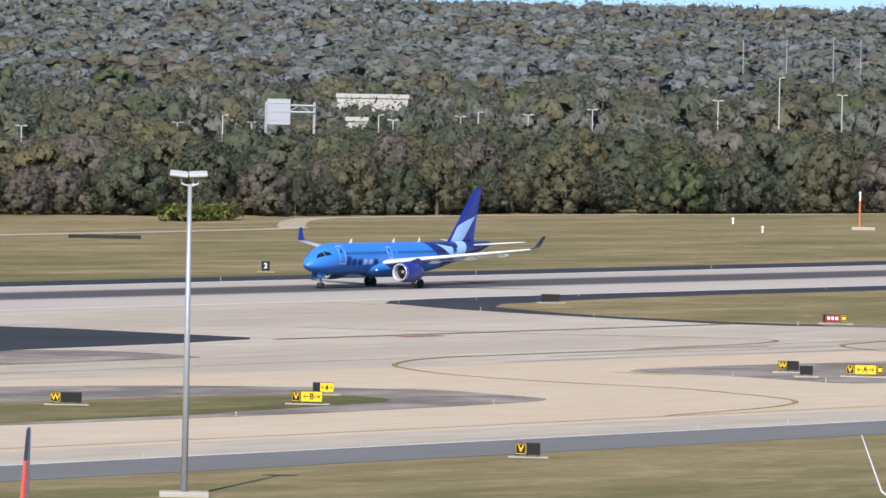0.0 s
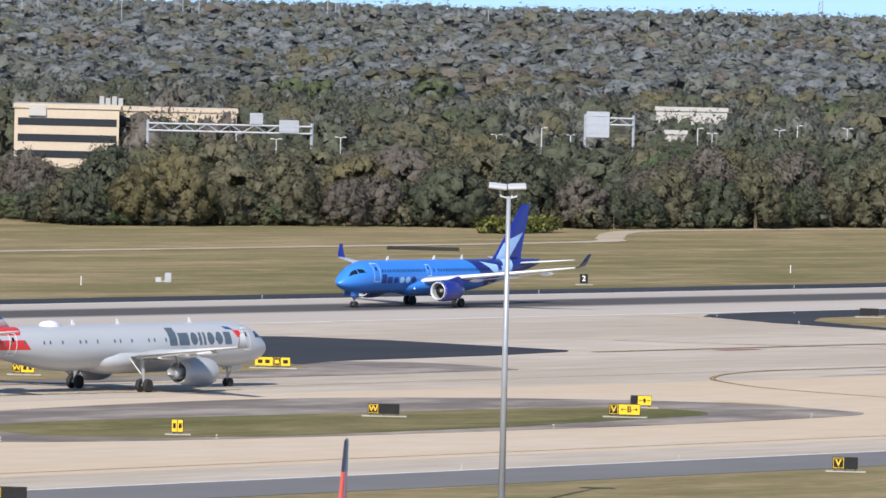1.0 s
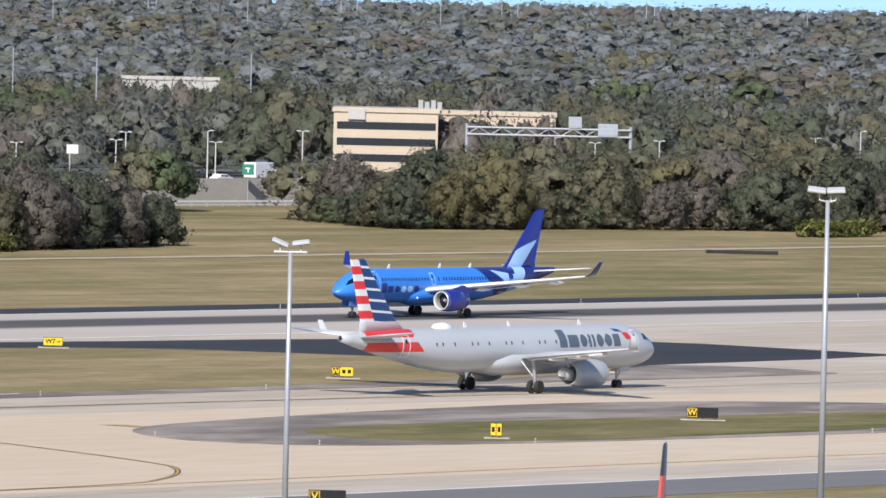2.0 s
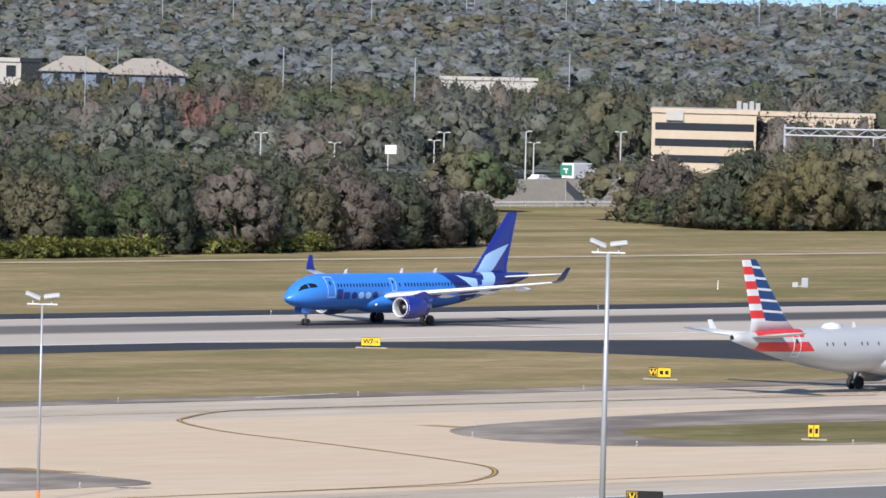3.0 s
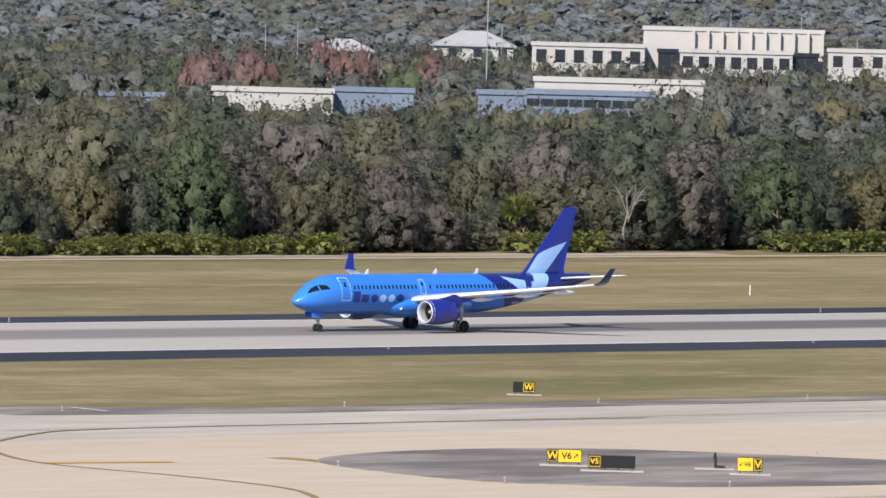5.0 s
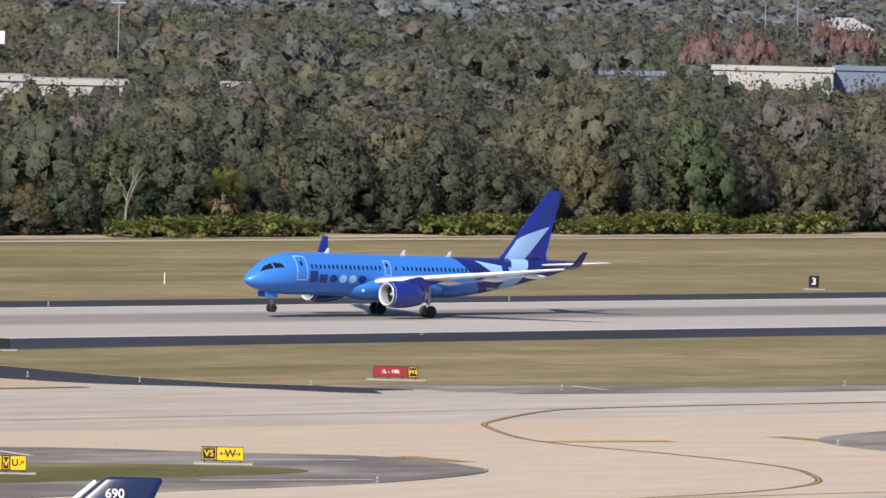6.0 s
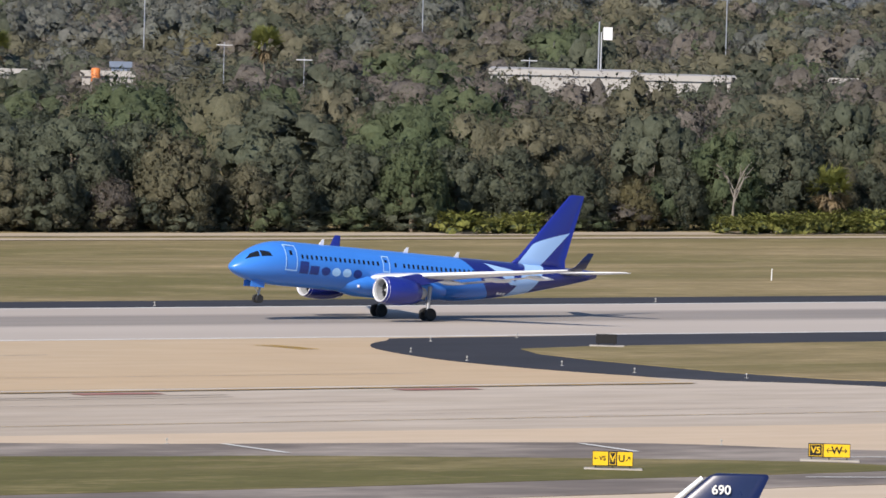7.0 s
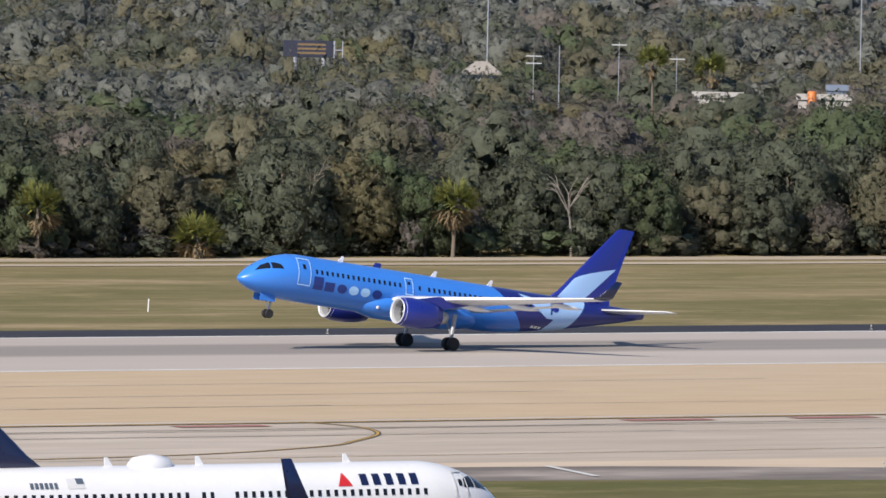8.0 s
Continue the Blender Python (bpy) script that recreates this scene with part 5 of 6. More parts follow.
def mast_lamp(x, y, height, thick, foot, heads, turn, label):
    """A tall floodlight pole: tapered mast, cross arm, brackets, lamp heads, base."""
    top = tagged(new("floodlight_mast"), label, "light pole")
    top.matrix_basis = pose(x, y, 0, 0, 0, turn)
    part("mast", *tube([(0, 0, 0), (0, 0, height * 0.5), (0, 0, height - 0.6)], [thick, thick * 0.82, thick * 0.62], 14), POLE_GREY, top, smooth=True)
    if foot:
        part("foundation", *box(-1.7, 1.7, -1.2, 1.2, -0.1, 0.35, 0.08), PAD, top)
    if heads == "tray":
        part("bracket", *join(tube([(-0.6, 0, height - 0.1), (-0.55, 0, height - 0.6), (0, 0, height - 0.75), (0.55, 0, height - 0.6), (0.6, 0, height - 0.1)], [0.06] * 5, 8), tube([(0.2, 0, height - 0.75), (0.2, 0, height - 0.1)], [0.05, 0.05], 8)), LAMP_WHITE, top)
        for px, w in ((-0.75, 1.25), (0.55, 1.25)):
            v, f = box(-w / 2, w / 2, -0.45, 0.45, -0.12, 0.14, 0.05)
            h = part("lamp_head", v, f, LAMP_WHITE, top)
            h.matrix_basis = pose(px, 0, height + 0.05, 14, 6 if px < 0 else -3, 0)
            part("visor", *box(-w / 2, w / 2, -0.62, -0.45, -0.02, 0.16, 0.03), LAMP_WHITE, h)
    else:
        part("cross_arm", *join(tube([(-1.0, 0, height - 0.6), (1.0, 0, height - 0.6)], [0.07, 0.07], 8)), LAMP_WHITE, top)
        for px, lean in ((-0.62, 22), (0.62, -8)):
            part("bracket", *tube([(px, 0, height - 0.6), (px, 0, height - 0.2)], [0.05, 0.05], 8), LAMP_WHITE, top)
            v, f = box(-0.52, 0.52, -0.32, 0.32, -0.1, 0.12, 0.05)
            h = part("lamp_head", v, f, LAMP_WHITE, top)
            h.matrix_basis = pose(px, 0, height - 0.05, 12, lean, 0)
            part("visor", *box(-0.52, 0.52, -0.42, -0.32, -0.02, 0.12, 0.02), LAMP_WHITE, h)
    return top


mast_lamp(507.5, 362.6, 21.8, 0.24, True, "tray", -54, "tall grey floodlight mast with a wide white lamp tray")
mast_lamp(427.0, 344.3, 19.5, 0.20, False, "pair", -51, "tall grey floodlight mast with two white lamps")
pole_c = mast_lamp(447.9, 408.9, 13.6, 0.11, False, "pair", -47, "slim grey light pole with orange foot and two lamps")
part("painted_foot", *tube([(0, 0, 0.05), (0, 0, 0.75)], [0.125, 0.125], 14), ORANGE, pole_c, "orange painted foot")


# edge lights: a stake, a coupling and a small white head
def edge_light():
    top = tagged(new("edge_light"), "small white airfield edge light on a stake", "runway light", "edge lights")
    part("stake", *tube([(0, 0, 0), (0, 0, 0.3)], [0.03, 0.03], 6), SIGN_WHITE, top)
    part("head", *spun([(0.05, 0.28), (0.09, 0.31), (0.09, 0.4), (0.05, 0.46), (0.01, 0.47)], (0, 0, 0), 10, "z"), SIGN_WHITE, top)
    part("flange", *spun([(0.17, 0.0), (0.17, 0.04), (0.05, 0.06)], (0, 0, 0), 10, "z"), SIGN_WHITE, top)
    return top


light_spots = [(565 + 54.5 * i, 632.6) for i in range(-3, 12)] + [(618 + 54.5 * i, 580.8) for i in (-3, -2, -1, 0, 1, 5, 6, 7)]
light_spots += [(427, 551.7), (430.4, 563.2), (442.9, 577), (430.1, 544.0), (429.5, 534.5), (433.4, 526.1), (443.6, 518.5), (459.2, 508.0), (486.9, 506.5), (512.5, 504.5), (535, 503.3), (560, 502.6), (590, 502.4), (620, 502.3), (574.4, 394.0), (605, 393.9), (621.7, 393.8), (635.1, 393.7), (645.2, 393.6), (546.3, 394)]
for nm, outer, inner in ISLANDS:
    ring = rounded(outer, 2)
    light_spots += [p for p in ring[::3] if p[0] > 290]
light_spots += [(831, 540), (836, 558), (848, 577), (834, 516), (868, 580), (900, 503), (870, 503)]
first_light = edge_light()
DULL = plain("weathered light housing", (0.42, 0.41, 0.38), 0.6)
for ob in first_light.children:
    ob.data.materials[0] = DULL
first_light.matrix_basis = Matrix.LocRotScale((*light_spots[0], 0.12), None, (0.8, 0.8, 0.8))
for x, y in light_spots[1:]:
    copy_thing(first_light, pose(x, y, 0.12))

# white marker stakes in the grass
stake = tagged(new("marker_stake"), "white plastic marker stake in mown grass", "marker post", "marker stakes")
part("post", *tube([(0, 0, 0), (0, 0, 1.05)], [0.06, 0.05], 8), SIGN_WHITE, stake)
part("cap", *spun([(0.06, 1.05), (0.06, 1.1), (0.01, 1.12)], (0, 0, 0), 8, "z"), SIGN_WHITE, stake)
spots = [(408.3, 672), (555.5, 671), (702.5, 669.6), (853.5, 671.5), (1003, 671)]
stake.matrix_basis = pose(*spots[0], 0, 0, 3)
for x, y in spots[1:]:
    copy_thing(stake, pose(x, y, 0, 0, 2))

# a pipe stand on the worn island
stand = tagged(new("pipe_stand"), "dark bent pipe stand on a small concrete slab", "pipe")
stand.matrix_basis = pose(452.6, 434.2, 0.12, 0, 0, -46)
part("slab", *box(-1.4, 1.3, -0.7, 0.7, -0.05, 0.08, 0.02), PAD, stand)
part("pipe", *tube([(0, 0, 0.05), (0, 0, 0.55), (-0.05, 0, 0.85), (-0.03, 0, 1.15)], [0.10, 0.10, 0.12, 0.07], 10), SIGN_CASE, stand)
part("elbow", *tube([(0.05, 0, 0.16), (0.55, 0, 0.14), (0.62, 0, 0.05)], [0.13, 0.13, 0.12], 10), SIGN_CASE, stand)

# instrument cabinets in the far grass
cab = tagged(new("equipment_cabinet"), "pale instrument cabinet beside a low dark box in grass", "cabinet")
cab.matrix_basis = pose(874.3, 674.6, 0, 0, 0, -52)
part("body", *box(-0.4, 0.4, -0.3, 0.3, 0.0, 1.15, 0.04), GREY_NACELLE, cab)
part("door", *box(-0.34, 0.34, -0.33, -0.29, 0.1, 1.05, 0.01), POLE_GREY, cab)
part("low_box", *box(-1.5, -0.8, -0.3, 0.3, 0.0, 0.6, 0.04), GREY_NACELLE, cab)
part("conduit", *tube([(-0.8, 0, 0.12), (-0.4, 0, 0.12)], [0.06, 0.06], 8), STEEL, cab)
ant = tagged(new("antenna_mast"), "orange and white antenna mast beside a pale hut", "mast")
ant.matrix_basis = pose(1202, 733, 0, 0, 0, -58)
for i in range(6):
    part("section", *tube([(0, 0, 0.9 * i), (0, 0, 0.9 * (i + 1))], [0.14, 0.14], 8), (ORANGE, ORANGE, ORANGE, ORANGE, ORANGE, WHITE_GLOSS)[i], ant)
part("top_lamp", *spun([(0.1, 5.4), (0.2, 5.5), (0.2, 5.8), (0.05, 5.9)], (0, 0, 0), 10, "z"), SIGN_WHITE, ant)
part("hut", *box(-1.2, 2.4, -0.5, 0.5, 0.0, 0.5, 0.05), PAD, ant)
hyd = tagged(new("hydrant"), "small white standpipe in the grass", "standpipe", "standpipes")
part("pipe", *tube([(0, 0, 0), (0, 0, 0.7)], [0.16, 0.14], 10), SIGN_WHITE, hyd)
part("head", *spun([(0.22, 0.7), (0.24, 0.85), (0.12, 1.0), (0.02, 1.03)], (0, 0, 0), 10, "z"), SIGN_WHITE, hyd)
hyd.matrix_basis = pose(1211, 761.5, 0)
copy_thing(hyd, pose(1171.5, 731.4, 0))

# drain headwall in the far grass, blackened to stand in for a shaded opening
drain = tagged(new("culvert"), "low culvert wall in grass, blackened as a shaded opening", "culvert")
drain.matrix_basis = pose(1031, 751, 0, 0, 0, -56)
part("wall", *join(box(-5.0, 5.0, 0.3, 0.8, 0, 0.5, 0.05), box(-5.0, -4.6, -0.8, 0.3, 0, 0.45, 0.03), box(4.6, 5.0, -0.8, 0.3, 0, 0.45, 0.03)), SIGN_CASE, drain)
for i in range(11):
    part("grate_bar", *box(-4.3 + 0.8 * i, -4.15 + 0.8 * i, -0.05, 0.05, 0.0, 0.4), SIGN_CASE, drain)

# painted lines
def painted(name, pts, label, yellow=0.14, black=0.4, z=0.09):
    c = curve_through(pts, 8)
    v, f = ribbon(c, black, z)
    edge = tagged(part(name, v, f, BLACK_LINE), label, "marking", kind="structure")
    v, f = ribbon(c, yellow, z + 0.006)
    part("yellow_stripe", v, f, YELLOW_LINE, edge)


CURVES = [[(640, 485.5), (590, 489), (565.5, 489.6), (556, 488), (545, 482), (540, 478), (534.6, 471), (530, 463), (524, 448), (515, 429), (509, 420.5), (498, 412.5), (486, 408.9), (450, 408)],
          [(500, 487), (460, 488.5), (443.4, 487.9), (435.9, 485), (424, 476.5), (419.5, 471.5), (413, 461), (410.6, 453), (410.4, 443.7), (408.6, 432), (404.6, 424), (396, 415), (380, 409.5), (350, 408)],
          [(330, 523), (330.6, 516.7), (327.6, 509.7), (321.5, 503), (315.5, 498), (300, 492), (270, 489)],
          [(780, 486), (740, 487.6), (721, 486.8), (706.5, 481), (698, 473.5), (691.4, 464), (687, 450), (686.5, 438), (683, 430), (675, 418), (662, 412), (640, 408.5)],
          [(850, 487), (815, 487), (800, 486), (789, 483), (781, 474), (776, 462)],
          [(775, 540), (786, 515), (794, 500), (794.2, 494), (784, 490.5), (760, 489)]]
for c in CURVES:
    painted("taxi_curve", c, "yellow taxi line with black borders", 0.17, 0.46)
painted("taxi_centre_line", [(60, 488.6), (300, 488.6), (700, 488.4), (1140, 488.2)], "worn straight taxiway centre line", 0.10, 0.22)
painted("taxi_line_near", [(60, 408), (420, 408), (700, 407.5), (1140, 407)], "worn straight taxiway centre line", 0.10, 0.22)
# runway holding lines and faded red surface signs
for nm, a, b in (("holding_line_south", 60, 425), ("holding_line_north", 746, 831)):
    painted(nm, [(a, 522.4), ((a + b) / 2, 522.2), (b, 522.0)], "yellow holding line with black border", 0.35, 1.0, 0.095)
for x in (318, 354, 368, 396, 764):
    v, f = ribbon([(x, 519.6), (x + 7.0, 519.4)], 1.7, 0.098)
    tagged(part("surface_sign", v, f, RED_PAINT), "faded red painted surface sign on concrete", "marking", kind="structure")
# yellow island noses
for x, y, n in ((557, 463, 40), (661, 447, -60), (433.5, 453, 40), (474.5, 434, -70), (389, 444, -60), (712, 456, 60), (426.5, 572, 25), (843, 578.5, 30)):
    for i in range(3):
        d = -1.1 - 0.75 * i
        pts = [(x + d + 1.6 * math.cos(a) * 0.35, y + 4.2 * math.sin(a)) if n > 0 else (x - d - 1.6 * math.cos(a) * 0.35, y + 4.2 * math.sin(a)) for a in [radians(k) for k in range(-50, 51, 20)]]
        v, f = ribbon(pts, 0.3, 0.10)
        tagged(part("island_nose_line", v, f, YELLOW_LINE), "yellow chevron line at the island nose", "marking", kind="structure")
# white strokes on the shoulders, and a yellow patch
for pts in ([(343.4, 468.6), (341.9, 459.8)], [(367.7, 463.0), (365.8, 454.7)], [(318.5, 476), (315.8, 466.5)], [(374.5, 447), (384, 444)], [(360, 431), (371, 427.5)], [(463, 511), (462, 506)], [(577, 502.5), (590, 504.8)]):
    v, f = ribbon(pts, 0.55, 0.17)
    tagged(part("shoulder_stroke", v, f, WHITE_LINE), "white painted shoulder stroke", "marking", kind="structure")
v, f = ribbon([(411.6, 456.6), (416, 455.8), (421, 454.6)], 1.2, 0.10)
tagged(part("yellow_patch", v, f, YELLOW_LINE), "yellow painted patch on the taxiway", "marking", kind="structure")
# tyre marks and dark seams on the concrete
rs = np.random.RandomState(8)
SEAM = two_tone("dark seam on concrete", (0.33, 0.285, 0.24), (0.39, 0.34, 0.29), 0.2, amount=0.2)
for i in range(17):
    x, y = rs.uniform(290, 800), rs.choice([478, 483, 494, 498, 510, 515, 540, 552, 566, 402, 398, 412])
    ln = rs.uniform(30, 120)
    if y > 500 and not (x + ln < 424 or 748 < x < 760):
        x = rs.uniform(250, 424 - ln)
    sl = rs.uniform(-0.03, 0.03)
    v, f = ribbon([(x + ln * k / 6, y + sl * ln * k / 6 + 0.4 * math.sin(k)) for k in range(7)], rs.uniform(0.15, 0.4), 0.082)
    tagged(part("tyre_mark", v, f, SEAM), "faint dark tyre mark on concrete", "marking", kind="structure")

fin_number = new("lettering", glyphs("690", 0.5, SIGN_WHITE))
fin_number.matrix_basis = pose(-17.1, 0.24, 11.85, 0, 0, 180)
fin_number.parent, fin_number["label"] = parked_navy, "white fleet number on the fin"


# ---- beyond the airfield ----
CREAM = two_tone("cream painted concrete", (0.50, 0.41, 0.31), (0.54, 0.455, 0.36), 0.15, amount=0.12)
OFFICE = two_tone("white rendered wall", (0.46, 0.44, 0.41), (0.40, 0.385, 0.36), 0.2, amount=0.1)
ROOF_PALE = two_tone("pale roof sheet", (0.38, 0.38, 0.38), (0.31, 0.31, 0.31), 0.1, amount=0.15)
ROOF_TAN = two_tone("beige tiled roof", (0.33, 0.30, 0.265), (0.28, 0.26, 0.235), 0.2, amount=0.2)
WALL_BLUE = two_tone("blue-grey cladding", (0.15, 0.19, 0.26), (0.20, 0.235, 0.29), 0.2, amount=0.15)
DARK_GLASS_SHADE = plain("dark glazing", (0.02, 0.022, 0.026), 0.3)
BARRIER = two_tone("grey concrete barrier", (0.42, 0.39, 0.35), (0.36, 0.34, 0.31), 0.2, amount=0.2)


def place(az, r):
    a = radians(az)
    return r * math.sin(a), r * math.cos(a)


def high(el, r):
    return EYE[2] + r * math.tan(radians(el))


def facing(ob, az, r, z=0.0):
    x, y = place(az, r)
    ob.matrix_basis = pose(x, y, z, 0, 0, -az)
    return ob


def building(label, az0, az1, el_top, r, depth, wall, roof, rows, bays, win=(1.2, 1.6), z_first=None, storey=3.1, band=None):
    """A block with walls, flat roof with parapet, and real recessed windows facing the airfield."""
    az = (az0 + az1) / 2
    w = 2 * r * math.tan(radians((az1 - az0) / 2))
    h = high(el_top, r)
    top = facing(tagged(new("building"), label, "building"), az, r)
    part("wall", *box(-w / 2, w / 2, 0, depth, 0, h), wall, top)
    part("roof", *box(-w / 2 - 0.2, w / 2 + 0.2, -0.2, depth + 0.2, h, h + 0.25), roof, top)
    part("parapet", *box(-w / 2 - 0.25, w / 2 + 0.25, -0.28, -0.2, h - 0.3, h + 0.5), wall, top)
    # dark sheets over the solid wall stand in for shade inside open decks
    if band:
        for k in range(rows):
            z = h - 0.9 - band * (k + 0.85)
            part("deck_shade_sheet", *box(-w / 2 + 0.6, w / 2 - 0.4, -0.06, 0.05, z, z + band * 0.46), DARK_GLASS_SHADE, top)
    else:
        for k in range(rows):
            for i in range(bays):
                cx = -w / 2 + w * (i + 0.5) / bays
                z = h - 1.0 - storey * k - win[1]
                g = part("window", *box(cx - win[0] / 2, cx + win[0] / 2, -0.03, 0.02, z, z + win[1]), DARK_GLASS_SHADE, top)
                for e in (-0.1, win[0]):
                    part("frame", *box(cx - win[0] / 2 + e, cx - win[0] / 2 + e + 0.1, -0.1, 0.0, z - 0.1, z + win[1] + 0.1), wall, g)
    return top, w, h


# parking garage; dark sheets on its wall stand in for shaded open decks
garage, gw, gh = building("cream concrete parking garage, dark sheets for its shaded decks", 51.37, 52.02, -0.69, 1600, 40, CREAM, ROOF_PALE, 3, 0, band=2.8)
part("stair_tower", *box(-6.6, -3.6, -0.5, 0.0, gh - 1.6, gh + 0.2), OFFICE, garage)
part("roof_plant", *join(*[box(5.6 + i * 1.1, 6.4 + i * 1.1, 2, 4, gh + 0.25, gh + 2.0 - 0.3 * (i % 2)) for i in range(4)]), ROOF_PALE, garage)
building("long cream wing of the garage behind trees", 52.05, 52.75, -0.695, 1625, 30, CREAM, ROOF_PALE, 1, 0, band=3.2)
# white office block
building("white office building with dark square windows", 44.98, 45.68, -0.48, 1800, 25, OFFICE, ROOF_PALE, 1, 6, (2.0, 2.5))
up, uw, uh = building("taller white office block with ribbed top", 45.67, 46.79, -0.365, 1806, 24, OFFICE, ROOF_PALE, 0, 0)
for i in range(10):
    x = -uw / 2 + uw * (0.27 + 0.73 * i / 9.2)
    part("rib", *box(x, x + 0.6, -1.5, 0.0, uh - 4.6, uh - 0.1), OFFICE, up)
building("white lower office front with dark windows", 45.90, 46.60, -0.50, 1796, 8, OFFICE, ROOF_PALE, 1, 7, (2.0, 2.3))
building("white office wing with dark windows", 46.82, 47.44, -0.475, 1802, 24, OFFICE, ROOF_PALE, 1, 5, (1.9, 2.2))
building("dark glazed entrance recess of the office", 45.765, 45.90, -0.505, 1798, 6, DARK_GLASS_SHADE, ROOF_PALE, 0, 0)
building("dark glazed link between office wings", 46.60, 46.76, -0.51, 1798, 6, DARK_GLASS_SHADE, ROOF_PALE, 0, 0)
building("dark glazed stair block of the office", 47.44, 47.56, -0.475, 1800, 20, DARK_GLASS_SHADE, ROOF_PALE, 0, 0)


def hip_house(label, az0, az1, el_eave, el_ridge, r, wall, roof):
    az = (az0 + az1) / 2
    w = 2 * r * math.tan(radians((az1 - az0) / 2))
    e, t = high(el_eave, r), high(el_ridge, r)
    top = facing(tagged(new("house"), label, "building"), az, r)
    d = min(w * 0.7, 16)
    part("wall", *box(-w / 2 + 0.6, w / 2 - 0.6, 0.6, d - 0.6, 0, e), wall, top)
    k = min(d / 2, w * 0.35)
    v = [(-w / 2, 0, e), (w / 2, 0, e), (w / 2, d, e), (-w / 2, d, e), (-w / 2 + k, d / 2, t), (w / 2 - k, d / 2, t), (-w / 2, 0, e - 0.25), (w / 2, 0, e - 0.25), (w / 2, d, e - 0.25), (-w / 2, d, e - 0.25)]
    part("roof", v, [(0, 1, 5, 4), (1, 2, 5), (2, 3, 4, 5), (3, 0, 4), (6, 7, 1, 0), (7, 8, 2, 1), (8, 9, 3, 2), (9, 6, 0, 3), (9, 8, 7, 6)], roof, top)
    for i in range(3):
        cx = -w / 2 + w * (i + 0.7) / 3.4
        part("window", *box(cx, cx + w * 0.1, 0.5, 0.62, e - 2.4, e - 0.7), DARK_GLASS_SHADE, top)
    return top


hip_house("low pavilion with beige hipped roof and blue glazing", 47.55, 48.0, -0.53, -0.44, 1790, WALL_BLUE, ROOF_TAN)
hip_house("low pavilion with broad beige hipped roof", 47.95, 48.48, -0.54, -0.445, 1810, WALL_BLUE, ROOF_TAN)
hip_house("pale house roof among trees", 43.6, 44.0, -0.55, -0.48, 1900, OFFICE, ROOF_PALE)
hip_house("pale house roof among rust-red trees", 44.35, 44.88, -0.50, -0.41, 1900, OFFICE, ROOF_PALE)
hip_house("small grey-roofed house among trees", 33.2, 33.45, -0.95, -0.88, 1250, OFFICE, ROOF_TAN)
# low blue-grey works
building("low works building with blue-grey cladding", 44.65, 45.05, -0.79, 1440, 16, WALL_BLUE, ROOF_PALE, 0, 0)
lowb, lw, lh = building("long low works hall with pale roof", 44.95, 45.75, -0.78, 1430, 24, WALL_BLUE, ROOF_PALE, 1, 9, (2.0, 1.2))
building("raised pale hall behind the works", 45.0, 46.05, -0.70, 1460, 22, OFFICE, ROOF_PALE, 0, 0)
building("pale blue works block", 43.75, 44.25, -0.795, 1445, 14, WALL_BLUE, ROOF_PALE, 0, 0)
building("long pale low roof", 43.0, 43.75, -0.81, 1440, 14, OFFICE, ROOF_PALE, 0, 0)
building("grey low roof among trees", 42.3, 42.7, -0.86, 1420, 12, WALL_BLUE, ROOF_PALE, 0, 0)
# warehouses
building("long white warehouse roof above the trees", 37.84, 38.75, -0.985, 1262, 30, OFFICE, ROOF_PALE, 0, 0)
building("white warehouse roof continuing above the trees", 38.75, 39.36, -1.0, 1268, 26, OFFICE, ROOF_PALE, 0, 0)
building("small white roof above the trees", 39.95, 40.12, -0.99, 1266, 10, OFFICE, ROOF_PALE, 0, 0)
building("small pale flat roof above the trees", 35.3, 35.62, -1.06, 1225, 12, OFFICE, ROOF_PALE, 0, 0)
building("grey plant room on a flat roof", 35.48, 35.60, -1.0, 1232, 5, WALL_BLUE, ROOF_PALE, 0, 0)
building("small white roofs among trees", 34.65, 34.95, -1.06, 1228, 8, OFFICE, ROOF_PALE, 0, 0)
building("grey long roof in the far trees", 50.05, 50.65, -0.52, 2050, 20, OFFICE, ROOF_TAN, 0, 0)
building("white roof in the far trees", 55.36, 55.80, -0.615, 1800, 15, OFFICE, ROOF_PALE, 0, 0)
building("white roof among trees by the road", 55.42, 55.55, -0.76, 1720, 8, OFFICE, ROOF_PALE, 0, 0)
# height fitted so only the column's top shows from the camera
tank = facing(tagged(new("roof_tank"), "orange column from the ground, its top set to show over a roof", "tank"), 35.385, 1223)
part("shell", *spun([(0.02, 12.3), (0.5, 12.25), (0.62, 12.0), (0.62, 0.0)], (0, 0, 0), 16, "z"), ORANGE, tank, smooth=True)

# dark billboard
board = facing(tagged(new("billboard"), "dark billboard with dull amber bars on posts", "billboard"), 32.276, 1300)
z0, z1 = high(-0.876, 1300), high(-0.772, 1300)
part("panel", *box(-4.2, 2.8, 0, 0.5, z0, z1, 0.05), plain("dark billboard face", (0.025, 0.028, 0.05), 0.5), board)
part("side_frame", *join(box(2.9, 3.1, 0, 0.4, z0, z1), box(4.1, 4.25, 0, 0.4, z0, z1), box(3.1, 4.1, 0.1, 0.2, z0 + 1.0, z0 + 1.15)), POLE_GREY, board)
for k in range(3):
    part("bar", *box(-2.2, 1.8, -0.03, 0.0, z0 + 0.45 + 0.6 * k, z0 + 0.75 + 0.6 * k), plain("dull amber lettering bar", (0.20, 0.13, 0.06), 0.6), board)
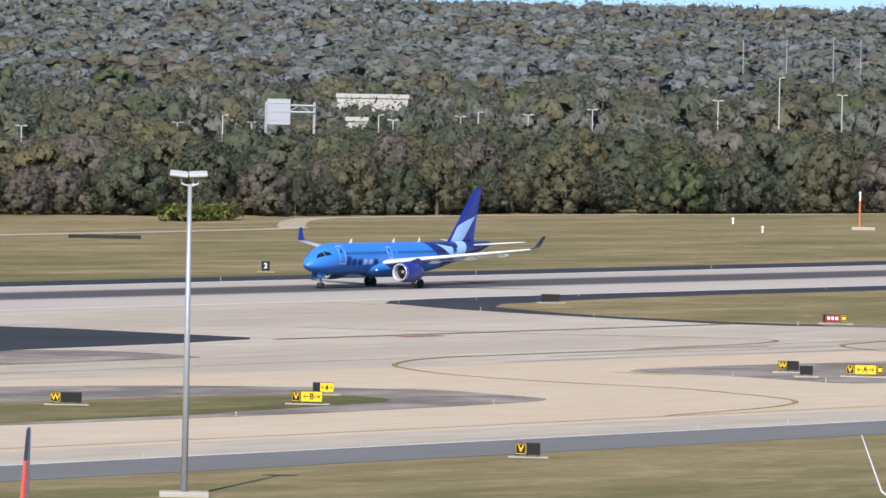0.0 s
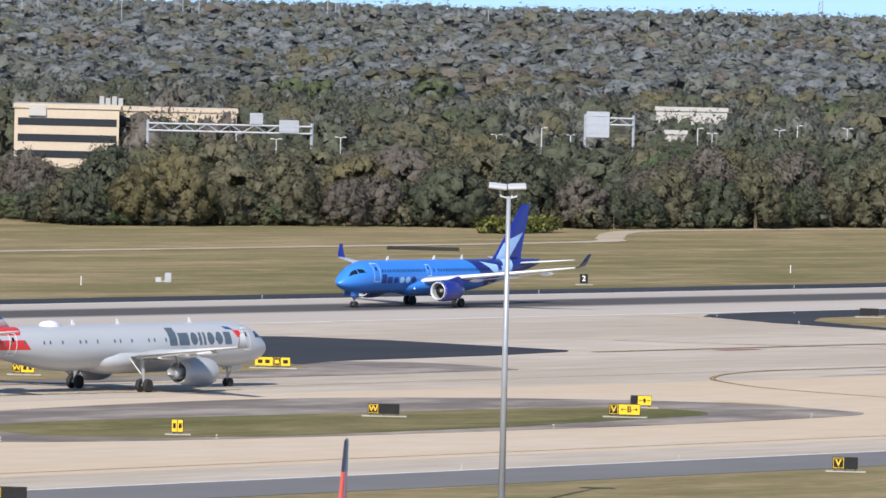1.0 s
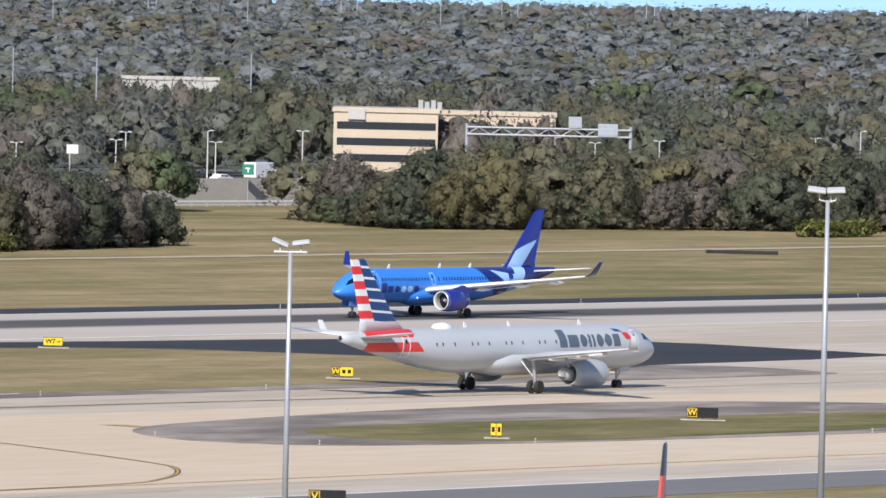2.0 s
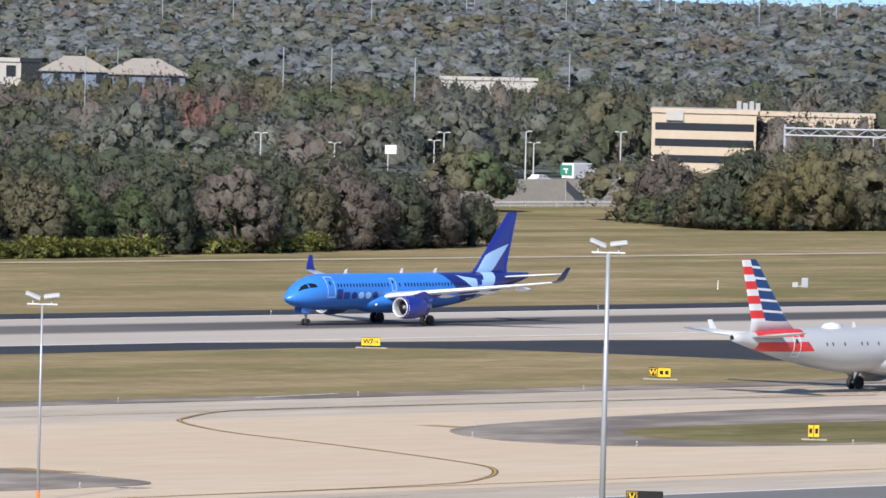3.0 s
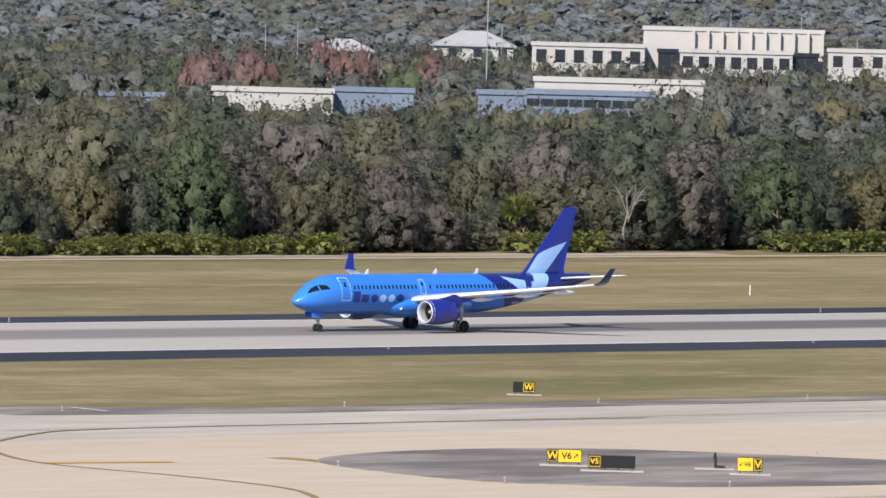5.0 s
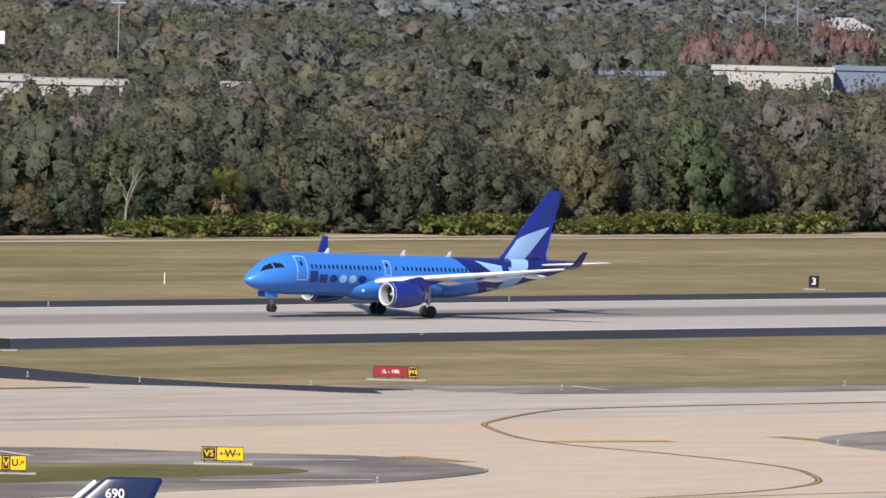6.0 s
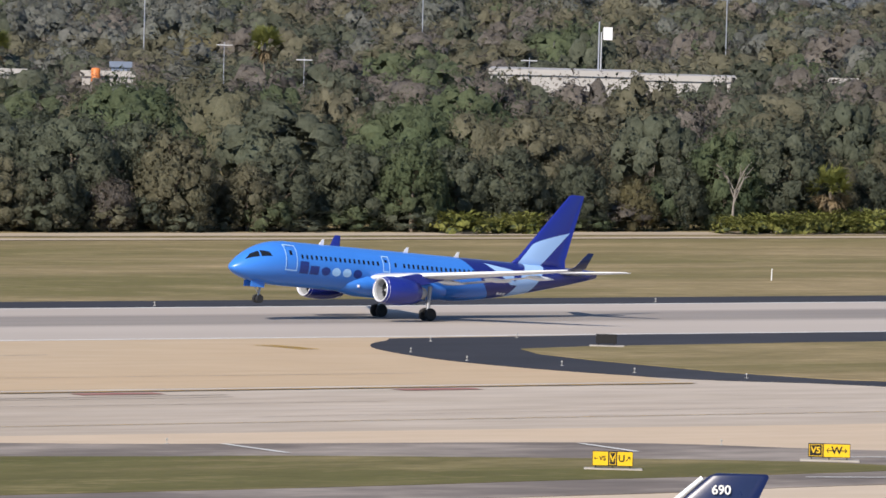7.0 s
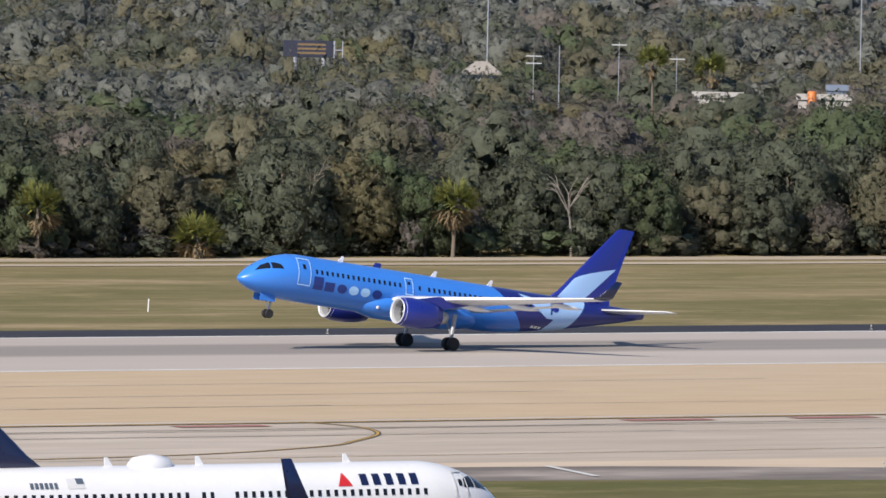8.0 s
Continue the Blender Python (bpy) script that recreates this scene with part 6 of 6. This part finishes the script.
for px in (-2.5, 1.5):
    part("post", *tube([(px, 0.3, 0), (px, 0.3, z0)], [0.3, 0.3], 10), POLE_GREY, board)

# elevated road with barrier, rail and traffic
road = tagged(part("road", *join(box(700, 1900, 946, 974, -0.2, 3.6)), ASPHALT_NEAR), "elevated road behind the wood", "road", kind="structure")
tagged(part("road_wall", *box(700, 1900, 945.5, 946.0, -0.2, 4.5), BARRIER), "grey concrete retaining wall of the road", "wall", kind="structure")
rail = tagged(new("guard_rail"), "white guard rail in front of the road wall", "guard rail")
part("beam", *join(box(1100, 1300, 943.0, 943.1, 0.75, 1.05), box(1100, 1300, 943.0, 943.1, 0.3, 0.42)), WING_GREY, rail)
for i in range(51):
    part("post", *box(1100 + 4 * i - 0.08, 1100 + 4 * i + 0.08, 943.1, 943.25, 0, 1.05), WING_GREY, rail)


def parked_car(az, r, paint, label, long=4.5, tall=1.45, z=3.6):
    top = tagged(new("car"), label, "car")
    x, y = place(az, r)
    top.matrix_basis = pose(x, y, z, 0, 0, 4)
    prof = [(-0.5, 0.32), (-0.5, 0.62), (-0.46, 0.66), (-0.36, 0.68), (-0.24, 1.0), (0.10, 1.0), (0.26, 0.70), (0.44, 0.62), (0.5, 0.5), (0.5, 0.3)]
    v, f, n = [], [], len(prof)
    for yy, k in ((-0.9, 0.97), (-0.8, 1.0), (0.8, 1.0), (0.9, 0.97)):
        v += [(a * long * k, yy, b * tall * (k if b > 0.7 else 1)) for a, b in prof]
    for j in range(3):
        f += [(j * n + i, j * n + (i + 1) % n, (j + 1) * n + (i + 1) % n, (j + 1) * n + i) for i in range(n)]
    f += [tuple(range(n))[::-1], tuple(range(3 * n, 4 * n))]
    part("body", v, f, paint, top)
    for a, b in ((-0.30, -0.08), (-0.06, 0.15)):
        part("window", *box(a * long, b * long, -0.9, -0.86, tall * 0.70, tall * 0.94), DARK_GLASS_SHADE, top)
    for a in (-0.31, 0.31):
        for yy in (-0.85, 0.85):
            part("wheel", *wheel(a * long, yy, 0.32, 0.32, 0.2), TYRE, top)
    return top


CAR_WHITE, CAR_BLACK, CAR_RED = plain("white car paint", (0.75, 0.75, 0.76), 0.3), plain("black car paint", (0.02, 0.02, 0.024), 0.3), plain("dark red car paint", (0.20, 0.02, 0.02), 0.3)
parked_car(50.68, 1502, CAR_WHITE, "white car on the elevated road")
parked_car(50.50, 1500, CAR_BLACK, "black car on the elevated road")
parked_car(50.58, 1508, CAR_BLACK, "dark car on the elevated road")
parked_car(51.02, 1506, CAR_RED, "dark red car on the elevated road")
truck = tagged(new("truck"), "white box truck on the elevated road", "truck")
truck.matrix_basis = pose(*place(50.92, 1512), 3.6, 0, 0, 4)
part("cargo_box", *box(-3.0, 2.2, -1.2, 1.2, 0.8, 3.3, 0.06), CAR_WHITE, truck)
part("cab", *box(2.3, 4.0, -1.1, 1.1, 0.5, 2.5, 0.15), CAR_WHITE, truck)
for a in (-2.0, 3.1):
    for yy in (-1.0, 1.0):
        part("wheel", *wheel(a, yy, 0.45, 0.45, 0.3), TYRE, truck)
green = facing(tagged(new("road_sign"), "green road sign with white arrow on a post", "road sign"), 50.845, 1494)
gz = high(-1.075, 1494)
part("panel", *box(-0.95, 0.95, 0, 0.08, gz - 0.85, gz + 0.85, 0.02), SIGN_GREEN, green)
part("mark", *join(box(-0.5, 0.3, -0.02, 0.0, gz + 0.1, gz + 0.3), box(-0.1, 0.1, -0.02, 0.0, gz - 0.5, gz + 0.1)), SIGN_WHITE, green)
part("post", *tube([(0, 0.12, 0), (0, 0.12, gz + 0.8)], [0.07, 0.07], 8), POLE_GREY, green)

# sign gantries over the road, seen from behind
for az0, az1, r, el, panels in ((52.2, 53.22, 1560, -0.80, ((0.62, 0.70, -0.70, -0.77), (0.80, 0.92, -0.74, -0.82))), (54.92, 55.22, 1660, -0.70, ((0.02, 0.50, -0.64, -0.80),))):
    g = facing(tagged(new("sign_gantry"), "grey steel sign gantry over the road", "gantry"), (az0 + az1) / 2, r)
    w = 2 * r * math.tan(radians((az1 - az0) / 2))
    z = high(el, r)
    part("truss", *join(*[tube([(-w / 2, yy, zz), (w / 2, yy, zz)], [0.16, 0.16], 6) for yy in (0, 1.0) for zz in (z - 0.6, z + 0.6)],
                        *[tube([(-w / 2 + i * 2.0, 0, z - 0.6 + 1.2 * (i % 2)), (-w / 2 + i * 2.0 + 2.0, 0, z + 0.6 - 1.2 * (i % 2))], [0.09, 0.09], 5) for i in range(int(w / 2))]), POLE_GREY, g)
    for px in (-w / 2, w / 2):
        part("column", *tube([(px, 0.5, 0), (px, 0.5, z + 1.2)], [0.32, 0.28], 10), POLE_GREY, g)
    for a, b, ea, eb in panels:
        part("sign_back", *box(-w / 2 + w * a, -w / 2 + w * b, -0.3, -0.15, high(eb, r), high(ea, r)), POLE_GREY, g)
        for k in range(3):
            zz = high(eb, r) + (high(ea, r) - high(eb, r)) * (k + 0.5) / 3
            part("stiffener", *box(-w / 2 + w * a, -w / 2 + w * b, -0.38, -0.3, zz - 0.06, zz + 0.06), POLE_GREY, g)


def road_lamp(az, el, r, twin=True):
    top = facing(tagged(new("street_lamp"), "white twin-headed street lamp above the trees" if twin else "white single street lamp above the trees", "street lamp", "street lamps"), az, r)
    h = high(el, r)
    part("pole", *tube([(0, 0, 0), (0, 0, h)], [0.16, 0.09], 8), LAMP_WHITE, top)
    for s in ((-1, 1) if twin else (1,)):
        arm = part("arm", *tube([(0, 0, h - 0.05), (s * 0.7, 0, h + 0.05)], [0.06, 0.05], 6), LAMP_WHITE, top)
        part("head", *box(min(s * 0.35, s * 1.05), max(s * 0.35, s * 1.05), -0.25, 0.25, h - 0.02, h + 0.16, 0.04), LAMP_WHITE, arm)
    return top


def road_dist(az):
    return 960.0 / math.cos(radians(az))


for az, el, twin in ((54.37, -0.8, 1), (54.65, -0.75, 0), (54.83, -0.79, 1), (55.62, -0.73, 0), (55.71, -0.76, 1), (56.13, -0.73, 1), (56.24, -0.70, 0), (56.55, -0.71, 1), (56.95, -0.67, 1), (57.73, -0.60, 1),
                     (58.11, -0.45, 0), (58.5, -0.55, 1), (53.4, -0.84, 1), (53.0, -0.86, 1), (52.75, -0.83, 0), (48.94, -0.89, 1), (49.4, -0.94, 1), (50.02, -0.91, 1), (50.08, -0.86, 1), (50.64, -0.91, 1), (50.59, -0.84, 0), (51.18, -0.83, 1)):
    road_lamp(az, el, road_dist(az) - 6, bool(twin))
# white panel on a post by the wood
pan = facing(tagged(new("roadside_sign"), "blank white panel on a post among trees", "sign"), 49.75, 1440)
part("panel", *box(-0.9, 0.9, 0, 0.12, high(-1.0, 1440), high(-0.945, 1440), 0.02), SIGN_WHITE, pan)
part("post", *tube([(-0.4, 0.15, 0), (-0.4, 0.15, high(-0.96, 1440))], [0.09, 0.09], 8), LAMP_WHITE, pan)


def tall_pole(az, el, r, thick, label, arms=0):
    top = facing(tagged(new("power_pole"), label, "pole", "tall poles"), az, r, rise(r))
    h = high(el, r) - rise(r)
    part("pole", *tube([(0, 0, 0), (0, 0, h)], [thick * 0.6, thick * 0.4], 8), POLE_GREY, top)
    for i in range(arms):
        part("cross_arm", *box(-1.1, 1.1, -0.06, 0.06, h - 0.5 - 1.0 * i, h - 0.36 - 1.0 * i), LAMP_WHITE, top)
    return top


for az, el, r, th in ((57.88, -0.21, 2600, 0.3), (58.15, -0.21, 2600, 0.3), (58.44, -0.2, 2600, 0.3), (58.61, -0.2, 2600, 0.3), (48.31, -0.0, 3600, 0.4), (48.75, -0.0, 3600, 0.4), (49.61, 0.0, 3700, 0.4), (50.82, 0.03, 3700, 0.4), (52.02, 0.0, 3800, 0.4),
                      (50.2, 0.02, 4200, 0.5), (50.25, 0.0, 4200, 0.5), (51.4, 0.02, 4200, 0.5), (51.5, -0.02, 4200, 0.5), (52.4, 0.0, 4200, 0.5), (52.5, 0.0, 4200, 0.5), (53.3, 0.03, 4200, 0.5), (53.35, 0.0, 4200, 0.5), (54.3, -0.02, 4200, 0.5), (55.3, -0.05, 4000, 0.4),
                      (47.84, -0.38, 1700, 0.2), (49.07, -0.35, 1900, 0.3), (49.37, -0.35, 2000, 0.3), (49.89, -0.40, 1950, 0.35), (50.85, -0.35, 2000, 0.3), (44.7, -0.2, 1700, 0.24), (43.52, -0.38, 1900, 0.2), (43.32, -0.40, 1900, 0.2), (44.79, -0.37, 1900, 0.2), (47.0, -0.40, 2000, 0.2), (48.04, -0.39, 2000, 0.2), (46.21, -0.25, 2200, 0.2), (46.65, -0.26, 2200, 0.2)):
    tall_pole(az, el, r, th, "pale tall pole rising over the woods")
for az, el, r, th, arms in ((33.36, -0.45, 1350, 0.22, 1), (35.68, -0.42, 1500, 0.2, 1), (37.41, -0.38, 1600, 0.2, 1), (39.3, -0.48, 1500, 0.2, 1), (38.51, -0.655, 1290, 0.26, 0), (33.65, -0.82, 1290, 0.12, 2), (33.81, -0.77, 1300, 0.16, 0), (34.18, -0.74, 1330, 0.12, 1), (34.54, -0.82, 1300, 0.12, 1), (36.18, -0.84, 1290, 0.12, 1), (36.68, -0.92, 1270, 0.12, 1), (38.08, -0.89, 1255, 0.12, 1)):
    tall_pole(az, el, r, th, "pale utility pole with cross arms over the trees" if arms else "pale pole over the trees", arms)
flag_box = facing(tagged(new("sector_antenna"), "white square panel fixed high on a pole", "panel"), 38.565, 1288)
part("panel", *box(-0.65, 0.65, 0, 0.3, high(-0.77, 1288), high(-0.69, 1288), 0.04), SIGN_WHITE, flag_box)
part("stem", *tube([(-0.9, 0.15, 0), (-0.9, 0.15, high(-0.72, 1288)), (-0.6, 0.15, high(-0.72, 1288))], [0.1, 0.08, 0.06], 8), LAMP_WHITE, flag_box)
tower = facing(tagged(new("radio_tower"), "faint lattice radio tower on the horizon", "tower"), 56.365, 4600, rise(4600))
hh = high(0.08, 4600) - rise(4600)
part("lattice", *join(*[tube([(a * 1.6, b * 1.6, 0), (a * 0.8, b * 0.8, hh)], [0.3, 0.2], 5) for a in (-1, 1) for b in (-1, 1)], *[tube([(-1.5, -1.5, hh * i / 10), (1.4, -1.4, hh * (i + 1) / 10)], [0.15, 0.15], 4) for i in range(10)]), POLE_GREY, tower)

# open ground kept free of trees round the buildings
CLEAR += [(51.3, 52.05, 1570, 1650), (52.0, 52.8, 1617, 1660), (44.9, 47.62, 1786, 1835), (47.5, 48.5, 1782, 1840), (43.5, 44.95, 1893, 1925), (42.2, 44.6, 1425, 1470), (44.6, 46.1, 1408, 1490), (37.75, 39.42, 1250, 1300), (39.9, 40.16, 1255, 1285), (35.2, 35.7, 1216, 1245), (34.6, 35.0, 1221, 1240), (33.1, 33.5, 1240, 1275), (32.0, 32.55, 1290, 1310), (50.0, 50.7, 2040, 2080), (55.3, 55.85, 1790, 1820), (54.85, 55.3, 1645, 1680), (52.15, 53.25, 1550, 1575), (55.4, 55.58, 1712, 1735)]

# trees that hide the lower storeys
SCREENS += [(32.0, 32.55, 1282, -0.90), (44.9, 47.6, 1772, -0.60), (47.5, 48.5, 1770, -0.555), (43.5, 44.92, 1884, -0.53), (42.2, 46.1, 1396, -0.865), (45.72, 46.15, 1424, -0.75), (52.06, 52.8, 1608, -0.725), (33.1, 33.5, 1232, -0.94), (37.75, 39.42, 1242, -1.02), (39.88, 40.18, 1248, -1.02), (35.2, 35.7, 1208, -1.085), (34.58, 35.0, 1213, -1.085), (55.28, 55.85, 1782, -0.64), (49.95, 50.7, 2030, -0.545), (55.38, 55.6, 1706, -0.785)]

# palmetto scrub and palms at the foot of the wood
def frond_fan(rng, n, reach, height, droop):
    """Stiff pointed fronds springing from the ground."""
    v, f = [], []
    for i in range(n):
        a = rng.uniform(0, 6.28)
        r, z = reach * rng.uniform(0.25, 1.0), height * rng.uniform(0.5, 1.0)
        c, s = math.cos(a), math.sin(a)
        for k in range(7):
            q = a + (k - 3) * 0.22
            p = Vector((c * r, s * r, z))
            e = p + Vector((math.cos(q) * 0.55, math.sin(q) * 0.55, rng.uniform(-droop, 0.35)))
            sd = Vector((-math.sin(q), math.cos(q), 0)) * 0.11
            b = len(v)
            v += [p - sd, p + sd, e]
            f.append((b, b + 1, b + 2))
    return v, f


def build_scrub():
    rng = np.random.RandomState(3)
    kinds = []
    for i in range(4):
        v, f = frond_fan(rng, 95, 2.3, 1.9, 0.25)
        me = bpy.data.meshes.new("fronds")
        me.from_pydata([tuple(p) for p in v], [], f)
        me.materials.append(SPINES)
        w, g, q, m = crown(rng, 1.5, 2.0, 0.0, 9, 26, 0.2)
        kinds.append((me, raw_mesh("leaves", w, g, q, [SPINES, HEARTS[3]], m)))
    for a, b in (((816, 775.5), (846, 776.5)), ((848, 777.5), (869, 779.5)), ((889, 786), (912, 788.5)), ((772, 777), (783, 777)), ((632, 774.5), (658, 774.5)), ((680, 776), (694, 776.5)), ((700, 776), (740, 776)), ((1120, 806.5), (1136, 808.5)), ((596, 776), (606, 776))):
        n = max(2, int((Vector(b) - Vector(a)).length / 2.6))
        for i in range(n + 1):
            p = Vector(a).lerp(Vector(b), i / n)
            top = tagged(new("palmetto_bush"), "yellow-green palmetto scrub at the wood's foot", "bush", "palmetto scrub")
            s = rng.uniform(0.85, 1.35)
            top.matrix_basis = Matrix.LocRotScale((p.x + rng.uniform(-0.8, 0.8), p.y - 3.2 + rng.uniform(-0.8, 0.8), 0), Euler((0, 0, rng.uniform(0, 6.28))), (s, s, s))
            for nm, me in zip(("fronds", "leaves"), kinds[rng.randint(4)]):
                new(nm, me).parent = top


def palm(x, y, h, label, dead=0.5):
    rng = np.random.RandomState(int(x))
    top = tagged(new("palm_tree"), label, "palm")
    top.matrix_basis = pose(x, y, 0)
    part("trunk", *tube([(0, 0, -0.2), (0.1, 0, h * 0.5), (0.05, 0.05, h)], [0.22, 0.18, 0.16], 8), BARK, top)
    for nm, q, n, lo, hi in (("fronds", SPINES, 46, -0.2, 1.1), ("dead_fronds", DEAD, int(34 * dead), -1.5, -0.5)):
        v, f = [], []
        for i in range(n):
            a, e = rng.uniform(0, 6.28), rng.uniform(lo, hi)
            d = Vector((math.cos(a) * math.cos(e), math.sin(a) * math.cos(e), math.sin(e)))
            c = Vector((0, 0, h)) + d * rng.uniform(0.7, 1.1)
            for k in range(9):
                w = (d + Vector(rng.normal(size=3)) * 0.42).normalized()
                sd = w.cross(Vector((0.3, 0.2, 1))).normalized() * 0.13
                b = len(v)
                v += [c - sd, c + sd, c + w * rng.uniform(0.7, 1.15)]
                f.append((b, b + 1, b + 2))
        if v:
            v = [p + (p - Vector((0, 0, h))) * 0.55 for p in v]
            part(nm, v, f, q, top)


build_scrub()
SNAG = two_tone("bleached dead wood", (0.25, 0.225, 0.195), (0.32, 0.29, 0.255), 0.8, amount=0.3)


def bare_tree(x, y, h, seed, label):
    """A leafless tree: forking pale limbs above a bent trunk."""
    rng = np.random.RandomState(seed)
    top = tagged(new("bare_tree"), label, "tree")
    top.matrix_basis = pose(x, y, 0, 0, 0, rng.uniform(0, 360))
    fork = Vector((rng.uniform(-0.4, 0.4), rng.uniform(-0.4, 0.4), h * 0.55))
    part("trunk", *tube([(0, 0, -0.3), (0.15, -0.1, h * 0.3), fork], [0.17, 0.12, 0.09], 7), SNAG, top)
    for i in range(7):
        a = rng.uniform(0, 6.28)
        mid = fork + Vector((math.cos(a) * h * 0.12, math.sin(a) * h * 0.12, h * rng.uniform(0.1, 0.24)))
        pcs = [tube([fork - Vector((0, 0, rng.uniform(0, 0.16) * h)), mid], [0.07, 0.05], 5)]
        for k in range(4):
            b = a + rng.uniform(-0.9, 0.9)
            end = mid + Vector((math.cos(b) * h * 0.14, math.sin(b) * h * 0.14, h * rng.uniform(0.02, 0.2)))
            pcs.append(tube([mid, mid.lerp(end, 0.5) + Vector((0, 0, 0.2)), end], [0.04, 0.03, 0.015], 4))
        part("limb", *join(*pcs), SNAG, top)


for k, (x, y, h) in enumerate(((793, 777, 8.8), (491, 778, 11.0), (523, 778, 9.2), (637, 776.5, 8.4), (905, 787, 8.2))):
    bare_tree(x, y, h, 40 + k, "bleached leafless tree at the wood's edge")
palm(507.0, 775.6, 5.4, "cabbage palm with hanging dead fronds", 1.0)
palm(458.5, 775.8, 5.0, "ragged cabbage palm at the wood's edge", 0.8)
palm(476.5, 775.0, 2.0, "short cabbage palm with dead fronds", 0.8)
palm(648.4, 773.5, 4.9, "dead brown palm at the wood's edge", 1.6)
palm(775.5, 777.5, 4.5, "young palm among oaks", 0.2)
palm(*place(36.43, 1255), 15.6, "tall fan palm above the canopy", 0.6)
palm(*place(34.39, 1270), 15.0, "tall feathery palm above the canopy", 0.3)
palm(*place(34.75, 1280), 14.0, "tall palm above the canopy", 0.3)
build_woods()


# ---- what moves ----
def motions():
    # take-off run along the runway, then the nose comes up about the main wheels
    run = [(0, 880.68, 0, 0), (0.5, 853.0, 0, 0), (1, 825.0, 0, 0), (1.5, 796.54, 0, 0), (2, 767.6, 0, 0), (2.5, 738.1, 0, 0), (3, 708.2, 0, 0), (3.5, 677.78, 0, 0), (4, 646.8, 0, 0), (4.5, 615.19, 0, 0),
           (5, 583.0, 0, 0), (5.2, 570.05, 0.05, 0), (5.5, 550.4, 0.4, 0.02), (6, 517.4, 1.5, 0.07), (6.3, 497.4, 2.3, 0.1), (6.5, 484.15, 2.9, 0.15), (7, 450.31, 4.4, 0.25), (7.5, 416.13, 6.0, 0.35), (8, 381.55, 7.9, 0.42)]
    walk(blue_jet, [(t, pose(x + 15.14, 610.3, 0.08 + up, 0, 0, 180) @ pose(0, 0, 0, 0, -a, 0)) for t, x, a, up in run])
    # the main legs stretch as the wing takes the weight
    for leg in [o for o in blue_jet.children if o.name.startswith("main_gear")]:
        walk(leg, [(t, pose(0, 0, -up)) for t, x, a, up in run])
    walk(silver_jet, [(t, pose(632.5 + 10.25 * (t - 1.5), 490.2, 0.06)) for t in (0, 2, 4, 6, 8)])
    walk(navy_jet, [(t, pose(250.2 + 7.8 * (t - 8), 408.0, 0.06)) for t in (0, 2, 4, 6, 8)])


motions()
